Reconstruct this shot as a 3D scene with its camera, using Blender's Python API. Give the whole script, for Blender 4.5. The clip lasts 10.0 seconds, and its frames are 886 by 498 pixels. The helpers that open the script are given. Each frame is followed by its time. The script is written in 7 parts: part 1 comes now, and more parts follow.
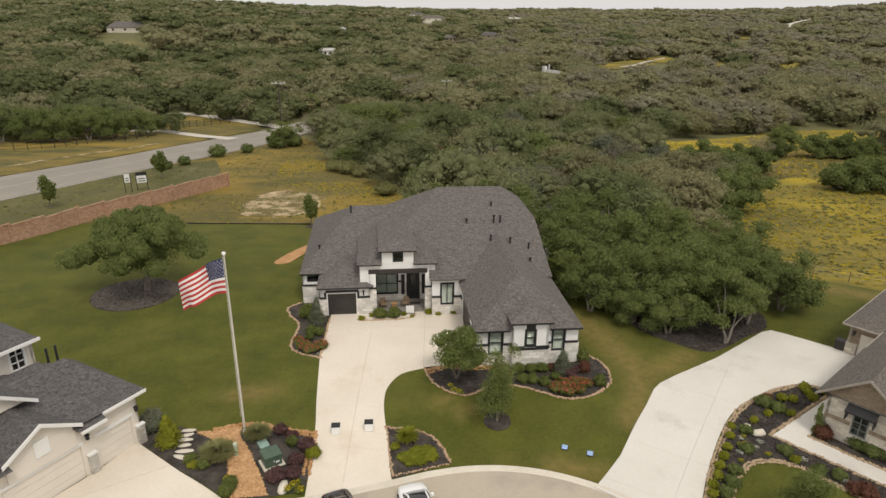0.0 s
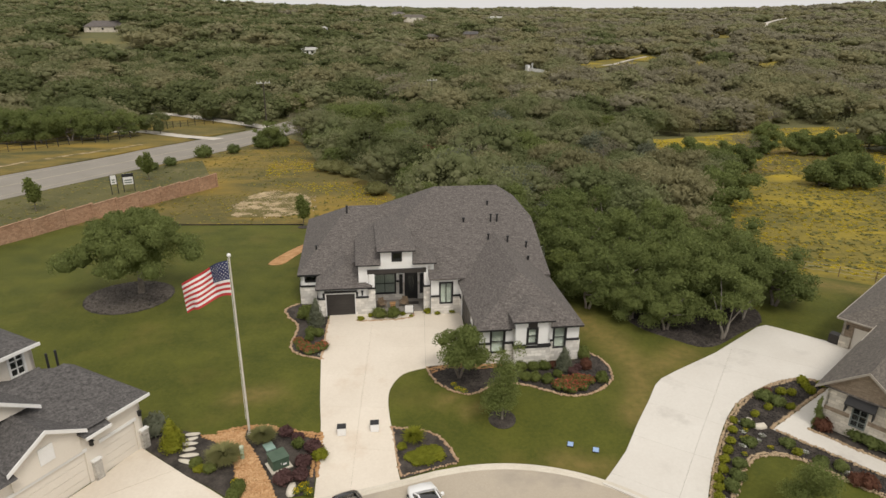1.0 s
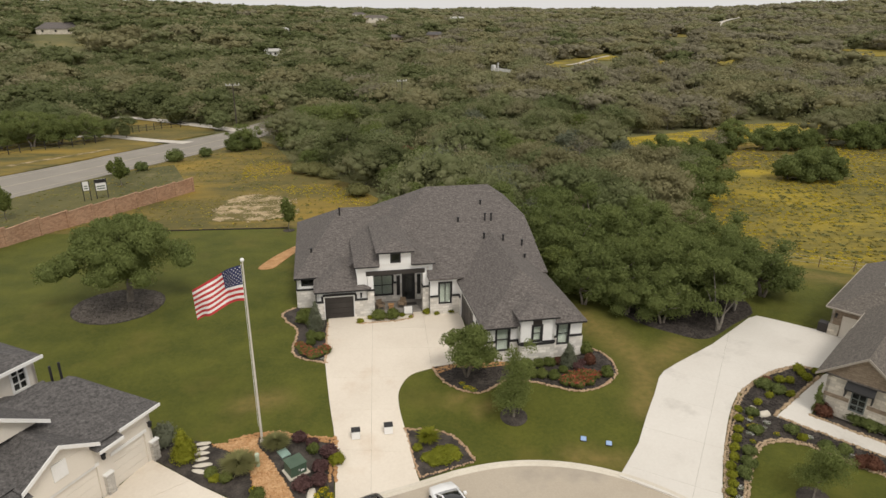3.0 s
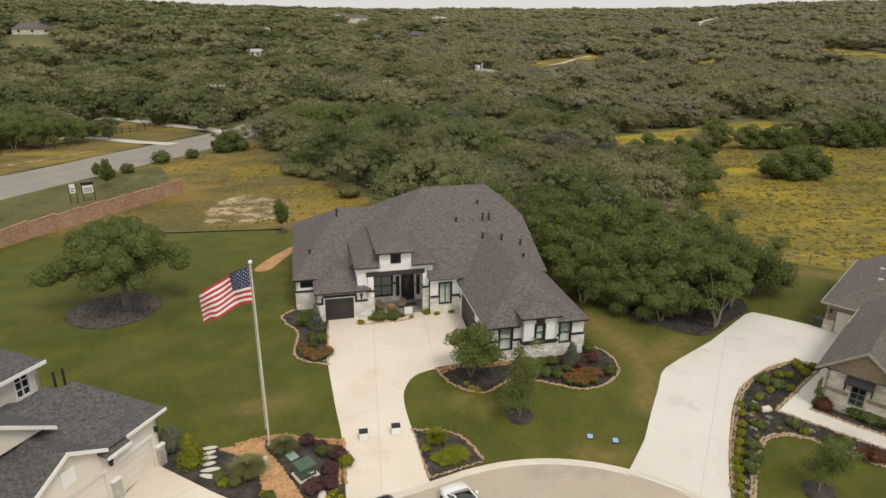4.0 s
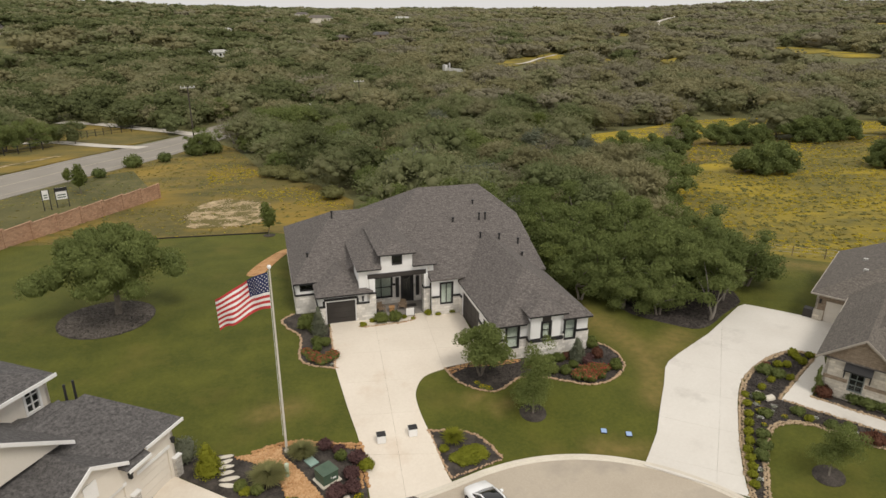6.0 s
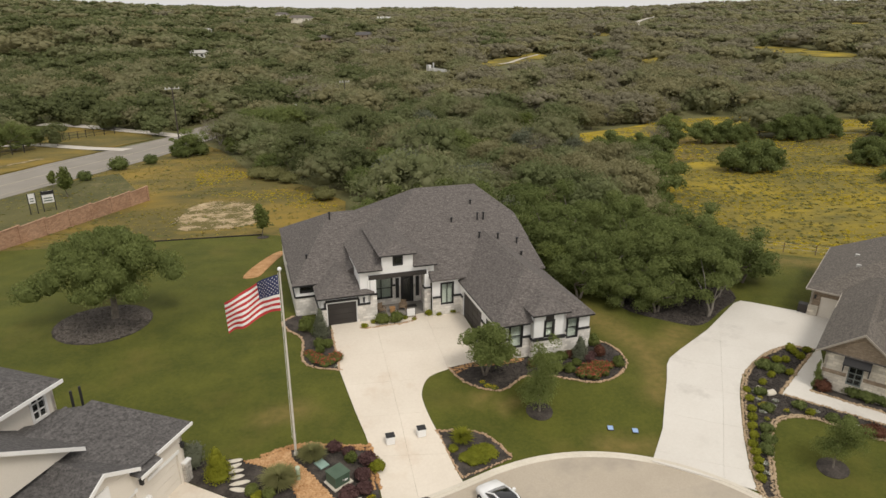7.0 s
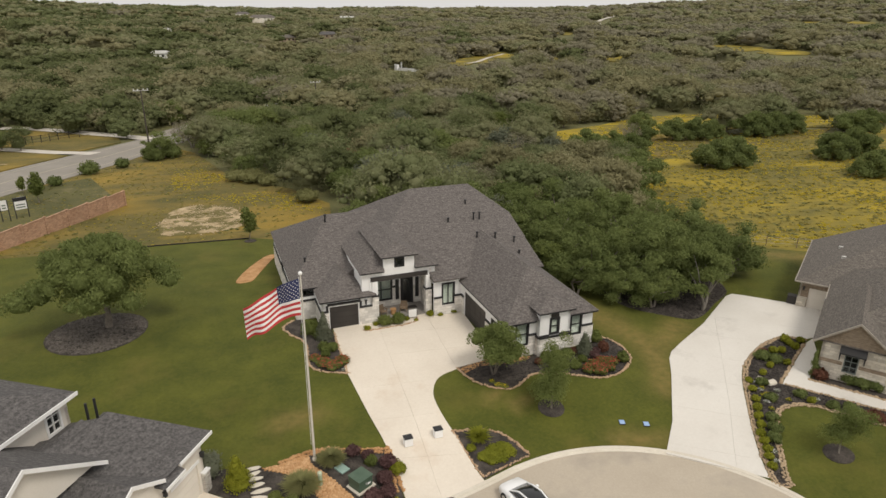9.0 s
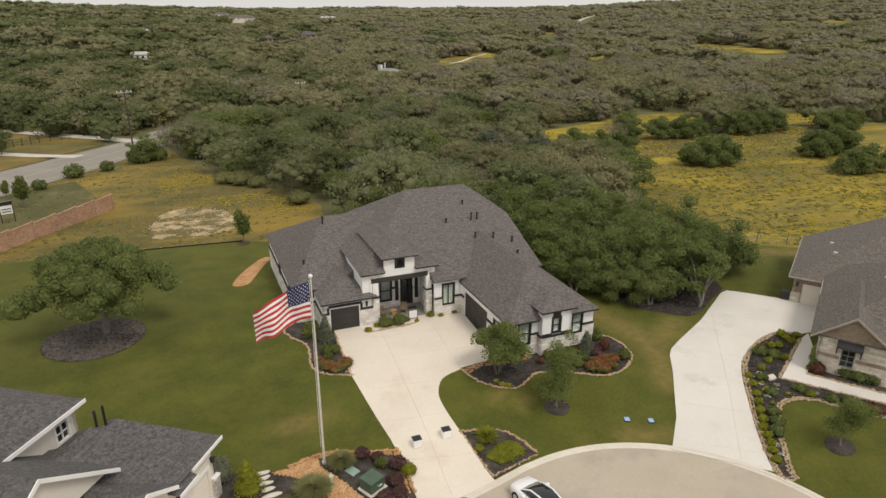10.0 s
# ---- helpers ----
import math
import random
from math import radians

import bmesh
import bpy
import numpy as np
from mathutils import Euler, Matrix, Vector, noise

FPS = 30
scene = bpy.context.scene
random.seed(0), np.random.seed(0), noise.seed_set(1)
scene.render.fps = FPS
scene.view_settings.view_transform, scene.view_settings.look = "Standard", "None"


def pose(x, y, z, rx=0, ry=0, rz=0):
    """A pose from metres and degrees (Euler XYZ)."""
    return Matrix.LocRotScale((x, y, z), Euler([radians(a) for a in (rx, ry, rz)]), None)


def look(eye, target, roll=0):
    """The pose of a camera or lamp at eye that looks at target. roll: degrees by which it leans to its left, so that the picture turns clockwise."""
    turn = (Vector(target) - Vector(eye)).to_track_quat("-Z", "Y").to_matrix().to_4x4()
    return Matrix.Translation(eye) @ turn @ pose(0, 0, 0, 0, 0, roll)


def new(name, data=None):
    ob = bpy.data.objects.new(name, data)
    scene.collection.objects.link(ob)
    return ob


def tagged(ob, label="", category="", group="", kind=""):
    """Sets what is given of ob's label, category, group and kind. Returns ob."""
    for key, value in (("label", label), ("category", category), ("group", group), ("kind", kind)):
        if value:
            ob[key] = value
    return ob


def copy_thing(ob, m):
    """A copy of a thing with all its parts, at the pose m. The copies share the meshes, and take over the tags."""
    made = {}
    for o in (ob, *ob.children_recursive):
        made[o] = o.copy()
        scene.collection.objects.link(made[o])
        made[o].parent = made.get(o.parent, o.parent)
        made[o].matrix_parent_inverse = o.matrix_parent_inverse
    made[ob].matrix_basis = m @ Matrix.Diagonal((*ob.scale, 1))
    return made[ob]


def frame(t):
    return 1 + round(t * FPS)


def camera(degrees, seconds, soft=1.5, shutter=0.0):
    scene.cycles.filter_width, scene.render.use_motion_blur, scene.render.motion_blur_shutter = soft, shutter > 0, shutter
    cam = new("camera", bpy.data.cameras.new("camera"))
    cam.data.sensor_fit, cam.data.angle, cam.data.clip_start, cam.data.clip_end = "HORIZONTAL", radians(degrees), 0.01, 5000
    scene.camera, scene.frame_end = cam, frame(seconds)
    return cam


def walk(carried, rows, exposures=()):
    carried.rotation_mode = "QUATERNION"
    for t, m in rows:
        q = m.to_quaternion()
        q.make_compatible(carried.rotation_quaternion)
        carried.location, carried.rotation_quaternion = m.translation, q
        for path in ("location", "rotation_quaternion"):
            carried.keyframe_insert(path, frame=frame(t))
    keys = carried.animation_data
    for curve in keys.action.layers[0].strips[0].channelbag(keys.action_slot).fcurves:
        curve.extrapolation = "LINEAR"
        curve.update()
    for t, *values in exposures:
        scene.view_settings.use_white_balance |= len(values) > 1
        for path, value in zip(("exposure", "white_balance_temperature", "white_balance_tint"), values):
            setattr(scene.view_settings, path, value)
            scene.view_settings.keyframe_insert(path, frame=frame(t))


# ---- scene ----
cam = camera(69.7, 10.0)
PATH = [
    (0, (-0.878, 1.08, 27.359), (-0.852, 2.951, 26.654), 0.6),
    (0.5, (-1.617, 1.077, 27.356), (-1.564, 2.948, 26.651), 0.5),
    (1, (-2.367, 1.117, 27.36), (-2.287, 2.986, 26.653), 0.6),
    (1.5, (-3.158, 1.147, 27.352), (-3.049, 3.015, 26.646), 0.6),
    (2, (-3.916, 1.182, 27.343), (-3.781, 3.049, 26.638), 0.6),
    (2.5, (-4.687, 1.233, 27.305), (-4.525, 3.098, 26.6), 0.5),
    (4, (-7.056, 1.468, 27.296), (-6.814, 3.324, 26.592), 0.5),
    (4.5, (-7.851, 1.564, 27.29), (-7.582, 3.417, 26.586), 0.5),
    (5, (-8.65, 1.689, 27.299), (-8.355, 3.538, 26.594), 0.4),
    (5.5, (-9.46, 1.811, 27.331), (-9.139, 3.655, 26.626), 0.4),
    (7, (-11.901, 2.21, 27.376), (-11.501, 4.039, 26.672), 0.4),
    (7.5, (-12.705, 2.401, 27.393), (-12.279, 4.224, 26.688), 0.4),
    (8, (-13.523, 2.57, 27.435), (-13.071, 4.386, 26.73), 0.4),
    (8.5, (-14.242, 2.765, 27.461), (-13.766, 4.574, 26.756), 0.3),
    (9, (-15.063, 2.933, 27.471), (-14.56, 4.736, 26.766), 0.4),
    (9.5, (-15.825, 3.127, 27.526), (-15.296, 4.922, 26.821), 0.3),
    (10, (-16.598, 3.319, 27.557), (-16.044, 5.107, 26.852), 0.3),
]
walk(cam, [(t, look(eye, target, roll)) for t, eye, target, roll in PATH], [(0.0, 0.40, 6650, 11), (10.0, 0.38, 6650, 11)])

# ---- light ----
world = bpy.data.worlds.new("overcast_sky")
scene.world = world
world.use_nodes = True
wn = world.node_tree
sky = wn.nodes.new("ShaderNodeTexSky")
sky.sky_type, sky.sun_disc = "NISHITA", False
sky.sun_elevation, sky.sun_rotation = radians(58), radians(200)
sky.air_density, sky.dust_density = 1.0, 3.0
pale = wn.nodes.new("ShaderNodeHueSaturation")
pale.inputs["Saturation"].default_value = 0.08
wn.links.new(sky.outputs["Color"], pale.inputs["Color"])
cloud = wn.nodes.new("ShaderNodeMix")
cloud.data_type = "RGBA"
cloud.inputs[0].default_value = 0.80
cloud.inputs[7].default_value = (4.6, 4.55, 4.45, 1)
wn.links.new(pale.outputs["Color"], cloud.inputs[6])
wn.links.new(cloud.outputs[2], wn.nodes["Background"].inputs["Color"])
wn.nodes["Background"].inputs["Strength"].default_value = 0.14
sun = new("sun", bpy.data.lights.new("sun", "SUN"))
sun.data.energy, sun.data.angle, sun.data.color = 1.25, radians(18), (1.0, 0.95, 0.86)
sun.matrix_world = look((30, -60, 100), (0, 0, 0))


# ---- materials ----
def node(nt, kind, **values):
    n = nt.nodes.new(kind)
    for key, value in values.items():
        n.inputs[key].default_value = value
    return n


def surface(name, a, b, big=0.4, fine=6.0, rough=0.85, bump=0.0, bump_scale=30.0, c=None, c_scale=0.08, c_edge=(0.5, 0.62),
            rand=0.0, metal=0.0, stretch=(1, 1, 1), spec=0.3):
    """A material that wanders between the colours a and b at two scales, with patches of c, fine relief, and a share of each object's own chance."""
    m = bpy.data.materials.new(name)
    m.use_nodes = True
    nt = m.node_tree
    bsdf = nt.nodes["Principled BSDF"]
    bsdf.inputs["Roughness"].default_value = rough
    bsdf.inputs["Metallic"].default_value = metal
    bsdf.inputs["Specular IOR Level"].default_value = spec
    geo = nt.nodes.new("ShaderNodeNewGeometry")
    where = nt.nodes.new("ShaderNodeMapping")
    where.inputs["Scale"].default_value = stretch
    nt.links.new(geo.outputs["Position"], where.inputs["Vector"])
    n1 = node(nt, "ShaderNodeTexNoise", Scale=big, Detail=3.0)
    n2 = node(nt, "ShaderNodeTexNoise", Scale=fine, Detail=5.0, Roughness=0.7)
    for n in (n1, n2):
        nt.links.new(where.outputs[0], n.inputs["Vector"])
    add = nt.nodes.new("ShaderNodeMath")
    add.operation = "ADD"
    nt.links.new(n1.outputs[0], add.inputs[0])
    nt.links.new(n2.outputs[0], add.inputs[1])
    ramp = nt.nodes.new("ShaderNodeMapRange")
    ramp.inputs["From Min"].default_value, ramp.inputs["From Max"].default_value = 0.72, 1.28
    nt.links.new(add.outputs[0], ramp.inputs["Value"])
    fac = ramp.outputs[0]
    if rand:
        info = nt.nodes.new("ShaderNodeObjectInfo")
        isl = nt.nodes.new("ShaderNodeMath")
        isl.operation = "ADD"
        nt.links.new(info.outputs["Random"], isl.inputs[0])
        nt.links.new(geo.outputs["Random Per Island"], isl.inputs[1])
        half = nt.nodes.new("ShaderNodeMath")
        half.operation = "MULTIPLY"
        half.inputs[1].default_value = 0.5
        nt.links.new(isl.outputs[0], half.inputs[0])
        mixf = nt.nodes.new("ShaderNodeMix")
        mixf.inputs["Factor"].default_value = rand
        nt.links.new(fac, mixf.inputs[2])
        nt.links.new(half.outputs[0], mixf.inputs[3])
        fac = mixf.outputs[0]
    mix = nt.nodes.new("ShaderNodeMix")
    mix.data_type = "RGBA"
    mix.inputs[6].default_value, mix.inputs[7].default_value = (*a, 1), (*b, 1)
    nt.links.new(fac, mix.inputs[0])
    colour = mix.outputs[2]
    if c:
        n3 = node(nt, "ShaderNodeTexNoise", Scale=c_scale, Detail=6.0, Roughness=0.65)
        nt.links.new(where.outputs[0], n3.inputs["Vector"])
        edge = nt.nodes.new("ShaderNodeMapRange")
        edge.inputs["From Min"].default_value, edge.inputs["From Max"].default_value = c_edge
        nt.links.new(n3.outputs[0], edge.inputs["Value"])
        mix2 = nt.nodes.new("ShaderNodeMix")
        mix2.data_type = "RGBA"
        mix2.inputs[7].default_value = (*c, 1)
        nt.links.new(edge.outputs[0], mix2.inputs[0])
        nt.links.new(colour, mix2.inputs[6])
        colour = mix2.outputs[2]
    nt.links.new(colour, bsdf.inputs["Base Color"])
    if bump:
        n4 = node(nt, "ShaderNodeTexNoise", Scale=bump_scale, Detail=4.0)
        nt.links.new(geo.outputs["Position"], n4.inputs["Vector"])
        bm_node = node(nt, "ShaderNodeBump", Strength=bump, Distance=0.05)
        nt.links.new(n4.outputs[0], bm_node.inputs["Height"])
        nt.links.new(bm_node.outputs[0], bsdf.inputs["Normal"])
    return m


def courses(name, a, b, joint, width, height, turn=0.0, rough=0.9, gap=0.012, bump=0.5, fine=4.0, vary=0.25, big=0.5):
    """Coursed stone or shingles: a brick pattern along a wall or a roof slope, each piece with its own tone."""
    m = surface(name, a, b, big, fine, rough)
    nt = m.node_tree
    bsdf = nt.nodes["Principled BSDF"]
    geo = nt.nodes.new("ShaderNodeNewGeometry")
    spin = nt.nodes.new("ShaderNodeMapping")
    spin.inputs["Rotation"].default_value = (0, 0, -turn)
    nt.links.new(geo.outputs["Position"], spin.inputs["Vector"])
    sep = nt.nodes.new("ShaderNodeSeparateXYZ")
    nt.links.new(spin.outputs[0], sep.inputs[0])
    add = nt.nodes.new("ShaderNodeMath")
    add.operation = "ADD"
    nt.links.new(sep.outputs[0], add.inputs[0])
    nt.links.new(sep.outputs[1], add.inputs[1])
    com = nt.nodes.new("ShaderNodeCombineXYZ")
    nt.links.new(add.outputs[0], com.inputs[0])
    nt.links.new(sep.outputs[2], com.inputs[1])
    brick = nt.nodes.new("ShaderNodeTexBrick")
    brick.inputs["Scale"].default_value = 1.0
    brick.inputs["Brick Width"].default_value, brick.inputs["Row Height"].default_value = width, height
    brick.inputs["Mortar Size"].default_value = gap
    brick.inputs["Color1"].default_value, brick.inputs["Color2"].default_value = (1 - vary, 1 - vary, 1 - vary, 1), (1 + vary * 0.5, 1 + vary * 0.5, 1 + vary * 0.5, 1)
    brick.inputs["Mortar"].default_value = (*joint, 1)
    nt.links.new(com.outputs[0], brick.inputs["Vector"])
    mul = nt.nodes.new("ShaderNodeMix")
    mul.data_type, mul.blend_type = "RGBA", "MULTIPLY"
    mul.inputs[0].default_value = 1.0
    old = bsdf.inputs["Base Color"].links[0].from_socket
    nt.links.new(old, mul.inputs[6])
    nt.links.new(brick.outputs["Color"], mul.inputs[7])
    nt.links.new(mul.outputs[2], bsdf.inputs["Base Color"])
    bmp = node(nt, "ShaderNodeBump", Strength=bump, Distance=0.03)
    nt.links.new(brick.outputs["Color"], bmp.inputs["Height"])
    nt.links.new(bmp.outputs[0], bsdf.inputs["Normal"])
    return m


TURN = radians(5.3)
LAWN = surface("mown_grass", (0.052, 0.062, 0.007), (0.100, 0.104, 0.014), 0.30, 4.0, 0.95, 0.6, 30, c=(0.130, 0.112, 0.022), c_scale=0.16, c_edge=(0.54, 0.84))
WILD = surface("rough_ground", (0.085, 0.088, 0.034), (0.150, 0.138, 0.055), 0.08, 2.0, 0.95, 0.6, 8, c=(0.19, 0.155, 0.055), c_scale=0.03, c_edge=(0.60, 0.72))
VERGEGRASS = surface("dull_verge_grass", (0.062, 0.064, 0.020), (0.125, 0.112, 0.038), 0.15, 2.5, 0.95, 0.6, 10, c=(0.20, 0.165, 0.075), c_scale=0.12, c_edge=(0.58, 0.72))
MEADOW = surface("flowering_meadow", (0.082, 0.080, 0.024), (0.235, 0.178, 0.024), 0.10, 0.7, 0.95, 0.6, 8, c=(0.37, 0.268, 0.018), c_scale=0.055, c_edge=(0.47, 0.68), stretch=(0.6, 1.5, 1))
DRY = surface("dry_meadow", (0.070, 0.068, 0.019), (0.185, 0.138, 0.036), 0.10, 0.9, 0.95, 0.6, 8, c=(0.255, 0.170, 0.028), c_scale=0.05, c_edge=(0.46, 0.68), stretch=(0.7, 1.4, 1))
DIRT = surface("pale_bare_soil", (0.27, 0.20, 0.105), (0.50, 0.385, 0.235), 0.5, 1.2, 0.95, 0.5, 6, c=(0.125, 0.103, 0.032), c_scale=0.36, c_edge=(0.43, 0.53))
CONCRETE = surface("pale_concrete", (0.60, 0.53, 0.44), (0.69, 0.625, 0.53), 0.25, 5.0, 0.85, 0.12, 60, c=(0.56, 0.455, 0.35), c_scale=0.22, c_edge=(0.56, 0.78), rand=0.15)
CONCRETE2 = surface("grey_white_concrete", (0.57, 0.535, 0.48), (0.64, 0.61, 0.555), 0.25, 5.0, 0.85, 0.12, 60, c=(0.40, 0.37, 0.33), c_scale=0.16, c_edge=(0.56, 0.80), rand=0.15)
STREET = surface("worn_street", (0.39, 0.335, 0.262), (0.46, 0.40, 0.32), 0.3, 8.0, 0.9, 0.2, 80, c=(0.355, 0.31, 0.25), c_scale=0.15)
ROAD = surface("grey_asphalt", (0.215, 0.195, 0.165), (0.275, 0.25, 0.215), 0.15, 5.0, 0.9, 0.2, 60)
KERB = surface("kerb_concrete", (0.52, 0.47, 0.39), (0.62, 0.57, 0.48), 0.6, 6.0, 0.85, 0.1, 60)
MULCH = surface("dark_mulch", (0.020, 0.017, 0.014), (0.095, 0.080, 0.068), 1.2, 9.0, 0.95, 0.9, 25)
BARK = surface("orange_bark", (0.34, 0.17, 0.065), (0.55, 0.33, 0.16), 1.2, 12.0, 0.9, 0.9, 20)
ROCK = surface("edging_rock", (0.32, 0.19, 0.105), (0.54, 0.40, 0.27), 2.0, 14.0, 0.9, 0.5, 30, rand=0.6)
TANROCK = surface("tan_edging_rock", (0.27, 0.185, 0.105), (0.48, 0.37, 0.245), 2.0, 14.0, 0.9, 0.5, 30, rand=0.6)
SHINGLE = courses("grey_shingles", (0.066, 0.058, 0.053), (0.184, 0.164, 0.152), (0.80, 0.80, 0.80), 0.32, 0.06, TURN, gap=0.004, bump=0.25, fine=13.0, vary=0.22, big=6.0)
SHINGLE2 = courses("charcoal_shingles", (0.050, 0.047, 0.046), (0.146, 0.137, 0.132), (0.80, 0.80, 0.80), 0.32, 0.06, radians(61), gap=0.004, bump=0.25, fine=13.0, vary=0.22, big=6.0)
SHINGLE3 = courses("brown_shingles", (0.080, 0.070, 0.060), (0.188, 0.166, 0.144), (0.80, 0.80, 0.80), 0.32, 0.06, radians(-48), gap=0.004, bump=0.25, fine=13.0, vary=0.22, big=6.0)
STUCCO = surface("white_stucco", (0.74, 0.735, 0.715), (0.82, 0.815, 0.80), 0.4, 12.0, 0.85, 0.15, 90)
STONE = courses("white_limestone", (0.60, 0.565, 0.51), (0.78, 0.75, 0.70), (0.80, 0.79, 0.77), 0.62, 0.26, TURN, bump=0.5)
CREAM = surface("cream_stucco", (0.65, 0.60, 0.525), (0.71, 0.66, 0.585), 0.4, 12.0, 0.85, 0.15, 90)
CREAMSTONE = courses("cream_limestone", (0.50, 0.45, 0.37), (0.68, 0.63, 0.54), (0.75, 0.72, 0.68), 0.55, 0.24, radians(-48), bump=0.5)
GREYSTONE = courses("stacked_grey_stone", (0.38, 0.35, 0.31), (0.66, 0.63, 0.58), (0.35, 0.34, 0.32), 0.40, 0.14, radians(61), bump=0.8)
TANBRICK = courses("tan_brick", (0.24, 0.185, 0.135), (0.36, 0.285, 0.21), (0.75, 0.72, 0.68), 0.25, 0.08, radians(-48), bump=0.4)
WALLBRICK = courses("salmon_masonry", (0.37, 0.215, 0.135), (0.47, 0.30, 0.20), (0.78, 0.74, 0.70), 0.45, 0.20, radians(65), bump=0.5)
BLACK = surface("charcoal_trim", (0.020, 0.020, 0.021), (0.032, 0.031, 0.031), 0.8, 12.0, 0.55)
BROWN = surface("dark_bronze_panel", (0.034, 0.030, 0.027), (0.050, 0.044, 0.040), 0.8, 14.0, 0.5)
WHITE = surface("white_paint", (0.70, 0.69, 0.67), (0.78, 0.775, 0.76), 0.8, 12.0, 0.6)
METAL = surface("weathered_metal", (0.42, 0.41, 0.38), (0.55, 0.54, 0.50), 1.5, 8.0, 0.45, metal=0.3)
TANTRIM = surface("tan_trim", (0.30, 0.265, 0.22), (0.37, 0.33, 0.28), 1.0, 8.0, 0.7)
DARKWOOD = surface("tarred_wood", (0.045, 0.038, 0.030), (0.085, 0.072, 0.058), 1.5, 16.0, 0.9)
WOOD = surface("weathered_wood", (0.16, 0.115, 0.075), (0.27, 0.20, 0.135), 1.5, 16.0, 0.8, 0.3, 40)
TRUNK = surface("oak_bark", (0.12, 0.10, 0.082), (0.24, 0.21, 0.175), 2.0, 14.0, 0.95, 0.8, 18)
PALETRUNK = surface("pale_oak_bark", (0.15, 0.135, 0.115), (0.26, 0.235, 0.20), 2.0, 14.0, 0.95, 0.8, 18)
CURTAIN = surface("pale_curtain", (0.44, 0.465, 0.41), (0.56, 0.58, 0.52), 0.8, 10.0, 0.9)
DARKROOM = surface("dim_interior", (0.030, 0.030, 0.028), (0.050, 0.048, 0.045), 0.8, 6.0, 0.9)


def foliage(name, a, b, rand=0.55, c=None, fine=2.2):
    m = surface(name, a, b, 0.07, fine, 0.75, rand=rand, spec=0.2, c=c, c_scale=0.03, c_edge=(0.46, 0.66))
    bsdf = m.node_tree.nodes["Principled BSDF"]
    nt = m.node_tree
    thin = nt.nodes.new("ShaderNodeBsdfTranslucent")
    blend = nt.nodes.new("ShaderNodeMixShader")
    blend.inputs[0].default_value = 0.42
    nt.links.new(bsdf.inputs["Base Color"].links[0].from_socket, thin.inputs["Color"])
    nt.links.new(bsdf.outputs[0], blend.inputs[1])
    nt.links.new(thin.outputs[0], blend.inputs[2])
    nt.links.new(blend.outputs[0], nt.nodes["Material Output"].inputs["Surface"])
    return m


OAK = foliage("oak_leaves", (0.076, 0.102, 0.030), (0.232, 0.268, 0.088))
DARKOAK = foliage("dark_oak_leaves", (0.080, 0.096, 0.036), (0.178, 0.195, 0.082), 0.16, fine=0.4)
DRYOAK = foliage("dry_oak_leaves", (0.180, 0.172, 0.084), (0.305, 0.280, 0.150), 0.16, fine=0.4)
# paler than real leaves: distance haze is mixed into this base colour
WOODS = foliage("hazy_woodland_leaves", (0.134, 0.146, 0.064), (0.262, 0.264, 0.134), 0.16, c=(0.285, 0.258, 0.150), fine=0.4)
GROVE = foliage("grove_leaves", (0.105, 0.130, 0.048), (0.235, 0.258, 0.118), 0.24, c=(0.235, 0.222, 0.122), fine=0.6)
GARDEN = foliage("garden_tree_leaves", (0.098, 0.128, 0.034), (0.235, 0.270, 0.086), 0.4)
FRESH = foliage("fresh_leaves", (0.080, 0.108, 0.024), (0.215, 0.240, 0.070))
DULL = foliage("grey_green_leaves", (0.11, 0.125, 0.080), (0.23, 0.24, 0.165))
BARE = foliage("grey_twigs", (0.190, 0.176, 0.112), (0.295, 0.268, 0.180), 0.2)
LIME = foliage("lime_leaves", (0.13, 0.15, 0.014), (0.33, 0.33, 0.035))
RED = foliage("red_flowers", (0.36, 0.060, 0.035), (0.58, 0.19, 0.12))
PURPLE = foliage("burgundy_leaves", (0.080, 0.040, 0.038), (0.185, 0.105, 0.098))
OLIVE = foliage("olive_leaves", (0.14, 0.145, 0.052), (0.31, 0.30, 0.13))
RUST = foliage("rusty_leaves", (0.11, 0.045, 0.028), (0.23, 0.11, 0.07))
YELLOW = foliage("yellow_flowers", (0.55, 0.42, 0.01), (0.78, 0.62, 0.03))
GLASS = bpy.data.materials.new("window_glass")
GLASS.use_nodes = True
_g = GLASS.node_tree.nodes["Principled BSDF"]
_g.inputs["Base Color"].default_value = (0.85, 0.9, 0.88, 1)
_g.inputs["Roughness"].default_value, _g.inputs["Transmission Weight"].default_value, _g.inputs["IOR"].default_value = 0.02, 1.0, 1.3
CARPAINT = surface("white_car_paint", (0.78, 0.78, 0.77), (0.82, 0.82, 0.81), 0.8, 5.0, 0.18, spec=0.6)
CARDARK = surface("black_car_paint", (0.012, 0.012, 0.013), (0.018, 0.018, 0.02), 0.8, 5.0, 0.15, spec=0.6)
TINTED = surface("tinted_car_glass", (0.008, 0.009, 0.010), (0.012, 0.013, 0.014), 0.8, 5.0, 0.05, spec=0.7)
RUBBER = surface("tyre_rubber", (0.015, 0.015, 0.015), (0.025, 0.025, 0.025), 2.0, 9.0, 0.9)
GREENBOX = surface("green_utility_paint", (0.055, 0.090, 0.060), (0.080, 0.120, 0.082), 1.5, 9.0, 0.5)
BLUELID = surface("blue_utility_lid", (0.24, 0.36, 0.58), (0.34, 0.46, 0.66), 1.5, 9.0, 0.6)
POLEPAINT = surface("chalky_pole_paint", (0.50, 0.465, 0.405), (0.62, 0.585, 0.52), 1.5, 8.0, 0.6)
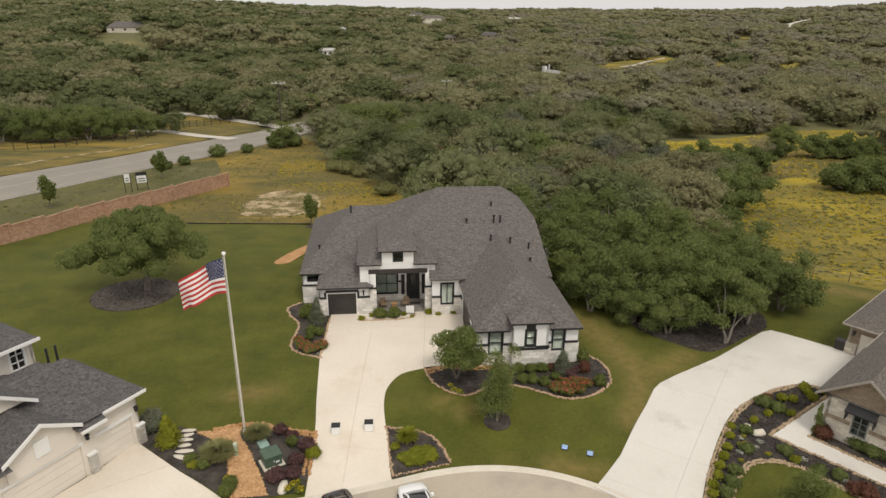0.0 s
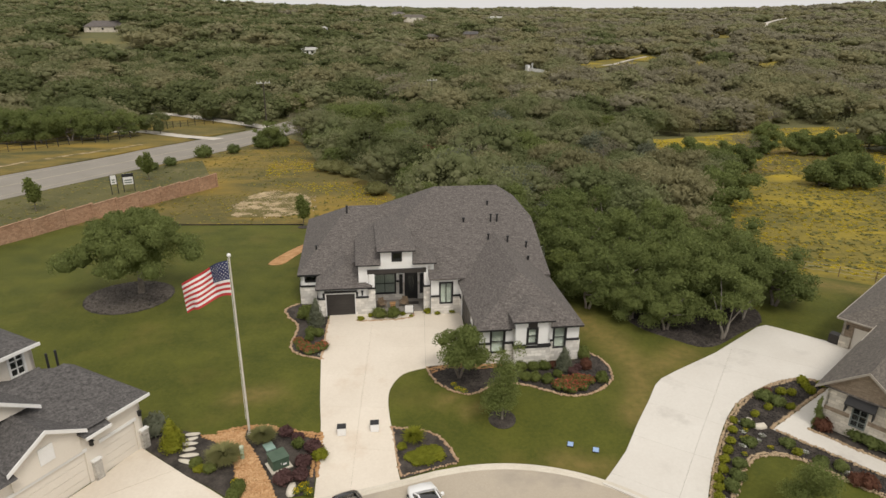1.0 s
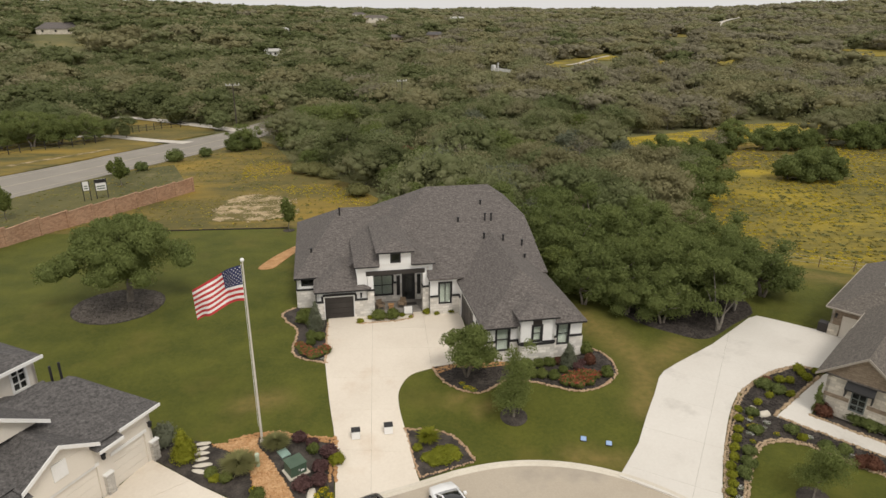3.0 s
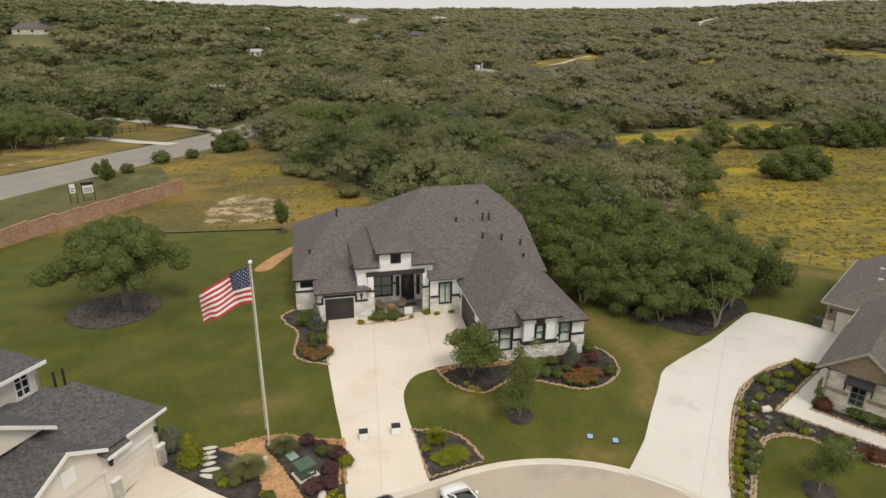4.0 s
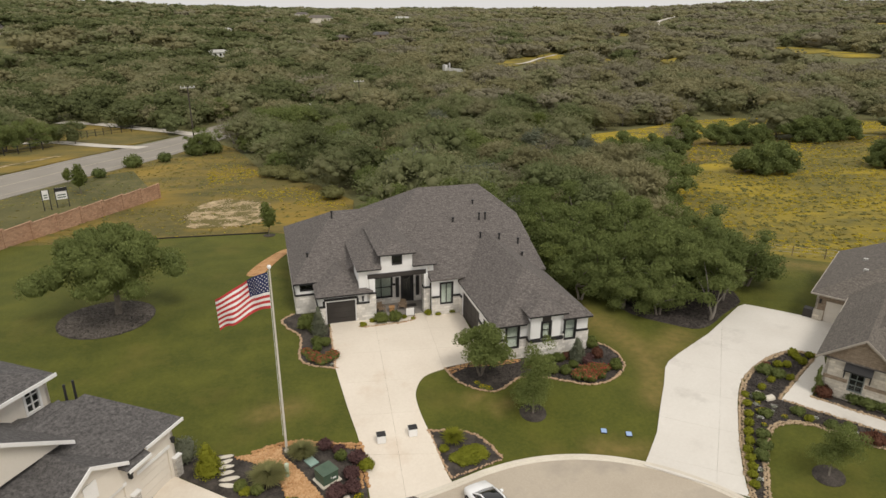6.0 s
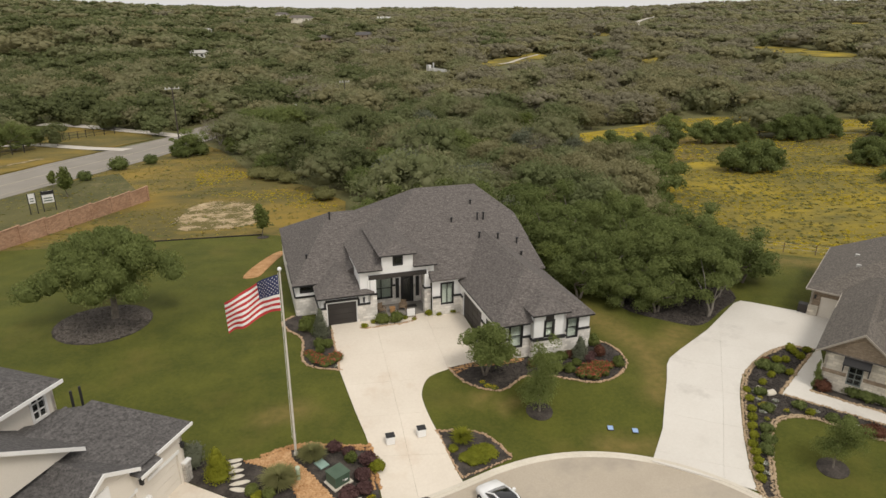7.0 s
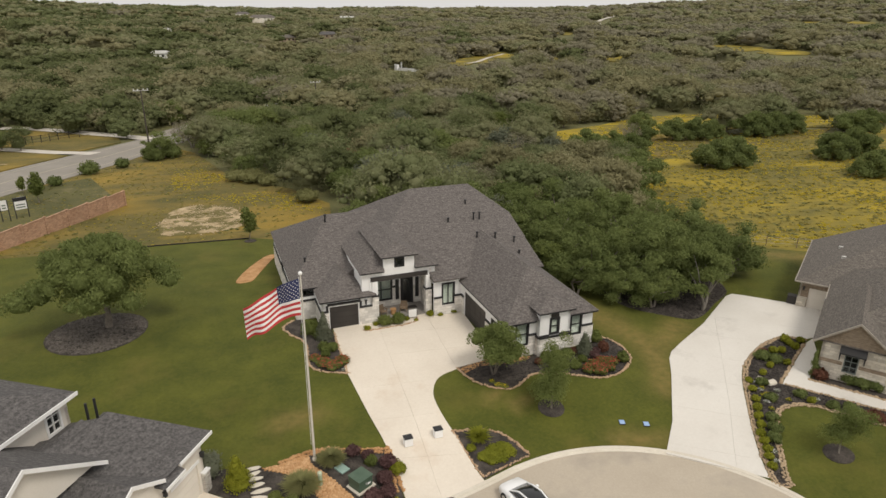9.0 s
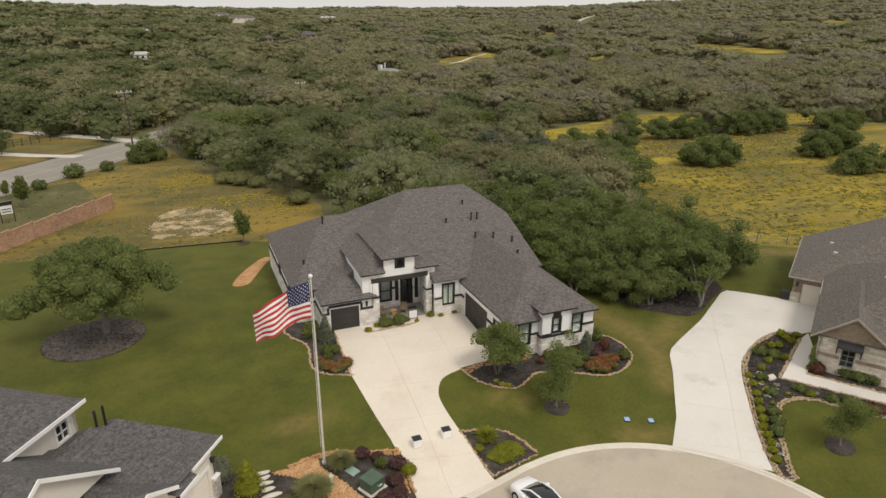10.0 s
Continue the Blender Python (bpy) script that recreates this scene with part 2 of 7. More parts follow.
FLAGRED = surface("flag_red", (0.42, 0.035, 0.04), (0.50, 0.05, 0.05), 1.0, 6.0, 0.8)
FLAGWHITE = surface("flag_white", (0.74, 0.72, 0.70), (0.80, 0.78, 0.76), 1.0, 6.0, 0.8)
FLAGBLUE = surface("flag_blue", (0.025, 0.032, 0.09), (0.035, 0.045, 0.115), 1.0, 6.0, 0.8)


# ---- tools ----
def part(name, bm, material, parent=None, label=""):
    """Links a bmesh in world metres as one mesh, under a thing or a part."""
    root = parent
    while root is not None and root.parent is not None:
        root = root.parent
    me = bpy.data.meshes.new(name)
    if root is not None:
        bmesh.ops.translate(bm, verts=bm.verts, vec=-root.location)
    bm.to_mesh(me)
    bm.free()
    me.materials.append(material)
    ob = new(name, me)
    if parent is not None:
        ob.parent = parent
    return tagged(ob, label)


def pieces(name, bm, material, parent, label=""):
    """Links each loose piece of a bmesh as a part of its own."""
    left = set(bm.verts)
    while left:
        group, edge = set(), [next(iter(left))]
        while edge:
            v = edge.pop()
            if v not in group:
                group.add(v)
                edge += [e.other_vert(v) for e in v.link_edges]
        left -= group
        one, made = bmesh.new(), {}
        for v in group:
            made[v] = one.verts.new(v.co)
        for f in {f for v in group for f in v.link_faces}:
            one.faces.new([made[v] for v in f.verts])
        part(name, one, material, parent, label)
    bm.free()


def thing(name, at, label, category, group=""):
    ob = new(name)
    ob.location = at
    return tagged(ob, label, category, group)


def box(bm, x0, x1, y0, y1, z0, z1, m=None):
    vs = [bm.verts.new(Vector((x, y, z))) for z in (z0, z1) for x, y in ((x0, y0), (x1, y0), (x1, y1), (x0, y1))]
    for f in ((3, 2, 1, 0), (4, 5, 6, 7), (0, 1, 5, 4), (1, 2, 6, 5), (2, 3, 7, 6), (3, 0, 4, 7)):
        bm.faces.new([vs[i] for i in f])
    if m is not None:
        bmesh.ops.transform(bm, matrix=m, verts=vs)
    return bm


def boxes(*rows, m=None):
    bm = bmesh.new()
    for r in rows:
        box(bm, *r, m=m)
    return bm


def bevelled(bm, width=0.02):
    bmesh.ops.bevel(bm, geom=bm.edges[:], offset=width, segments=2, affect="EDGES", profile=0.5)
    return bm


def tube(bm, points, radii, sides=8):
    rings = []
    for i, p in enumerate(points):
        p = Vector(p)
        d = (Vector(points[min(i + 1, len(points) - 1)]) - Vector(points[max(i - 1, 0)])).normalized()
        q = d.to_track_quat("Z", "Y")
        rings.append([bm.verts.new(p + q @ Vector((radii[i] * math.cos(a * math.tau / sides), radii[i] * math.sin(a * math.tau / sides), 0))) for a in range(sides)])
    for r0, r1 in zip(rings, rings[1:]):
        for k in range(sides):
            bm.faces.new((r0[k], r0[(k + 1) % sides], r1[(k + 1) % sides], r1[k]))
    bm.faces.new(rings[0][::-1])
    bm.faces.new(rings[-1])
    return bm


def smooth(points, per=6, closed=False):
    """A Catmull-Rom curve through a few plan points."""
    n, out = len(points), []
    get = (lambda i: points[i % n]) if closed else (lambda i: points[max(0, min(n - 1, i))])
    for i in range(n if closed else n - 1):
        p0, p1, p2, p3 = (np.array(get(i + k), float) for k in (-1, 0, 1, 2))
        for s in range(per):
            t = s / per
            out.append(tuple(0.5 * (2 * p1 + (p2 - p0) * t + (2 * p0 - 5 * p1 + 4 * p2 - p3) * t * t + (3 * p1 - p0 - 3 * p2 + p3) * t ** 3)))
    if not closed:
        out.append(tuple(points[-1]))
    return out


def ease(s):
    s = min(1.0, max(0.0, s))
    return s * s * (3 - 2 * s)


STREET_C, STREET_R = Vector((2.9, 21.9)), 13.5


def land(x, y):
    """Height of the ground: level round the houses, a dip towards the street, falling away behind, and hills far off."""
    d = math.hypot(x - STREET_C.x, y - STREET_C.y)
    r = math.hypot(x, y)
    back = max(0.0, y - 60)
    fall = 0.066 * back * back / (back + 3.0) if y < 95 else 2.13 + 0.052 * (min(y, 200) - 95)
    fall = fall * (1 - ease((r - 230) / 700)) + 2.5 * ease((r - 230) / 700)
    z = -0.16 - 0.75 * ease((STREET_R + 8 - d) / 8) - fall
    if r > 250:
        az = math.atan2(x, max(y, 1.0))
        lift = 0.0010 + 0.0055 * ease((-az - 0.10) / 0.25) + 0.0125 * ease((az - 0.36) / 0.36) - 0.002 * math.exp(-((az - 0.02) / 0.16) ** 2)
        z += (22 + lift * min(r, 2300)) * ease((r - 230) / 1900) + 3.0 * ease((r - 260) / 300) * math.sin(x * 0.011 + 0.6) * math.sin(y * 0.008)
        z += 9.0 * math.exp(-((x + 243) ** 2 + (y - 538) ** 2) / 8000.0)
        z -= 14 * ease((r - 2300) / 900)
    return z


def drape(outline, lift, step=1.0, thick=0.25, grid=True):
    """A flat outline laid over the ground, cut into cells so that it follows it."""
    bm = bmesh.new()
    outline = [p for p, q in zip(outline, outline[1:] + outline[:1]) if math.hypot(p[0] - q[0], p[1] - q[1]) > 1e-4]
    f = bm.faces.new([bm.verts.new((x, y, 0)) for x, y in outline])
    f.normal_update()
    if sum(a[0] * b[1] - b[0] * a[1] for a, b in zip(outline, outline[1:] + outline[:1])) < 0:
        bmesh.ops.reverse_faces(bm, faces=bm.faces[:])
    bmesh.ops.triangulate(bm, faces=bm.faces[:])
    if grid:
        for axis in (0, 1):
            lo, hi = min(p[axis] for p in outline), max(p[axis] for p in outline)
            k = math.ceil(lo / step)
            while k * step < hi:
                co, no = [0, 0, 0], [0, 0, 0]
                co[axis], no[axis] = k * step, 1
                bmesh.ops.bisect_plane(bm, geom=bm.verts[:] + bm.edges[:] + bm.faces[:], plane_co=co, plane_no=no, dist=1e-5)
                k += 1
    for v in bm.verts:
        v.co.z = land(v.co.x, v.co.y) + lift
    if thick:
        ext = bmesh.ops.extrude_face_region(bm, geom=bm.faces[:])
        for v in ext["geom"]:
            if isinstance(v, bmesh.types.BMVert):
                v.co.z -= thick
        bmesh.ops.recalc_face_normals(bm, faces=bm.faces[:])
    return bm


def clip(bm, co, no):
    """Cuts away the side to which the normal points, and closes the cut."""
    cut = bmesh.ops.bisect_plane(bm, geom=bm.verts[:] + bm.edges[:] + bm.faces[:], plane_co=co, plane_no=no, clear_outer=True, dist=1e-5)
    edges = [e for e in cut["geom_cut"] if isinstance(e, bmesh.types.BMEdge)]
    if len(edges) > 2:
        bmesh.ops.contextual_create(bm, geom=edges)
    return bm


def slab_cell(outline, lines, lift, thick):
    """One concrete panel: an outline between joint lines, each given by a point and a normal that points away from the panel."""
    bm = bmesh.new()
    outline = [p for p, q in zip(outline, outline[1:] + outline[:1]) if math.hypot(p[0] - q[0], p[1] - q[1]) > 1e-4]
    bm.faces.new([bm.verts.new((x, y, 0)) for x, y in outline]).normal_update()
    bmesh.ops.triangulate(bm, faces=bm.faces[:])
    for co, no in lines:
        bmesh.ops.bisect_plane(bm, geom=bm.verts[:] + bm.edges[:] + bm.faces[:], plane_co=(*co, 0), plane_no=(*no, 0), clear_outer=True, dist=1e-5)
    if not bm.faces:
        bm.free()
        return None
    for axis in (0, 1):
        lo, hi = min(v.co[axis] for v in bm.verts), max(v.co[axis] for v in bm.verts)
        k = math.ceil(lo)
        while k < hi:
            co, no = [0, 0, 0], [0, 0, 0]
            co[axis], no[axis] = k, 1
            bmesh.ops.bisect_plane(bm, geom=bm.verts[:] + bm.edges[:] + bm.faces[:], plane_co=co, plane_no=no, dist=1e-5)
            k += 1
    bmesh.ops.recalc_face_normals(bm, faces=bm.faces[:])
    if bm.faces[:][0].normal.z < 0:
        bmesh.ops.reverse_faces(bm, faces=bm.faces[:])
    for v in bm.verts:
        v.co.z = land(v.co.x, v.co.y) + lift
    ext = bmesh.ops.extrude_face_region(bm, geom=bm.faces[:])
    for v in ext["geom"]:
        if isinstance(v, bmesh.types.BMVert):
            v.co.z -= thick
    bmesh.ops.recalc_face_normals(bm, faces=bm.faces[:])
    return bm


def inside(x, y, poly):
    hit, j = False, len(poly) - 1
    for i in range(len(poly)):
        (x1, y1), (x2, y2) = poly[i], poly[j]
        if (y1 > y) != (y2 > y) and x < (x2 - x1) * (y - y1) / (y2 - y1) + x1:
            hit = not hit
        j = i
    return hit


def joined(name, verts, faces, material, label="", category="", kind="stuff"):
    """One mesh from arrays of corners and faces."""
    me = bpy.data.meshes.new(name)
    verts, faces = np.asarray(verts, np.float32), np.asarray(faces, np.int32)
    n, k = faces.shape
    me.vertices.add(len(verts))
    me.vertices.foreach_set("co", verts.ravel())
    me.loops.add(n * k)
    me.loops.foreach_set("vertex_index", faces.ravel())
    me.polygons.add(n)
    me.polygons.foreach_set("loop_start", np.arange(0, n * k, k, dtype=np.int32))
    me.update()
    me.validate()
    me.materials.append(material)
    return tagged(new(name, me), label, category, "", kind)


def scatter(template, places):
    """Copies of a template (corners, faces) at rows of x, y, z, scale, height scale, turn."""
    tv, tf = template
    p = np.asarray(places, float)
    c, s = np.cos(p[:, 5]), np.sin(p[:, 5])
    x = (tv[None, :, 0] * c[:, None] - tv[None, :, 1] * s[:, None]) * p[:, 3:4] + p[:, 0:1]
    y = (tv[None, :, 0] * s[:, None] + tv[None, :, 1] * c[:, None]) * p[:, 3:4] + p[:, 1:2]
    z = tv[None, :, 2] * p[:, 4:5] + p[:, 2:3]
    verts = np.stack([x, y, z], 2).reshape(-1, 3)
    faces = (tf[None] + (np.arange(len(p)) * len(tv))[:, None, None]).reshape(-1, tf.shape[1])
    return verts, faces


def ball(rng, subdiv=1, rough=0.25):
    bm = bmesh.new()
    bmesh.ops.create_icosphere(bm, subdivisions=subdiv, radius=1.0)
    v = np.array([w.co[:] for w in bm.verts])
    f = np.array([[w.index for w in g.verts] for g in bm.faces])
    bm.free()
    return v * (1 + rough * (rng.random((len(v), 1)) - 0.5) * 2), f


def crown(rng, blobs, cards, size, core=0.70, down=-0.35, subdiv=1, spread=0.42):
    """A crown as leaf sprays round lobes, with an uneven core in each lobe. blobs: rows of x, y, z, radius, height radius."""
    blobs = np.asarray(blobs, float)
    verts, faces, base = [], [], 0
    for bx, by, bz, r, h in blobs:
        v, f = ball(rng, subdiv, 0.16)
        verts.append(v * np.array([r, r, h]) * core + np.array([bx, by, bz]))
        faces.append(f + base)
        base += len(v)
    share = blobs[:, 3] ** 2
    pick = rng.choice(len(blobs), cards, p=share / share.sum())
    d = rng.normal(size=(cards, 3))
    d /= np.linalg.norm(d, axis=1)[:, None]
    low = d[:, 2] < down
    d[low, 2] *= -1
    rad = blobs[pick][:, [3, 3, 4]] * (0.74 + spread * rng.random((cards, 1)))
    pos = blobs[pick][:, :3] + d * rad
    nrm = d + rng.normal(size=(cards, 3)) * 0.9
    nrm /= np.linalg.norm(nrm, axis=1)[:, None]
    t = np.cross(nrm, rng.normal(size=(cards, 3)))
    t /= np.linalg.norm(t, axis=1)[:, None] + 1e-9
    b = np.cross(nrm, t)
    s = size * (0.55 + 0.9 * rng.random((cards, 1)))
    a = np.stack([pos - t * s * 0.5, pos + b * s * 0.42 + t * s * 0.1, pos + t * s * 0.62 - b * s * 0.08], 1)
    c2 = np.stack([pos - t * s * 0.5, pos + t * s * 0.62 - b * s * 0.08, pos - b * s * 0.45], 1)
    tri = np.concatenate([a, c2], 1).reshape(-1, 3)
    verts.append(tri)
    faces.append(np.arange(len(tri)).reshape(-1, 3) + base)
    return np.concatenate(verts), np.concatenate(faces)


def lobes(rng, n, rx, z0, z1, r):
    """Lobes spread through a broad, flattened crown."""
    out = []
    for i in range(n):
        a, q = rng.random() * math.tau, math.sqrt(rng.random()) * rx
        top = z0 + (z1 - z0) * math.sqrt(max(0.0, 1 - (q / (rx * 1.15)) ** 2))
        rr = r * (0.55 + 0.8 * rng.random())
        out.append((q * math.cos(a), q * math.sin(a), z0 + (top - z0) * (0.04 + 0.96 * rng.random()), rr, rr * 0.80))
    return out


def dome(rng, n, rx, z0, z1, part_size=0.3):
    """Lobes of a rounded, uneven crown: a broad middle, and many small ones over its upper side."""
    h = z1 - z0
    out = [(0, 0, z0 + h * 0.38, rx * 0.74, h * 0.46), (rng.normal() * 0.2 * rx, rng.normal() * 0.2 * rx, z0 + h * 0.2, rx * 0.78, h * 0.32)]
    lean = rng.random() * math.tau
    for i in range(n):
        a, q = i * 2.39996 + rng.random() * 0.7, rx * math.sqrt((i + 0.5) / n) * (0.86 + 0.2 * rng.random())
        q *= 1 + 0.16 * math.cos(a - lean)
        r = rx * part_size * (0.55 + 0.8 * rng.random())
        out.append((q * math.cos(a), q * math.sin(a), z0 + h * (0.22 + 0.58 * math.sqrt(max(0.0, 1 - (q / (rx * 1.12)) ** 2)) * (0.78 + 0.36 * rng.random())), r, r * 0.72))
    return out


def tree(name, label, seed, blobs, cards, size, leaf, bark=TRUNK, trunk=0.25, fork=1.8, stems=1, group="", limbs=7, core=0.68, spread=0.42):
    """A tree at the origin: tapered trunk with limbs that reach into the crown's lobes, and the crown."""
    rng = np.random.default_rng(seed)
    ob = thing(name, (0, 0, 0), label, "tree", group)
    for k in range(stems):
        bm = bmesh.new()
        a = math.tau * k / stems + 0.6
        off = 0.0 if stems == 1 else trunk * 1.3
        lean = 0.15 if stems == 1 else fork * 0.35
        top = Vector((math.cos(a) * (off + lean), math.sin(a) * (off + lean), fork))
        mid = top * 0.5 + Vector((rng.normal() * 0.08, rng.normal() * 0.08, 0))
        tube(bm, [(math.cos(a) * off, math.sin(a) * off, -0.25), (math.cos(a) * off, math.sin(a) * off, 0.1), mid, top], [trunk * 1.5, trunk * 1.1, trunk * 0.9, trunk * 0.75], 8)
        stem = part("trunk", bm, bark, ob, "grey bark")
        for i in range(limbs):
            x, y, z, r, h = blobs[(i * stems + k) % len(blobs)]
            end = Vector((x, y, z))
            m1 = top.lerp(end, 0.5) + Vector((0, 0, 0.12 * (end - top).length)) * (0.5 if z > fork else -0.2)
            part("limb", tube(bmesh.new(), [top - Vector((0, 0, 0.1)), m1, end], [trunk * 0.55, trunk * 0.36, trunk * 0.12], 6), bark, stem)
    v, f = crown(rng, blobs, cards, size, core=core, spread=spread)
    leafy = joined("crown", v, f, leaf, kind="")
    leafy.parent = ob
    return ob


def shrub(name, label, seed, r, h, cards, size, leaf, lobes_n=5, category="shrub", flower=None, group=""):
    """A rounded bush of leaf sprays, standing at the origin, with flowers where it has them."""
    rng = np.random.default_rng(seed)
    rows = [(0, 0, h * 0.5, r * 0.8, h * 0.52)]
    for i in range(lobes_n):
        a = math.tau * i / lobes_n + rng.random()
        rows.append((math.cos(a) * r * 0.45, math.sin(a) * r * 0.45, h * (0.38 + 0.25 * rng.random()), r * 0.55, h * 0.40))
    v, f = crown(rng, rows, int(cards * 1.9), size * 0.66, core=0.9, down=-0.7)
    ob = tagged(joined(name, v, f, leaf, kind=""), label, category, group)
    if flower is not None:
        v, f = crown(rng, [(x, y, z + 0.06, a, b) for x, y, z, a, b in rows], cards // 3, size * 0.75, core=0.3, down=0.1)
        fl = joined("blossom", v, f, flower)
        fl.parent = ob
    return ob


def set_at(ob, x, y, turn=0.0, size=1.0, tall=None, sink=0.0):
    """Stands a thing on the ground."""
    return Matrix.Translation((x, y, land(x, y) + 0.05 - sink)) @ Matrix.Rotation(turn, 4, "Z") @ Matrix.Diagonal((size, size, tall or size, 1))


def plant(ob, rows, seed=0):
    """Stands a plant at the first row of (x, y, size, height size) and copies at the others."""
    rng = random.Random(seed)
    for i, (x, y, *s) in enumerate(rows):
        m = set_at(ob, x, y, rng.random() * 6.28, *(s or (1.0,)))
        if i == 0:
            first = m
        else:
            copy_thing(ob, m)
    ob.matrix_basis = first


# ---- the ground and the streets ----
def graded(lo, hi, step, reach):
    out, d = list(np.arange(lo, hi + 0.1, step)), step
    a, b = out[0], out[-1]
    while b < reach or a > -reach:
        d *= 1.16
        a, b = a - d, b + d
        out = [a] + out + [b]
    return out


def circle(r, a0, a1, n):
    return [(STREET_C.x + r * math.cos(radians(a0 + (a1 - a0) * i / n)), STREET_C.y + r * math.sin(radians(a0 + (a1 - a0) * i / n))) for i in range(n + 1)]


xs, ys = graded(-90, 130, 2.0, 4300), graded(4, 210, 2.0, 4300)
gv = [(x, y, land(x, y) - 0.14) for y in ys for x in xs]
gf = [(j * len(xs) + i, j * len(xs) + i + 1, (j + 1) * len(xs) + i + 1, (j + 1) * len(xs) + i) for j in range(len(ys) - 1) for i in range(len(xs) - 1)]
joined("ground", gv, gf, WILD, "olive rough ground running under woods to the horizon", "ground", "structure")

LAWN_EDGE = [(-75, 8), (-72, 40), (-62, 62), (-55.3, 78), (-52, 86), (-50.5, 88), (-32, 88), (-18.6, 88.6), (-12, 85), (14, 80), (30, 71), (42.5, 65), (51.6, 59), (75, 44), (75, 8)]
KERB_LINE = circle(13.15, -51, 104, 52) + smooth([(-0.9, 34.55), (-3.45, 33.65), (-6.1, 32.8), (-9.0, 31.9), (-14, 30.3), (-24, 27.0)], 5)[1:]


def beside(points, off):
    out = []
    for i, p in enumerate(points):
        a, b = points[max(0, i - 1)], points[min(len(points) - 1, i + 1)]
        d = Vector((b[0] - a[0], b[1] - a[1])).normalized()
        out.append((p[0] + d.y * off, p[1] - d.x * off))
    return out


lawn_outline = LAWN_EDGE[::-1] + [(-26, 8)] + beside(KERB_LINE, 0.25)[::-1]
WORN = [((13.3, 39.5), (15.0, 43.0), 0.9), ((15.0, 43.0), (15.6, 47.0), 1.0), ((15.6, 47.0), (14.6, 51.0), 1.2), ((14.6, 51.0), (12.8, 55.0), 1.4), ((17.0, 46.0), (20.5, 48.5), 1.0), ((1.0, 40.5), (2.2, 41.0), 0.5), ((-0.8, 41.5), (0.2, 42.0), 0.5), ((7.0, 35.6), (10.0, 34.6), 0.7), ((-16, 42.5), (-13.5, 43.0), 0.8), ((40, 63.5), (52, 56.5), 1.2)]


def wear(x, y):
    """How worn and dry the grass is, along a few trodden lines."""
    out = 0.0
    for (x0, y0), (x1, y1), w in WORN:
        t = ((x - x0) * (x1 - x0) + (y - y0) * (y1 - y0)) / ((x1 - x0) ** 2 + (y1 - y0) ** 2)
        t = min(1.0, max(0.0, t))
        d = math.hypot(x - x0 - t * (x1 - x0), y - y0 - t * (y1 - y0))
        out = max(out, math.exp(-(d / (w * 1.3)) ** 2))
    return out


lawn_ob = part("lawn", drape(lawn_outline, 0.05, 1.0), LAWN)
worn = lawn_ob.data.attributes.new("worn", "FLOAT", "POINT")
worn.data.foreach_set("value", [wear(v.co.x, v.co.y) for v in lawn_ob.data.vertices])
nt = LAWN.node_tree
att = nt.nodes.new("ShaderNodeAttribute")
att.attribute_name = "worn"
grain = node(nt, "ShaderNodeTexNoise", Scale=1.6, Detail=5.0)
nt.links.new(nt.nodes["Mapping"].outputs[0], grain.inputs["Vector"])
fade = nt.nodes.new("ShaderNodeMath")
fade.operation = "MULTIPLY"
nt.links.new(att.outputs["Fac"], fade.inputs[0])
nt.links.new(grain.outputs[0], fade.inputs[1])
tan = nt.nodes.new("ShaderNodeMix")
tan.data_type = "RGBA"
tan.inputs[7].default_value = (0.235, 0.165, 0.055, 1)
nt.links.new(fade.outputs[0], tan.inputs[0])
nt.links.new(nt.nodes["Principled BSDF"].inputs["Base Color"].links[0].from_socket, tan.inputs[6])
nt.links.new(tan.outputs[2], nt.nodes["Principled BSDF"].inputs["Base Color"])
tagged(lawn_ob, "mown green lawn with a few dry patches", "lawn", "", "structure")
tagged(part("street", drape(beside(KERB_LINE, 0.2) + [(-26, 8)], 0.0, 2.0), STREET), "pale worn cul-de-sac paving", "street", "", "structure")
kerb = tagged(new("kerb"), "pale concrete kerb round the cul-de-sac", "kerb", "", "structure")
profile = [beside(KERB_LINE, o) for o in (-0.16, -0.16, 0.0, 0.07, 0.28, 0.30)]
for k in range(0, len(KERB_LINE) - 1, 5):
    bm = bmesh.new()
    rows = []
    for i in range(k, min(k + 6, len(KERB_LINE))):
        rows.append([bm.verts.new((*profile[q][i], land(*KERB_LINE[i]) + h)) for q, h in enumerate((-0.03, 0.012, 0.04, 0.12, 0.14, 0.0))])
    for r0, r1 in zip(rows, rows[1:]):
        for q in range(5):
            bm.faces.new((r0[q], r1[q], r1[q + 1], r0[q + 1]))
    bmesh.ops.recalc_face_normals(bm, faces=bm.faces[:])
    part("kerb_length", bm, KERB, kerb)

FIELD_W = [(-88, 60), (-71, 103.8), (-59, 133.6), (-51.5, 149), (-46, 163), (-40, 182), (-33, 170), (-27, 150), (-22, 131), (-12, 120), (-6, 106), (-7, 92), (-12, 85), (-18.6, 88.6), (-32, 88), (-50.5, 88), (-52, 86), (-55.3, 78), (-62, 62), (-70, 44)]
tagged(part("dry_field", drape(FIELD_W, 0.04, 4.0), DRY), "dry grass field between the lawn and the road", "field", "", "structure")
BLOOM = smooth([(-30, 118), (-34, 135), (-33, 152), (-26, 140), (-17, 122), (-9, 110), (-8, 102), (-15, 104), (-22, 112)], 4, True)
ROADSIDE = [(-86, 66), (-70.8, 104), (-58.8, 133), (-50, 142), (-42, 122), (-39.2, 115.4), (-52, 88.4), (-55.7, 78.5), (-62.5, 63), (-72, 44)]
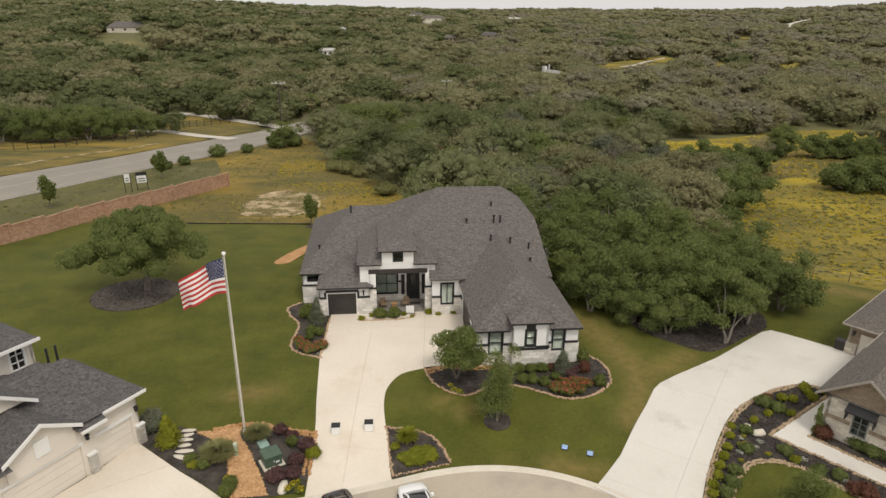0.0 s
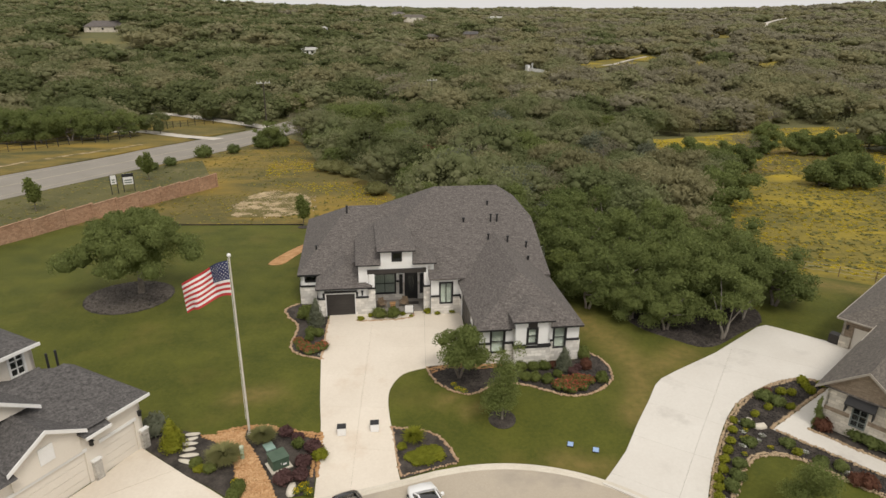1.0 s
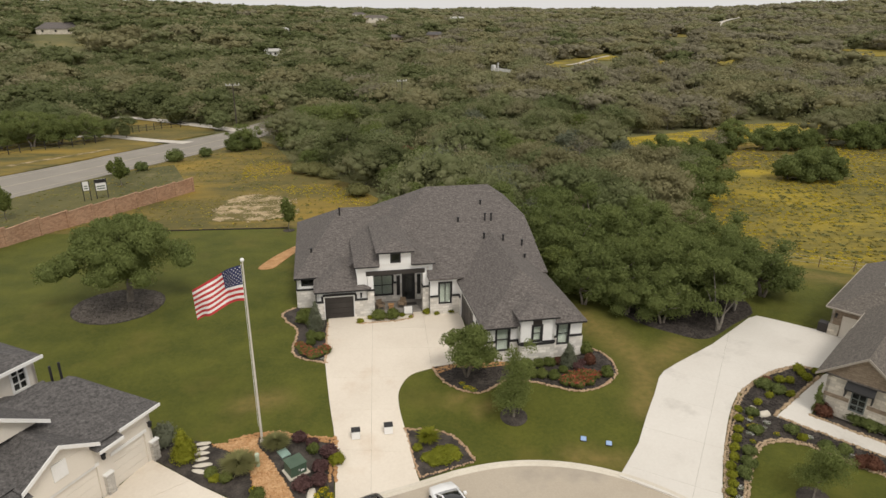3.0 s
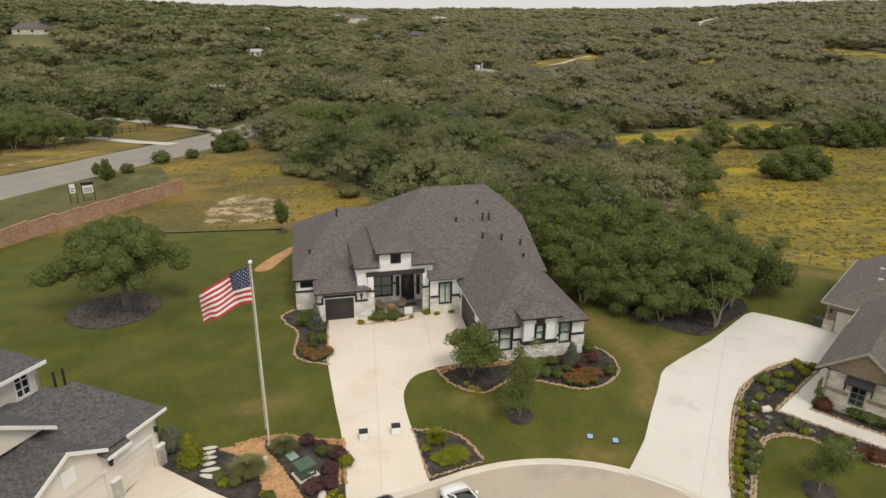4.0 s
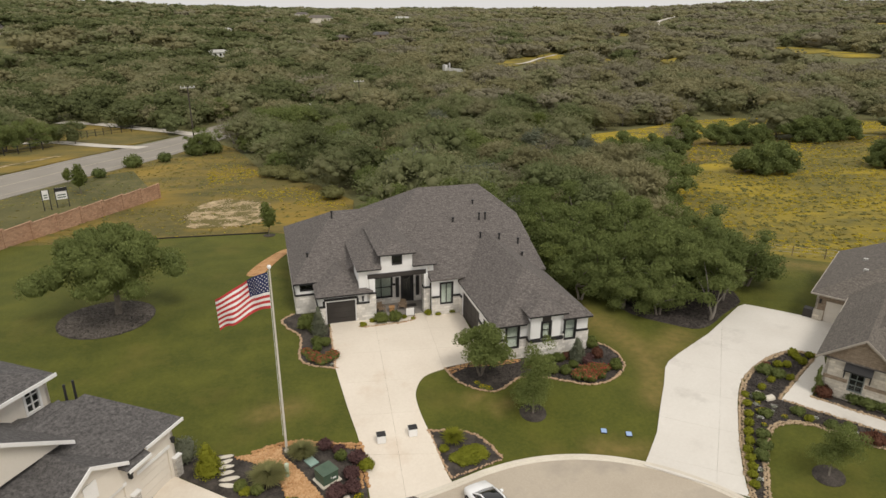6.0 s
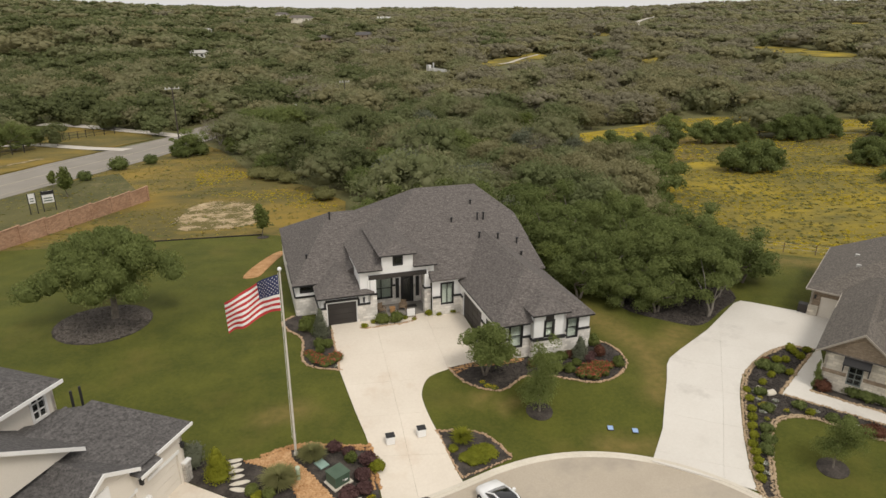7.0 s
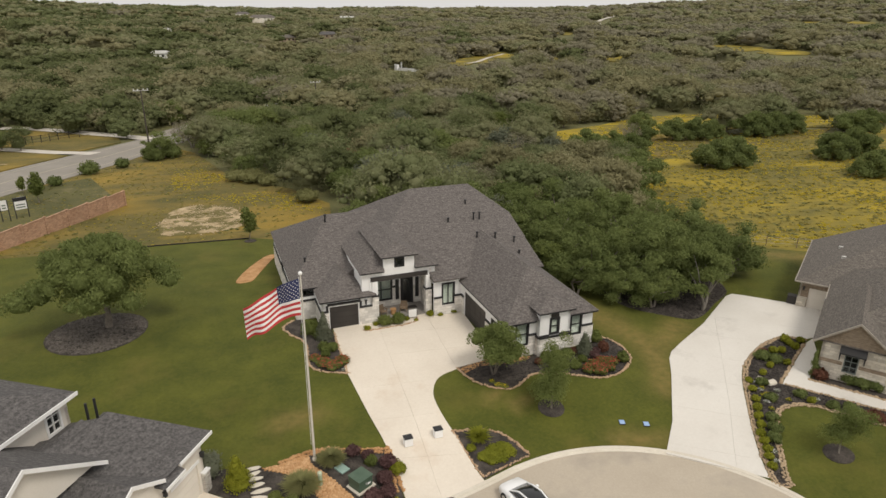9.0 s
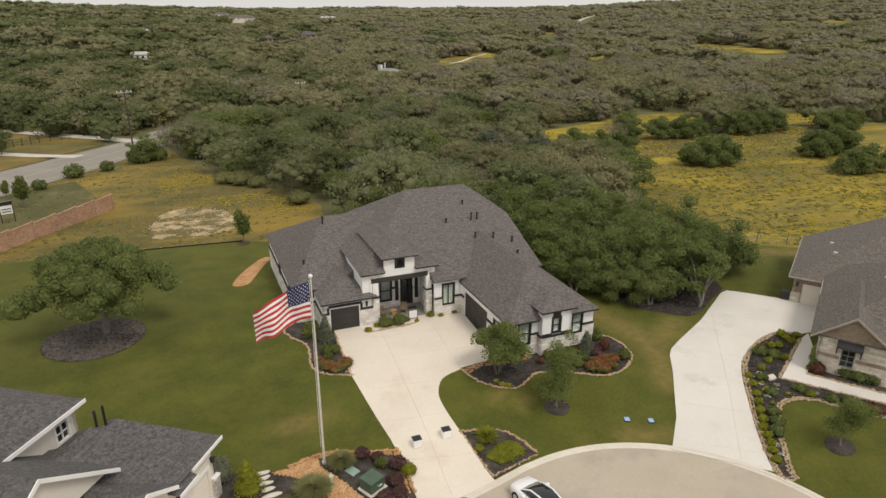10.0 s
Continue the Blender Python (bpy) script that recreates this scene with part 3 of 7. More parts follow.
tagged(part("roadside_grass", drape(ROADSIDE, 0.07, 4.0), VERGEGRASS), "dull green grass between the masonry wall and the road", "verge", "", "structure")
FIELD_E = [(31, 70), (36.8, 77), (39, 86), (41, 95), (48.3, 98.2), (59, 117.2), (69, 124.6), (80, 133), (102, 136), (130, 143), (175, 158), (195, 60), (75, 44), (51.6, 59), (42.5, 65)]
tagged(part("yellow_meadow", drape(FIELD_E, 0.04, 4.0), MEADOW), "meadow full of yellow wildflowers beyond the lawn", "meadow", "", "structure")
SCRUB = [(59, 117.2), (69, 124.6), (80, 133), (102, 136), (130, 143), (150, 158), (118, 158), (92, 162), (74, 160), (54, 160), (40, 160), (44, 146), (52, 134)]
tagged(part("scrub_ground", drape(SCRUB, 0.03, 4.0), DRY), "dry grass with scattered scrub", "field", "", "structure")
FIELD_F = [(42, 163), (45, 176), (57, 186), (66, 176), (88, 187), (108, 200), (130, 205), (152, 201), (178, 188), (180, 165), (152, 160), (126, 168), (98, 158), (89, 165), (74, 160), (54, 161)]
tagged(part("far_meadow", drape(FIELD_F, 0.10, 4.0), MEADOW), "strip of yellow wildflowers between woods", "meadow", "", "structure")
DIRT_P = smooth([(-30.5, 94), (-31, 106.5), (-27.5, 110.5), (-21, 106.5), (-19.5, 96), (-24.4, 93.2)], 4, True)
GLADE_W = smooth([(-13, 164), (-5, 166), (-5, 184), (-7, 198), (-14, 195), (-16, 178)], 4, True)
tagged(part("glade", drape(GLADE_W, 0.1, 4.0), DRY), "small grassy glade among oaks", "meadow", "", "structure")
tagged(part("bare_soil", drape(DIRT_P, 0.08, 4.0), DIRT), "patch of pale bare soil in dry grass", "soil", "", "structure")

ROAD_E = [(-102, 32), (-84, 72), (-70.5, 104), (-64.5, 119), (-58.5, 133.6), (-51.5, 149), (-45.7, 163), (-40, 182.6), (-36, 194), (-28.3, 215.7), (-20, 232), (-2, 265)]
ROAD_W = [(-6, 270), (-23.2, 246), (-37, 225), (-45, 212), (-52.3, 193), (-61.1, 173.3), (-68.3, 157.7), (-71.6, 148), (-76, 138.2), (-83, 123.5), (-100, 84), (-120, 40)]
road_outline = smooth(ROAD_E, 4) + smooth(ROAD_W, 4)
tagged(part("road", drape(road_outline, 0.14, 4.0), ROAD), "grey two-lane country road", "road", "", "structure")
mid = [((a[0] + b[0]) / 2, (a[1] + b[1]) / 2) for a, b in zip(smooth(ROAD_E, 4)[6:], smooth(ROAD_W, 4)[::-1][8:])]


def strip(points, width, lift, thick=0.02, step=4.0):
    left, right = [], []
    for i, p in enumerate(points):
        a, b = points[max(0, i - 1)], points[min(len(points) - 1, i + 1)]
        d = Vector((b[0] - a[0], b[1] - a[1])).normalized()
        left.append((p[0] - d.y * width / 2, p[1] + d.x * width / 2))
        right.append((p[0] + d.y * width / 2, p[1] - d.x * width / 2))
    return drape(left + right[::-1], lift, step, thick)


LINE = surface("faded_road_paint", (0.33, 0.30, 0.23), (0.42, 0.38, 0.29), 0.5, 4.0)
tagged(part("road_marking", strip(mid[:-3], 0.3, 0.165), LINE), "faded centre line of the road", "road marking", "", "structure")
for a in (0.13, 0.87):
    edge = [(p[0] * (1 - a) + q[0] * a, p[1] * (1 - a) + q[1] * a) for p, q in zip(smooth(ROAD_E, 4)[6:], smooth(ROAD_W, 4)[::-1][8:])]
    tagged(part("road_marking", strip(edge[:-3], 0.18, 0.165), LINE), "faded edge line of the road", "road marking", "", "structure")
PALE = surface("pale_gravel", (0.46, 0.42, 0.36), (0.56, 0.52, 0.46), 0.4, 5.0, 0.95, 0.3, 20)
tagged(part("side_lane", strip(smooth([(-56, 175), (-62, 178), (-66.3, 180), (-74.6, 185.5), (-82, 190), (-94, 190.1), (-105.5, 187.4), (-118, 178)], 4), 4.0, 0.17), PALE), "pale gravel lane joining the road", "lane", "", "structure")
tagged(part("side_lane", strip(smooth([(-47, 199), (-55.8, 206), (-64.3, 211.6), (-73.6, 218), (-83, 224), (-94, 228)], 4), 4.2, 0.17), PALE), "pale gravel lane joining the road", "lane", "", "structure")
VERGE = [(-118, 40), (-100, 86), (-83.4, 125), (-76.6, 139.5), (-69, 159), (-62, 174), (-66, 177.6), (-75, 183), (-82, 187.5), (-94, 187.5), (-105, 184.8), (-117, 176), (-128, 120)]
tagged(part("verge", drape(VERGE, 0.10, 4.0), DRY), "dry yellow-green grass verge along the road", "verge", "", "structure")
tagged(part("dirt_track", strip(smooth([(-97, 114), (-89, 134.2), (-83.3, 145.3), (-76.3, 157.6), (-72.4, 165)], 4), 1.7, 0.15), DIRT), "pale worn dirt track along the road", "track", "", "structure")
VERGE2 = [(-54, 195), (-61, 181.5), (-66, 182.6), (-75, 188.5), (-82, 192.8), (-92, 193), (-91, 223.5), (-83, 221.2), (-73.6, 215.3), (-64, 209), (-56, 203)]
tagged(part("verge", drape(VERGE2, 0.10, 4.0), DRY), "dry grass between two lanes", "verge", "", "structure")

# driveways of separate concrete panels
DRIVE = smooth([(-8.75, 32.1), (-9.06, 37.6), (-9.7, 42.0), (-10.45, 47.8)], 3) + [(-10.75, 56.9), (-1.2, 57.2), (1.75, 57.2), (1.9, 52.5), (2.1, 47.3), (-1.6, 46.25)] + smooth([(-1.65, 46.3), (-3.5, 45.4), (-4.45, 43.5), (-4.6, 41.6), (-4.38, 39.5), (-4.1, 38.1), (-3.75, 35.1), (-3.5, 33.8)], 4)
drive = tagged(new("driveway"), "pale concrete driveway with sawn joints", "driveway", "", "structure")
jx = [-30, -6.6, -1.75, 30]
jy = [20, 36.4, 40.6, 45.0, 49.6, 53.3, 70]
for i in range(3):
    for j in range(6):
        g = 0.005
        bm = slab_cell(DRIVE, [((jx[i] + g, 0), (-1, 0)), ((jx[i + 1] - g, 0), (1, 0)), ((0, jy[j] + g), (-0.05, -1)), ((0, jy[j + 1] - g), (0.05, 1))], 0.10, 0.12)
        if bm:
            part("concrete_panel", bm, CONCRETE, drive)
DRIVE2 = [(9.35, 33.3), (11.7, 36.1), (13.3, 38.65), (14.9, 41.1), (16.2, 43.3), (17.0, 44.2), (18.6, 45.3), (23.1, 48.1), (29.2, 52.75), (30.2, 53.1), (31.2, 52.4), (35.2, 49.0), (37.5, 46.8), (33.5, 43.2), (30.2, 43.1)] + smooth([(30.2, 43.1), (28.5, 44.05), (25.6, 43.4), (22.0, 41.15), (19.8, 38.8), (17.4, 35.2), (15.6, 32.0), (14.4, 29.4)], 4)
drive2 = tagged(new("driveway"), "broad grey-white concrete driveway with joints", "driveway", "", "structure")
ax, ay = Vector((0.55, 0.835)), Vector((0.835, -0.55))
base2 = Vector((12.3, 31.5))
for i in range(7):
    for j in range(2):
        g = 0.005
        c0, c1 = base2 + ax * (4.1 * i - 3 + g), base2 + ax * (4.1 * (i + 1) - 3 - g)
        if i == 6:
            c1 = c1 + ax * 20
        m0 = base2 + ay * 1.0
        bm = slab_cell(DRIVE2, [(c0, -ax), (c1, ax), (m0 + ay * (g if j else -g), -ay if j else ay)], 0.10, 0.12)
        if bm:
            part("concrete_panel", bm, CONCRETE2, drive2)
DRIVE3 = [(-20.75, 36.9), (-20.5, 36.5), (-16.9, 33.85), (-13.5, 31.6), (-8, 27), (-20, 22), (-27, 26), (-23.7, 31.2), (-22.0, 34.0)]
drive3 = tagged(new("driveway"), "cream concrete driveway before the garage doors", "driveway", "", "structure")
for lines in ([((-19.6, 33.2), (0.55, -0.83))], [((-19.6, 33.17), (-0.55, 0.83))]):
    part("concrete_panel", slab_cell(DRIVE3, lines, 0.10, 0.12), CONCRETE, drive3)
WALKWAY = [(22.5, 37.5), (29.6, 42.5), (30.8, 43.0), (28.9, 40.5), (26.8, 38.9), (25.0, 37.4), (26.6, 35.6), (31, 30.5), (30, 29.7), (25.4, 34.6)]
tagged(part("garden_walk", drape(WALKWAY, 0.10, 1.0, 0.1), CONCRETE2), "grey-white concrete garden walk with a bend", "walkway", "", "structure")


# ---- houses ----
HOUSE = Matrix.Translation((0, 56, 0)) @ Matrix.Rotation(TURN, 4, "Z")


def wall_panel(m, length, z0, z1, holes=(), thick=0.2):
    """A wall from x = 0 to length, its face at y = 0, with openings (a, b, za, zb) through it."""
    bm, made = bmesh.new(), {}
    xs = sorted({0.0, length} | {min(max(v, 0.0), length) for h in holes for v in h[:2]})
    zs = sorted({z0, z1} | {min(max(v, z0), z1) for h in holes for v in h[2:]})

    def solid(i, k):
        if not (0 <= i < len(xs) - 1 and 0 <= k < len(zs) - 1):
            return False
        x, z = (xs[i] + xs[i + 1]) / 2, (zs[k] + zs[k + 1]) / 2
        return not any(a < x < b and c < z < d for a, b, c, d in holes)

    def corner(i, k, y):
        if (i, k, y) not in made:
            made[i, k, y] = bm.verts.new(m @ Vector((xs[i], thick * y, zs[k])))
        return made[i, k, y]
    for i in range(len(xs) - 1):
        for k in range(len(zs) - 1):
            if not solid(i, k):
                continue
            bm.faces.new([corner(*c, 0) for c in ((i, k), (i + 1, k), (i + 1, k + 1), (i, k + 1))])
            bm.faces.new([corner(*c, 1) for c in ((i, k + 1), (i + 1, k + 1), (i + 1, k), (i, k))])
            for di, dk, p, q in ((-1, 0, (i, k + 1), (i, k)), (1, 0, (i + 1, k), (i + 1, k + 1)), (0, -1, (i, k), (i + 1, k)), (0, 1, (i + 1, k + 1), (i, k + 1))):
                if not solid(i + di, k + dk):
                    bm.faces.new([corner(*p, 0), corner(*p, 1), corner(*q, 1), corner(*q, 0)])
    bmesh.ops.recalc_face_normals(bm, faces=bm.faces[:])
    return bm


def each(name, rows, material, parent, m, label=""):
    """One part for each box."""
    for r in rows:
        part(name, boxes(r, m=m), material, parent, label)


def window(parent, m, a, b, z0, z1, frame_mat=BLACK, trim=0.09, bars=(1, 2), back=CURTAIN, name="window", sill=True):
    """A window set in a wall's opening: frame, bars, panes and what hangs behind them."""
    ob = part(name, boxes((a, b, 0.16, 0.19, z0, z1), m=m), back, parent, "pale curtain behind the panes" if back is CURTAIN else "")
    bm = wall_panel(m @ Matrix.Translation((a - trim, -0.04, z0 - trim)), b - a + 2 * trim, 0, z1 - z0 + 2 * trim, [(trim + 0.05, b - a + trim - 0.05, trim + 0.05, z1 - z0 + trim - 0.05)], 0.14)
    part("window_frame", bm, frame_mat, ob)
    nx, nz = bars
    for i in range(1, nx):
        c = a + (b - a) * i / nx
        part("window_bar", boxes((c - 0.03, c + 0.03, -0.01, 0.08, z0 + 0.05, z1 - 0.05), m=m), frame_mat, ob)
    for k in range(1, nz):
        c = z0 + (z1 - z0) * k / nz
        part("window_bar", boxes((a + 0.05, b - 0.05, 0.0, 0.07, c - 0.028, c + 0.028), m=m), frame_mat, ob)
    for i in range(nx):
        w = (b - a - 0.1) / nx
        p = part("pane", boxes((a + 0.05 + w * i, a + 0.05 + w * (i + 1), 0.085, 0.095, z0 + 0.05, z1 - 0.05), m=m), GLASS, ob)
        p.visible_shadow = False
    return ob


def hip(m, u0, u1, v0, v1, ze, w=None, e=None, s=None, n=None, extra=()):
    """A roof block over a rectangle: each side with its slope, or upright where none is given."""
    bm = boxes((u0, u1, v0, v1, ze, ze + 12))
    for slope, co, d in ((w, (u0, 0, ze), (-1, 0)), (e, (u1, 0, ze), (1, 0)), (s, (0, v0, ze), (0, -1)), (n, (0, v1, ze), (0, 1))):
        if slope:
            clip(bm, co, (d[0] * slope, d[1] * slope, 1))
    for co, no in extra:
        clip(bm, co, no)
    bmesh.ops.recalc_face_normals(bm, faces=bm.faces[:])
    bmesh.ops.transform(bm, matrix=m, verts=bm.verts)
    return bm


def eaves(m, u0, u1, v0, v1, z, deep=0.2, inset=0.04):
    return boxes((u0 + inset, u1 - inset, v0 + inset, v1, z - deep, z - 0.003), m=m)


def at(m, u, v, turn=0.0):
    return m @ Matrix.Translation((u, v, 0)) @ Matrix.Rotation(radians(turn), 4, "Z")


H, G0 = HOUSE, -0.16
house = thing("house", HOUSE @ Vector((0, 6, G0)), "white stucco and limestone ranch house with dark grey hipped roof", "house")
# roof
main = part("roof", hip(H, -9.66, 10.37, 3.9, 20.8, 3.3, w=0.55, n=0.75, extra=[((0, -0.35, 3.75), (0, -0.3875, 1)), ((10.35, 0, 6.95), (0.764, 0, 1.0))]), SHINGLE, house, "dark grey shingles")
for nm, bm in (
    ("roof_slope", hip(H, -1.3, 10.3, -0.35, 3.9, 3.62, extra=[((0, -0.35, 3.75), (0, -0.3875, 1))])),
    ("roof_slope", hip(H, -13.75, 0, 3.4, 21, 3.15, w=0.77, s=0.4, n=0.5)),
    ("roof_slope", hip(H, -11.9, -6.6, 0.3, 8, 2.92, w=0.5, e=0.5, s=0.46)),
    ("roof_slope", hip(H, -8.1, -5.75, 0.42, 1.1, 5.1, w=0.5, s=0.40)),
    ("roof_slope", hip(H, -2.8, -0.5, 0.42, 1.1, 5.1, e=0.5, s=0.40)),
    ("roof_slope", hip(H, -8.1, -0.5, 1.1, 10, 5.1, w=0.5, e=0.5, extra=[((0, 0.42, 5.1), (0, -0.40, 1))])),
    ("roof_slope", hip(H, -6.1, -2.5, 0.38, 9, 6.42, w=0.45, e=0.45, s=0.40)),
    ("roof_slope", hip(H, 1.42, 10.4, -9.95, 9, 3.28, w=0.65, e=0.65, s=0.60)),
    ("roof_slope", hip(H, 4.25, 7.8, -10.5, -3, 4.12, w=0.5, e=0.5, s=0.45)),
):
    part(nm, bm, SHINGLE, main)
for bm in (
    eaves(H, -13.75, -11.0, 3.4, 4.0, 3.15), eaves(H, -13.75, -13.2, 3.45, 20.9, 3.15), eaves(H, -11.9, -6.6, 0.3, 1.0, 2.92, 0.16),
    eaves(H, -8.1, -5.75, 0.42, 1.2, 5.1, 0.14), eaves(H, -2.85, -0.5, 0.42, 1.2, 5.1, 0.14), eaves(H, -6.1, -2.5, 0.38, 1.2, 6.42, 0.14),
    eaves(H, -1.3, 1.45, -0.35, 0.3, 3.75, 0.16), eaves(H, 1.42, 4.4, -9.95, -9.3, 3.28, 0.18), eaves(H, 7.6, 10.4, -9.95, -9.3, 3.28, 0.18),
    eaves(H, 1.42, 1.9, -9.9, 0.2, 3.28, 0.18), eaves(H, 10.0, 10.4, -9.9, 0.5, 3.28, 0.18), eaves(H, 4.25, 7.8, -10.5, -9.9, 4.12, 0.16),
):
    part("fascia", bm, BLACK, main, "charcoal fascia")
# walls: stucco above, limestone below, charcoal band between
ZB = 1.72


def facade(m, length, top, holes=(), doors=(), stone_top=ZB, stone=True, band=True, bandgaps=None, mat=STUCCO, smat=STONE):
    allh = list(holes) + list(doors)
    pieces("wall", wall_panel(m, length, G0 - 0.4, top, allh), mat, house)
    if stone:
        low = [(a - 0.09, b + 0.09, max(z0 - 0.09, G0 - 0.4), min(z1, stone_top)) for a, b, z0, z1 in allh if z0 < stone_top]
        pieces("stone_base", wall_panel(m @ Matrix.Translation((0, -0.09, 0)), length, G0 - 0.4, stone_top, low, 0.088), smat, house)
        if band:
            x = 0.0
            for a, b, z0, z1 in sorted(allh) + [(length, length, 0, 9)]:
                if z0 < stone_top + 0.1 and a - 0.1 > x:
                    part("band", boxes((x, a - 0.1 if a < length else length, -0.13, -0.002, stone_top + 0.003, stone_top + 0.17), m=m), BLACK, house, "charcoal band")
                if z0 < stone_top + 0.1:
                    x = b + 0.1


# garage front
m = at(H, -11.65, 0.8)
facade(m, 4.7, 2.8, doors=[(0.72, 3.38, G0 - 0.4, 2.14)], stone_top=1.66)
gd = part("garage_door", boxes((0.72, 3.38, 0.10, 0.15, G0 - 0.1, 2.14), m=m), BROWN, house, "dark bronze garage door")
for k in range(4):
    part("door_panel", boxes((0.76, 3.34, 0.075, 0.098, G0 + 0.03 + k * 0.565, G0 + 0.565 + k * 0.565), m=m), BROWN, gd)
each("band", [(0.55, 3.62, -0.12, -0.002, 2.30, 2.50), (0.40, 0.60, -0.12, -0.002, 1.84, 2.298), (3.5, 3.7, -0.12, -0.002, 1.84, 2.298)], BLACK, house, m, "charcoal band")
each("garage_frame", [(0.60, 0.718, -0.03, 0.12, G0, 2.25), (3.382, 3.5, -0.03, 0.12, G0, 2.25), (0.718, 3.382, -0.03, 0.12, 2.143, 2.25)], WHITE, house, m, "white door frame")
each("wall_lamp", [(4.02, 4.16, -0.16, 0, 1.95, 2.35), (3.98, 4.20, -0.20, 0, 2.35, 2.40)], BLACK, house, m, "black lantern")
facade(at(H, -11.65, 3.8, -90), 3.0, 2.8, stone_top=1.66)
facade(at(H, -6.95, 0.8, 90), 2.6, 4.4, stone_top=2.4)
# west bay and west side
m = at(H, -13.5, 3.8)
facade(m, 1.85, 3.0, holes=[(0.50, 1.62, 2.28, 2.93)])
window(house, m, 0.50, 1.62, 2.28, 2.93, bars=(2, 1), back=DARKROOM)
m = at(H, -13.5, 20.6, -90)
facade(m, 16.8, 3.0, holes=[(13.2, 14.1, 1.2, 2.8), (7.0, 8.2, 1.2, 2.8)])
window(house, m, 13.2, 14.1, 1.2, 2.8, back=DARKROOM)
window(house, m, 7.0, 8.2, 1.2, 2.8, back=DARKROOM)
each("wall", [(-13.5, 13.0, 20.4, 20.6, G0 - 0.4, 3.1), (10.0, 10.2, 0.5, 8, G0 - 0.4, 3.1), (12.0, 12.2, 8, 20.4, G0 - 0.4, 3.1)], STUCCO, house, H, "")
# entrance porch
m = at(H, -7.85, 0.9)
part("wall", wall_panel(m, 7.1, 3.0, 5.0, [(0.80, 6.30, 3.0, 4.45)]), STUCCO, house)
part("wall", wall_panel(at(H, -5.75, 0.86), 2.95, 5.0, 6.35, [(1.10, 1.90, 5.28, 6.05)]), STUCCO, house)
window(house, at(H, -5.75, 0.86), 1.10, 1.90, 5.28, 6.05, bars=(1, 1), back=DARKROOM)
each("wall", [(-7.85, -7.65, 1.1, 7, 2.6, 5.0), (-0.95, -0.75, 1.1, 7, 3.2, 5.0)], STUCCO, house, H, "")
part("beam", boxes((-7.05, -1.50, 0.78, 1.1, 4.03, 4.46), m=H), BROWN, house, "dark porch beam")
for u in (-6.95, -1.72):
    part("pier", boxes((u, u + 0.62, 0.7, 1.3, G0 - 0.3, 2.55), m=H), STONE, house, "limestone pier")
    part("band", boxes((u - 0.05, u + 0.67, 0.64, 1.36, 2.553, 2.70), m=H), BLACK, house, "charcoal band")
    part("wall", boxes((u + 0.04, u + 0.58, 0.75, 1.25, 2.703, 4.03), m=H), STUCCO, house)
part("porch_floor", boxes((-6.95, -1.1, 0.85, 3.7, G0 - 0.1, 0.02), m=H), surface("porch_tile", (0.20, 0.185, 0.165), (0.28, 0.26, 0.235), 0.8, 9.0, 0.6), house, "grey tiled floor")
m = at(H, -6.95, 3.6)
part("wall", wall_panel(m, 5.9, 1.9, 4.6, [(0.60, 2.66, 0.75, 2.82), (3.60, 4.90, 0.0, 2.92)]), STUCCO, house)
pieces("stone_base", wall_panel(m @ Matrix.Translation((0, -0.05, 0)), 5.9, 0.0, 1.9, [(0.51, 2.75, 0.66, 1.9), (3.58, 4.92, 0.0, 1.9)], 0.25), STONE, house)
window(house, m, 0.60, 2.66, 0.75, 2.82, bars=(2, 2), trim=0.13)
each("band", [(2.80, 3.04, -0.1, 0, 1.9, 2.1), (0.0, 0.46, -0.1, 0, 1.9, 2.1)], BLACK, house, m, "")
part("wall", boxes((3.45, 5.05, 0.5, 0.6, 0.0, 3.0), m=m), DARKROOM, house)
fd = part("front_door", boxes((3.78, 4.72, 0.12, 0.17, 0.02, 2.75), m=m), BLACK, house, "black front door with glass lights")
for k in range(3):
    each("pane", [(3.95, 4.20, 0.105, 0.118, 0.35 + 0.78 * k, 1.05 + 0.78 * k), (4.30, 4.55, 0.105, 0.118, 0.35 + 0.78 * k, 1.05 + 0.78 * k)], GLASS, fd, m, "")
each("door_frame", [(3.62, 3.775, 0.0, 0.2, 0.02, 2.9), (4.725, 4.88, 0.0, 0.2, 0.02, 2.9), (3.62, 4.88, -0.02, 0.2, 2.78, 2.95)], BLACK, house, m, "")
for u in (3.06, 5.10):
    part("shutter", boxes((u, u + 0.34, -0.14, -0.06, 0.65, 2.75), m=m), BLACK, house, "black shutter")
each("wall", [(-1.3, -1.1, 0.9, 3.6, G0 - 0.3, 4.6), (-6.95, -6.75, 1.3, 3.6, G0 - 0.3, 4.6)], STONE, house, H, "")
part("porch_ceiling", boxes((-7.0, -1.2, 0.95, 3.7, 4.46, 4.55), m=H), STUCCO, house)
# wall beside the porch
m = at(H, -1.1, 0.12)
facade(m, 2.85, 3.6, holes=[(0.88, 2.0, 1.05, 3.12)])
window(house, m, 0.88, 2.0, 1.05, 3.12, trim=0.12, bars=(2, 1))
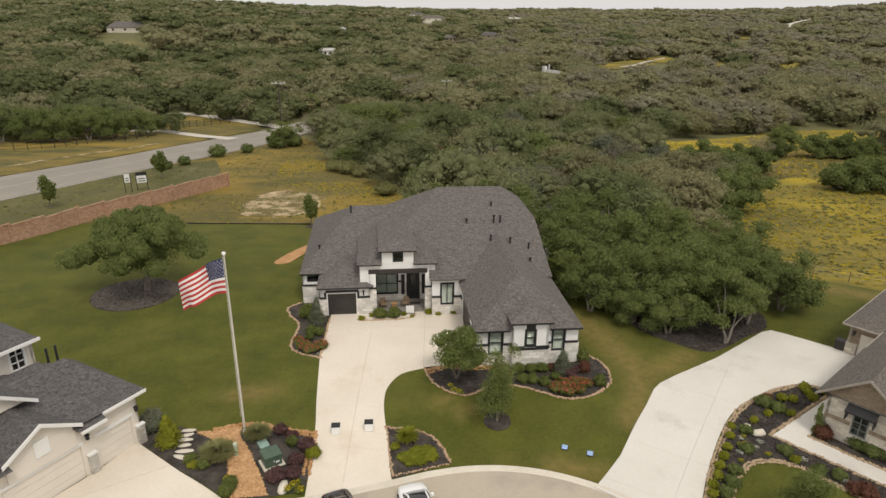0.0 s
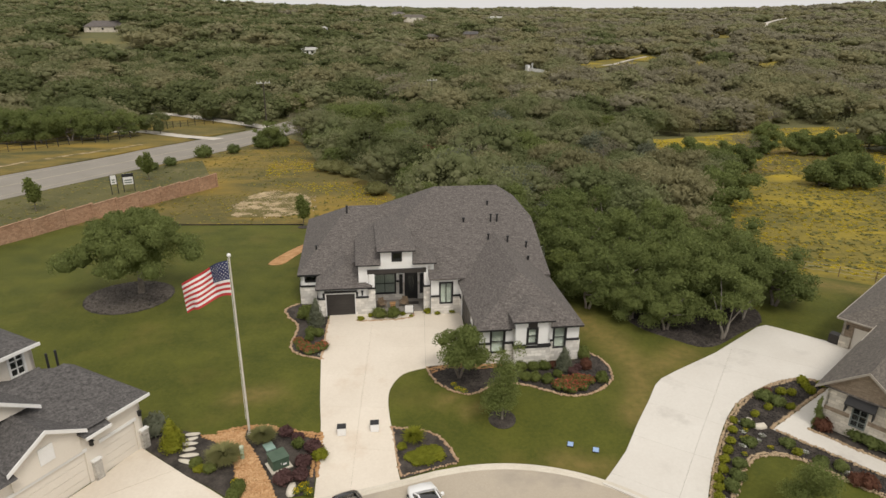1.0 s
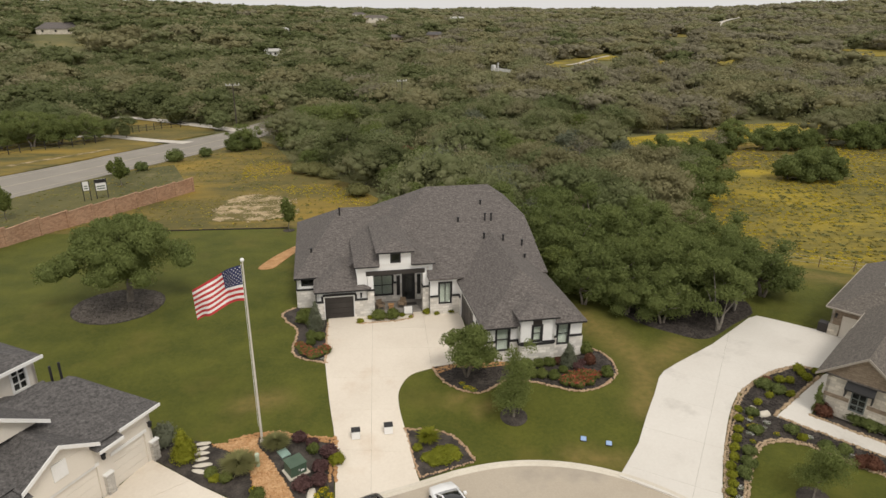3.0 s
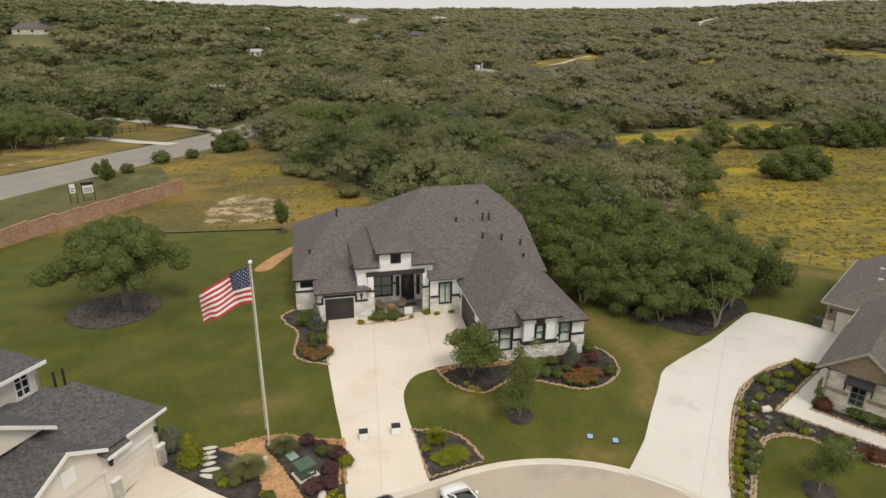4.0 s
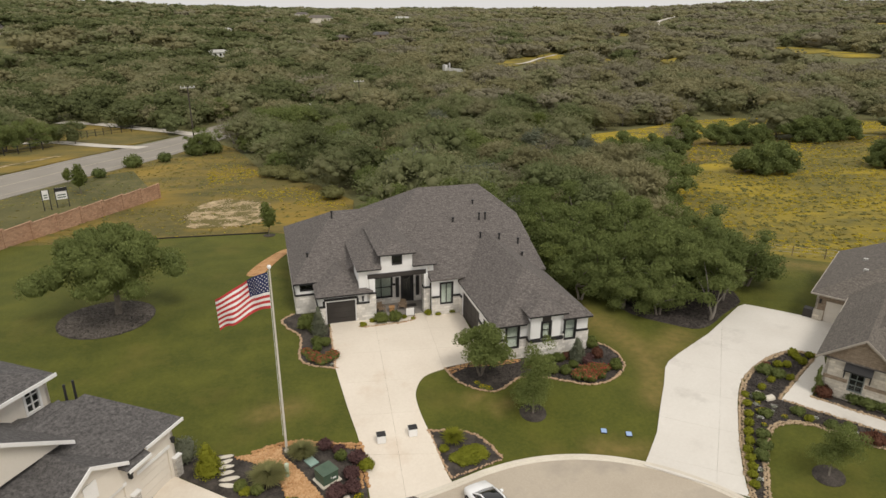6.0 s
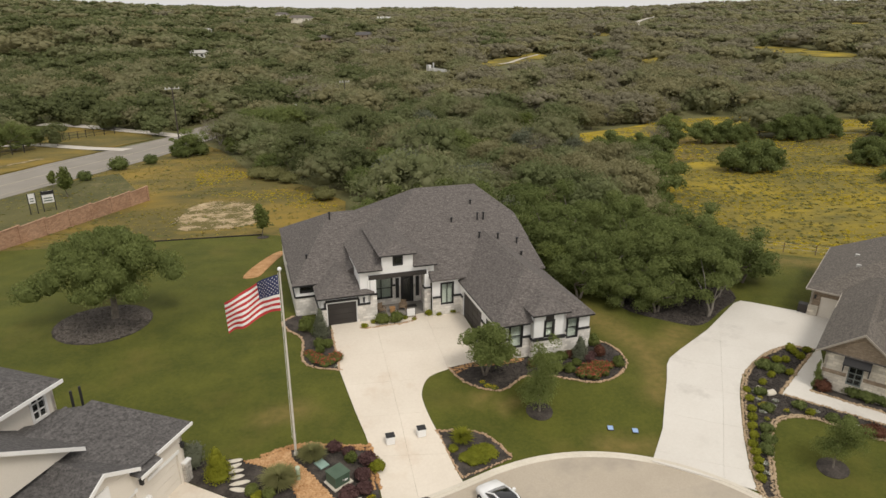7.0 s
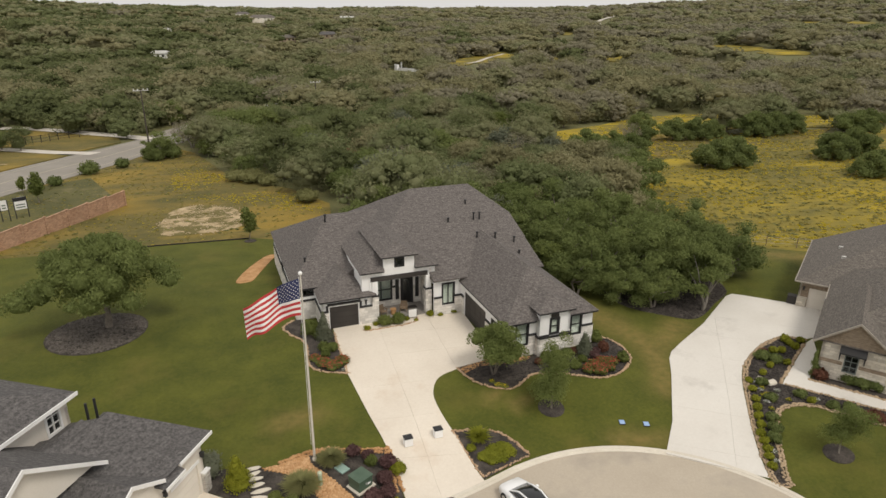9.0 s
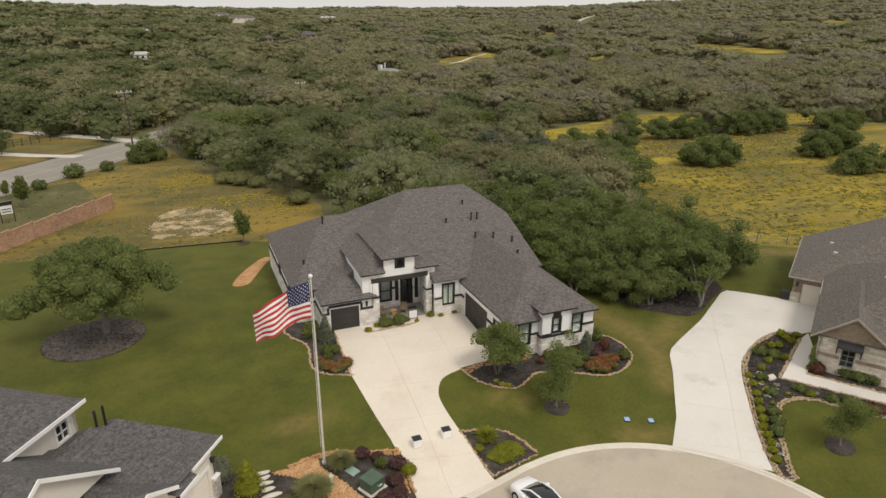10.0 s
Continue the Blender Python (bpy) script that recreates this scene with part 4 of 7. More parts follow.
# wing: garage doors on its west side, windows on its front
m = at(H, 1.72, 0.12, -90)
facade(m, 9.6, 3.1, doors=[(0.75, 5.6, G0 - 0.4, 2.45), (6.9, 8.9, 1.0, 2.4)], stone=True)
gd = part("garage_door", boxes((0.75, 5.6, 0.10, 0.15, G0 - 0.1, 2.45), m=m), BROWN, house, "dark bronze double garage door")
for k in range(4):
    for c in range(4):
        part("door_panel", boxes((0.80 + c * 1.2, 1.95 + c * 1.2, 0.07, 0.098, G0 + 0.03 + k * 0.64, G0 + 0.63 + k * 0.64), m=m), BROWN, gd)
window(house, m, 6.9, 8.9, 1.0, 2.4, bars=(2, 1))
m = at(H, 1.72, -9.45)
facade(m, 2.98, 3.15, holes=[(1.02, 2.08, 0.95, 2.92)])
window(house, m, 1.02, 2.08, 0.95, 2.92, trim=0.12)
m = at(H, 7.4, -9.45)
facade(m, 2.75, 3.15, holes=[(0.62, 1.58, 1.10, 2.95)])
window(house, m, 0.62, 1.58, 1.10, 2.95, trim=0.12)
m = at(H, 4.6, -10.05)
facade(m, 2.9, 4.0, holes=[(1.05, 1.75, 1.92, 3.25)], stone_top=1.55)
window(house, m, 1.05, 1.75, 1.92, 3.25, trim=0.14)
part("panel", boxes((1.02, 1.78, -0.03, -0.002, 3.40, 3.98), m=m), BROWN, house)
each("band", [(0, 0.9, -0.05, -0.002, 1.74, 1.86), (1.9, 2.9, -0.05, -0.002, 1.74, 1.86)], BLACK, house, m, "charcoal band")
facade(at(H, 4.6, -9.4, -90), 0.65, 4.0, stone_top=1.55)
facade(at(H, 7.5, -10.05, 90), 0.65, 4.0, stone_top=1.55)
part("stone_base", boxes((10.0, 10.25, -9.5, 0.5, G0 - 0.4, 1.72), m=H), STONE, house)
part("wall", boxes((10.0, 10.15, -9.3, 0.5, 1.72, 3.15), m=H), STUCCO, house)
# vents through the roof
for u, v, z, h in ((-8.9, 12.0, 6.55, 0.75), (5.17, 4.55, 5.72, 0.5), (7.08, 4.24, 5.53, 0.5), (8.79, 3.35, 5.1, 0.6), (5.93, 7.29, 6.71, 0.7), (6.58, 7.25, 6.69, 0.7), (3.08, 7.33, 6.73, 0.35), (6.05, 9.88, 7.71, 0.35), (-12.0, 6.8, 4.35, 0.45), (8.6, 1.7, 4.4, 0.4)):
    p = H @ Vector((u, v, z))
    bm = tube(bmesh.new(), [p - Vector((0, 0, 0.4)), p + Vector((0, 0, h))], [0.09, 0.09], 8)
    tube(bm, [p + Vector((0, 0, h)), p + Vector((0, 0, h + 0.12))], [0.14, 0.14], 8)
    part("roof_vent", bm, BLACK, main, "black vent pipe")


# ---- the woods ----
OAK_RING = (-31.4, 60.7)
CLEAR = [GLADE_W, ROADSIDE, SCRUB, LAWN_EDGE, FIELD_W, FIELD_E, FIELD_F, road_outline, VERGE, VERGE2]
# open ground far off, seen over the trees before it: bearing, half width, nearest and farthest edge
YELLOW_GLADES = [(0.275, 11, 425, 470), (0.31, 14, 450, 505), (0.345, 12, 490, 540), (0.418, 8, 470, 500), (0.509, 9, 470, 505), (0.675, 22, 572, 612), (0.73, 22, 556, 590), (0.441, 15, 740, 790), (0.765, 16, 1085, 1120), (0.815, 20, 1090, 1135)]
GLADES = YELLOW_GLADES + [(0.182, 8, 385, 400), (0.21, 8, 372, 392), (-0.145, 9, 430, 494), (0.032, 12, 600, 672), (0.09, 13, 700, 724), (0.003, 22, 1048, 1080), (0.124, 18, 1150, 1172), (-0.129, 9, 690, 772), (-0.42, 16, 570, 610), (0.492, 9, 1000, 1100), (0.503, 9, 1100, 1330), (0.513, 9, 1330, 1570)]
GAPS = [(-8.0, 97.0, 9.0, 14.0)]


def wooded(x, y, pad=0.0):
    if y < 62:
        return False
    r, az = math.hypot(x + 8.6, y - 1.7), math.atan2(x + 8.6, y - 1.7)
    if any(abs(az - a) * r < w and r0 * 0.78 < r < r1 for a, w, r0, r1 in GLADES):
        return False
    if any(((x - a) / b) ** 2 + ((y - c) / d) ** 2 < 1 for a, c, b, d in GAPS):
        return False
    for poly in CLEAR:
        if any(inside(x + dx, y + dy, poly) for dx, dy in ((0, 0), (pad, 0), (-pad, 0), (0, pad), (0, -pad))):
            return False
    return True


def stand(rng, r0, r1, gap, az0=-0.67, az1=0.95, pad=2.0):
    """Tree places strewn through a sector, none nearer than a gap to another."""
    out, taken = [], {}
    n = int((az1 - az0) * (r1 * r1 - r0 * r0) / (gap * gap) * 1.9)
    for q, a in zip(np.sqrt(r0 * r0 + (r1 * r1 - r0 * r0) * rng.random(n)), az0 + (az1 - az0) * rng.random(n)):
        x, y = q * math.sin(a) - 4, q * math.cos(a)
        c, d = math.floor(x / gap), math.floor(y / gap)
        if any((x - u) ** 2 + (y - v) ** 2 < gap * gap * 0.6 for i in (-1, 0, 1) for j in (-1, 0, 1) for u, v in taken.get((c + i, d + j), ())):
            continue
        if wooded(x, y, pad if q < 320 else 0):
            taken.setdefault((c, d), []).append((x, y))
            out.append((x, y, q))
    return out


def tone(x, y, chance):
    """Which sort of tree grows at a place: dark oaks to the west, drier and greyer woods to the east, with more pale
    sorts there to paint in haze.
    """
    east = ease((math.atan2(x + 4, y) + 0.32) / 0.75)
    patch = noise.noise(Vector((x * 0.018, y * 0.018, 3.1)))
    # the east term also brightens by colour, pale leaves standing in for haze
    v = chance + 0.45 * patch + 0.55 * (east - 0.5)
    return 0 if v < 0.24 else 1 if v < 0.62 else 2 if v < 0.90 else 3


rng = np.random.default_rng(5)
near = sorted(stand(rng, 80, 225, 6.3), key=lambda p: p[2])
kinds = []
for k in range(7):
    rr = np.random.default_rng(40 + k)
    leaf = (GROVE, OAK, GROVE, DRYOAK, FRESH, DARKOAK, DULL)[k]
    kinds.append(tree("woodland_tree", ("olive-green oak in dense woods", "dark green oak in dense woods", "broad olive-green oak in the woods", "low brownish oak in the woods", "bright green tree among darker oaks", "tall dark oak in the woods", "pale grey-green juniper among oaks")[k], 60 + k,
                      dome(rr, (30, 26, 36, 24, 20, 28, 20)[k], (4.2, 3.9, 5.0, 3.6, 2.9, 3.9, 2.9)[k], 0.6, (6.6, 6.2, 6.8, 5.4, 5.8, 7.8, 5.6)[k], 0.27), 2900, 0.25, leaf, trunk=0.16, fork=1.6, limbs=5, core=0.62, spread=0.80, group="woodland trees"))
use = [[] for _ in kinds]
for i, (x, y, q) in enumerate(near[:210]):
    w = tone(x, y, rng.random())
    k = int(rng.choice(7, p=([0.1, 0.3, 0.1, 0.0, 0.05, 0.40, 0.05], [0.32, 0.12, 0.34, 0.06, 0.08, 0.08, 0.0], [0.2, 0.0, 0.25, 0.38, 0.05, 0.0, 0.12], [0.1, 0.0, 0.1, 0.4, 0.05, 0.0, 0.35])[w]))
    s = 0.72 + 0.72 * rng.random() ** 1.4
    use[k].append((x, y, s, s * (0.80 + 0.35 * rng.random())))
for k, ob in enumerate(kinds):
    plant(ob, use[k], k)


def forest(name, places, templates, grow=lambda q: 1.0, labels=("dark green oaks in the woods", "dense olive-green oak woods", "brownish oaks among the woods", "grey half-bare trees among the oaks")):
    """Trees over places, each sort joined into one mesh."""
    sorts = [[[] for _ in templates] for _ in range(4)]
    for x, y, q in places:
        s = (0.70 + 0.95 * rng.random() ** 1.6) * grow(q)
        sorts[tone(x, y, rng.random())][rng.integers(len(templates))].append((x, y, land(x, y) - 0.3, s, s ** 0.7 * (0.84 + 0.24 * rng.random()), rng.random() * 6.28))
    for w, per in enumerate(sorts):
        vs, fs, base = [], [], 0
        for tp, rows in zip(templates, per):
            if rows:
                v, f = scatter(tp, rows)
                vs.append(v)
                fs.append(f + base)
                base += len(v)
        if vs:
            joined(name, np.concatenate(vs), np.concatenate(fs), (DARKOAK, WOODS, DRYOAK, BARE)[w], labels[w], "woods")


mid_t = [crown(np.random.default_rng(90 + k), dome(np.random.default_rng(190 + k), 20, (4.6, 4.0, 5.2, 4.3, 3.5, 4.8)[k], 0.2, (6.4, 7.2, 6.0, 5.6, 6.6, 7.6)[k], 0.30), 760, 0.44, core=0.66, spread=0.75, subdiv=0) for k in range(6)]
far_t = [crown(np.random.default_rng(120 + k), dome(np.random.default_rng(220 + k), 12, (4.9, 4.2, 5.3, 4.0, 4.7)[k], 0.5, (6.4, 7.2, 6.0, 7.4, 5.8)[k], 0.34), 230, 0.70, core=0.76, spread=0.65, subdiv=0) for k in range(5)]
dim_t = [crown(np.random.default_rng(150 + k), dome(np.random.default_rng(250 + k), 5, 4.6, 0.0, 4.2, 0.40), 40, 1.1, core=0.84, subdiv=0) for k in range(5)]
forest("woods", near[210:], mid_t)
forest("woods", stand(rng, 225, 420, 9.6), mid_t, lambda q: 1.30)
forest("far_woods", stand(rng, 420, 950, 15.2), far_t, lambda q: 1.75 + 0.3 * (q - 420) / 530)
forest("far_woods", stand(rng, 950, 2400, 32.0), dim_t, lambda q: 2.5 + 1.2 * (q - 950) / 1450)

rr = np.random.default_rng(71)
bare = tree("bare_tree", "grey leafless tree with twisting limbs", 72, lobes(rr, 22, 3.6, 2.6, 7.0, 0.9), 1500, 0.20, BARE, bark=PALETRUNK, trunk=0.20, fork=2.0, stems=2, limbs=11, core=0.06, spread=0.9, group="bare trees")
plant(bare, [(-34, 179.6, 1), (-30.2, 185.9, 1.1), (-37.3, 189.9, 0.8), (17.8, 100, 0.9), (26.8, 110.6, 1), (8.6, 122, 1), (37, 128.6, 1), (84.9, 194.7, 1), (113.8, 207.9, 1), (24.6, 151.9, 1.1), (-3, 99, 0.55), (76, 150, 0.8)], 9)

for az, w, r0, r1 in YELLOW_GLADES:
    rim = []
    for k in range(10):
        c, d = math.cos(k * 0.6283) * (0.8 + 0.3 * math.sin(k * 2.1 + az * 9)), math.sin(k * 0.6283)
        q = (r0 + r1) / 2 + (r1 - r0) * 0.62 * d
        rim.append((-8.6 + q * math.sin(az + 1.05 * w * c / q), 1.7 + q * math.cos(az + 1.05 * w * c / q)))
    tagged(part("glade", drape(smooth(rim, 4, True), 0.3, 8.0), MEADOW), "far glade of yellow wildflowers", "meadow", "", "structure")
tagged(part("far_track", strip(smooth([(117, 421), (128, 432), (148, 466), (172, 498)], 4), 3.0, 0.5, step=8.0), PALE), "pale track through a far glade", "track", "", "structure")
tagged(part("far_track", strip(smooth([(480, 915), (530, 1010), (630, 1150), (764, 1365)], 4), 8, 0.6, step=12.0), PALE), "pale road climbing a far wooded hill", "track", "", "structure")
fw = thing("far_wall", (68, 382, land(68, 382)), "low white masonry wall with a gate pier in far woods", "wall")
m = Matrix.Translation((68, 382, land(68, 382))) @ Matrix.Rotation(math.atan2(-17, 12.5), 4, "Z")
part("wall", boxes((-7, 9, -0.3, 0.3, -0.4, 1.5), m=m), WHITE, fw)
part("pier", boxes((-9.2, -7.003, -1.0, 1.0, -0.4, 3.2), m=m), WHITE, fw)
part("pier", boxes((-4.6, -3.6, -0.5, -0.303, -0.4, 4.6), m=m), WHITE, fw)


def far_house(x, y, w, d, h, turn, roof_mat, wall_mat, label):
    """A far dwelling: walls, hipped roof, and its windows."""
    ob = thing("far_house", (x, y, land(x, y)), label, "house", "far houses")
    m = Matrix.Translation((x, y, land(x, y))) @ Matrix.Rotation(radians(turn), 4, "Z")
    part("wall", boxes((-w / 2, w / 2, -d / 2, d / 2, -1, h), m=m), wall_mat, ob)
    part("roof", hip(m, -w / 2 - 0.6, w / 2 + 0.6, -d / 2 - 0.6, d / 2 + 0.6, h, w=0.6, e=0.6, s=0.5, n=0.5), roof_mat, ob)
    for k in range(4):
        c = -w / 2 + w * (k + 0.5) / 4
        part("window", boxes((c - 0.7, c + 0.7, -d / 2 - 0.06, -d / 2 + 0.02, h - 2.3, h - 0.8), m=m), TINTED, ob)
    return ob


far_house(-242.8, 537.9, 34, 16, 3.0, 22, SHINGLE, CREAMSTONE, "big far house with grey hipped roof above the treetops")
far_house(-5.7, 1065, 38, 15, 7.0, -8, SHINGLE3, CREAM, "far cream house with tan roof among woods")
far_house(-38, 1303, 26, 14, 8.0, 10, SHINGLE, CREAM, "far grey-roofed house near the skyline")
far_house(-79.2, 485, 13, 6, 2.9, 5, METAL, WHITE, "far white metal shed among trees")
far_house(-107, 761, 10, 7, 4.0, 5, METAL, WHITE, "far white shed on a wooded slope")
far_house(135, 1158, 32, 9, 5.0, 4, METAL, WHITE, "long far white building at the skyline")
far_house(12.9, 664, 15, 9, 4.4, -12, SHINGLE3, TANBRICK, "far brown house half hidden by oaks")
far_house(56, 715, 22, 11, 3.8, 14, SHINGLE2, TANBRICK, "far low house with dark roof in woods")

# single oaks
rr = np.random.default_rng(7)
blobs = dome(rr, 62, 5.5, 2.4, 8.6, 0.19) + [(-7.2, -2.2, 3.6, 1.7, 1.2), (-5.6, -1.4, 4.0, 1.8, 1.3), (6.0, 1.0, 4.4, 1.8, 1.3), (6.9, -0.6, 4.1, 1.4, 1.0), (0, -5.2, 4.0, 1.8, 1.2), (-1, 5, 4.6, 2.0, 1.4)]
oak = tree("oak_tree", "broad spreading live oak in a round mulch bed", 11, blobs, 30000, 0.17, OAK, trunk=0.38, fork=2.3, limbs=12, core=0.74, spread=0.36)
oak.matrix_basis = set_at(oak, -30.6, 61.6, 0.0, 0.84, 1.06)
oaks = []
for k, (rad, top) in enumerate(((3.5, 6.3), (3.9, 7.0), (3.1, 6.2))):
    rr = np.random.default_rng(300 + k)
    oaks.append(tree("live_oak", ("dark green live oak beside the house", "tall dark live oak behind the house", "live oak with pale leaning stems in mulch")[k], 310 + k, [(x + (0.4 if k == 2 else 0), y + (2.6 if k == 2 else 0), z, a, b) for x, y, z, a, b in lobes(rr, 38, rad, (0.6, 0.9, 1.8)[k], top, (0.86, 0.92, 0.74)[k])], 10000, 0.17, OAK, bark=TRUNK if k < 2 else PALETRUNK, trunk=(0.17, 0.17, 0.13)[k], fork=(1.7, 1.7, 1.5)[k], stems=2, limbs=(5, 5, 2)[k], core=0.56, spread=0.60, group="oaks beside the house"))
plant(oaks[0], [(17.0, 58.5, 1.0), (20.8, 54.6, 0.66), (23.6, 57.2, 1.08), (14.3, 57.0, 0.78), (17.9, 54.6, 0.62), (14.4, 60.8, 0.9), (13.9, 66.8, 1.0), (-38.5, 164, 1.0), (-41, 161, 0.8), (-84, 181, 1.2), (-88, 175, 1.3), (-93, 171, 1.3), (-99, 168, 1.4), (-106, 168, 1.4), (-113, 166, 1.4), (-96, 180, 1.3), (-104, 178, 1.3), (-112, 176, 1.3), (-62, 224, 1.2), (-45, 226, 1.2), (20.5, 62.0, 0.9), (15.5, 65.5, 1.15), (24.0, 60.5, 1.12), (31.0, 60.5, 0.95), (33.2, 57.3, 0.92), (20.4, 52.4, 0.72), (19.5, 70.0, 1.1), (33, 66, 1.0)], 1)
plant(oaks[1], [(15.8, 72.5, 1.05), (24.5, 66.5, 1.0), (12.0, 79.0, 1.1), (28.5, 69.5, 1.0), (20.5, 76.5, 1.1), (4.5, 82.0, 1.1), (-2.5, 84.5, 1.0), (27, 76, 1.0)], 2)
oaks[2].matrix_basis = set_at(oaks[2], 24.9, 50.6, 0.0, 1.0, 1.0)
for x, y, turn in ((28.6, 54.4, 0.25), (30.2, 56.6, -0.3)):
    copy_thing(oaks[2], set_at(oaks[2], x, y, turn, 0.9, 0.92))
rr = np.random.default_rng(21)
clump = tree("thicket", "dark green thicket of oak in the meadow", 23, lobes(rr, 28, 3.7, 0.6, 4.2, 1.1), 5000, 0.27, OAK, trunk=0.14, fork=1.0, limbs=5, group="meadow thickets")
plant(clump, [(77, 114.5, 1.3), (82, 117, 1.2), (73.8, 115.5, 0.9), (116, 152, 1.4), (124, 153, 1.3), (131, 154, 1.2), (107, 115, 1.2), (114, 116, 1.3), (97, 96.5, 1), (101.5, 98, 1.1), (93, 172, 1.1), (91, 152, 1.2), (97, 151, 1.2), (104, 153.5, 1), (146, 146, 1.3), (155, 150, 1.3), (66, 131, 1.1), (58, 138, 1.2), (68, 143, 0.9), (50, 148, 1), (60, 128, 1), (44, 151, 1), (82, 152, 0.9), (56, 119, 1.1), (50, 126, 1.2), (46, 138, 1.2), (45, 98, 1.2), (52, 107, 1.2), (39.5, 90, 1.1), (36.5, 81, 0.9), (47, 103, 1.1), (-14.5, 159.2, 1.2), (-21.1, 156.3, 1.1), (-9, 149.1, 1.2), (-27.9, 163.7, 1)], 4)
low = shrub("field_bush", "low green bush by the road", 31, 1.7, 2.0, 500, 0.35, OAK, group="roadside bushes")
plant(low, [(-51.0, 146.5, 1.3), (-46.0, 152.5, 1.0), (-54.6, 135.5, 0.9), (-40.5, 160, 1.4), (-56.5, 131, 0.8), (-37, 163, 1.5)], 5)
rr = np.random.default_rng(33)
young = tree("young_tree", "slender young tree with fresh green leaves", 34, [(0, 0, 2.6, 0.85, 0.9), (0.25, 0.1, 1.9, 0.75, 0.7), (-0.25, 0.15, 2.1, 0.75, 0.7), (0, -0.2, 3.3, 0.55, 0.8), (0.05, 0, 1.4, 0.6, 0.5)], 900, 0.24, FRESH, trunk=0.06, fork=1.1, limbs=4, group="young trees")
plant(young, [(-18.4, 87.0, 1.15), (-60.7, 96.7, 1.3), (-52.9, 120.2, 1.3), (-58.0, 129.0, 0.8)], 6)

rr = np.random.default_rng(81)
green = tree("elm_tree", "bright yellow-green tree among dark oaks beside the house", 82, dome(rr, 22, 1.9, 1.0, 5.0, 0.3), 2600, 0.17, FRESH, trunk=0.12, fork=1.4, limbs=5, core=0.6, spread=0.7)
green.matrix_basis = set_at(green, 12.7, 60.7)
rr = np.random.default_rng(83)
rusty = tree("rusty_tree", "small oak with a rust-red top in the woods", 84, dome(rr, 18, 1.7, 3.6, 6.4, 0.3), 1500, 0.22, RUST, trunk=0.12, fork=2.4, limbs=5, core=0.6, spread=0.7)
rusty.matrix_basis = set_at(rusty, -0.6, 123)
brush = shrub("field_bush", "low yellow-green bush at the edge of the field", 85, 2.2, 2.1, 620, 0.36, OLIVE, group="field edge bushes")
plant(brush, [(-18.5, 127.5, 1.2), (-21.5, 130, 1.0), (-15.5, 124, 0.9), (-9.5, 108, 1.0)], 12)

# front garden trees
rr = np.random.default_rng(44)
t1 = tree("ornamental_tree", "small many-stemmed tree with rounded green crown", 45, lobes(rr, 16, 1.40, 1.8, 3.6, 0.68), 8500, 0.105, GARDEN, trunk=0.06, fork=1.3, stems=4, limbs=5)
t1.matrix_basis = set_at(t1, 0.9, 44.7, 0.0, 1.25, 1.12)
rr = np.random.default_rng(46)
t2 = tree("slender_tree", "slender green tree with open drooping crown", 47, [(rr.normal() * 0.46, rr.normal() * 0.46, 1.0 + 0.25 * k, 0.66 - 0.026 * k, 0.42) for k in range(15)], 12500, 0.075, GARDEN, trunk=0.07, fork=1.6, limbs=9, core=0.22, spread=1.0)
t2.matrix_basis = set_at(t2, 3.7, 39.7, 0.0, 1.2, 1.16)
t3 = tree("slender_tree", "young grey-green tree in a round mulch ring", 49, [(rr.normal() * 0.45, rr.normal() * 0.45, 1.3 + 0.2 * k, 0.62 - 0.02 * k, 0.42) for k in range(12)], 9000, 0.075, GARDEN, trunk=0.05, fork=1.2, limbs=8, core=0.3, spread=0.9)
t3.matrix_basis = set_at(t3, 20.1, 29.7)


# ---- planting beds ----
def edging(path, material, seed, size=0.125, gap=0.19, rows=1, label="row of rough stones edging a mulch bed"):
    """Rough stones laid side by side along a bed's edge."""
    rg = np.random.default_rng(seed)
    tp = [ball(np.random.default_rng(seed + k), 1, 0.28) for k in range(4)]
    vs, fs, base, along = [], [], 0, 0.0
    place = []
    for (x0, y0), (x1, y1) in zip(path, path[1:]):
        seg = math.hypot(x1 - x0, y1 - y0)
        while along < seg:
            t = along / seg
            for r in range(rows):
                o = (r - (rows - 1) / 2) * size * 1.7 + rg.normal() * 0.04
                place.append((x0 + (x1 - x0) * t - (y1 - y0) / seg * o, y0 + (y1 - y0) * t + (x1 - x0) / seg * o))
            along += gap * (0.8 + 0.4 * rg.random())
        along -= seg
    which = rg.integers(0, 4, len(place))
    for k in range(4):
        rws = [(x, y, land(x, y) + 0.09, size * (0.7 + 0.6 * rg.random()), size * (0.5 + 0.4 * rg.random()), rg.random() * 6.28) for (x, y), w in zip(place, which) if w == k]
        if rws:
            v, f = scatter(tp[k], rws)
            vs.append(v)
            fs.append(f + base)
            base += len(v)
    return joined("stone_edging", np.concatenate(vs), np.concatenate(fs), material, label, "edging")


def bed(outline, label, material=MULCH, lift=0.085, name="mulch_bed"):
    return tagged(part(name, drape(outline, lift, 1.0), material), label, "garden bed", "", "structure")


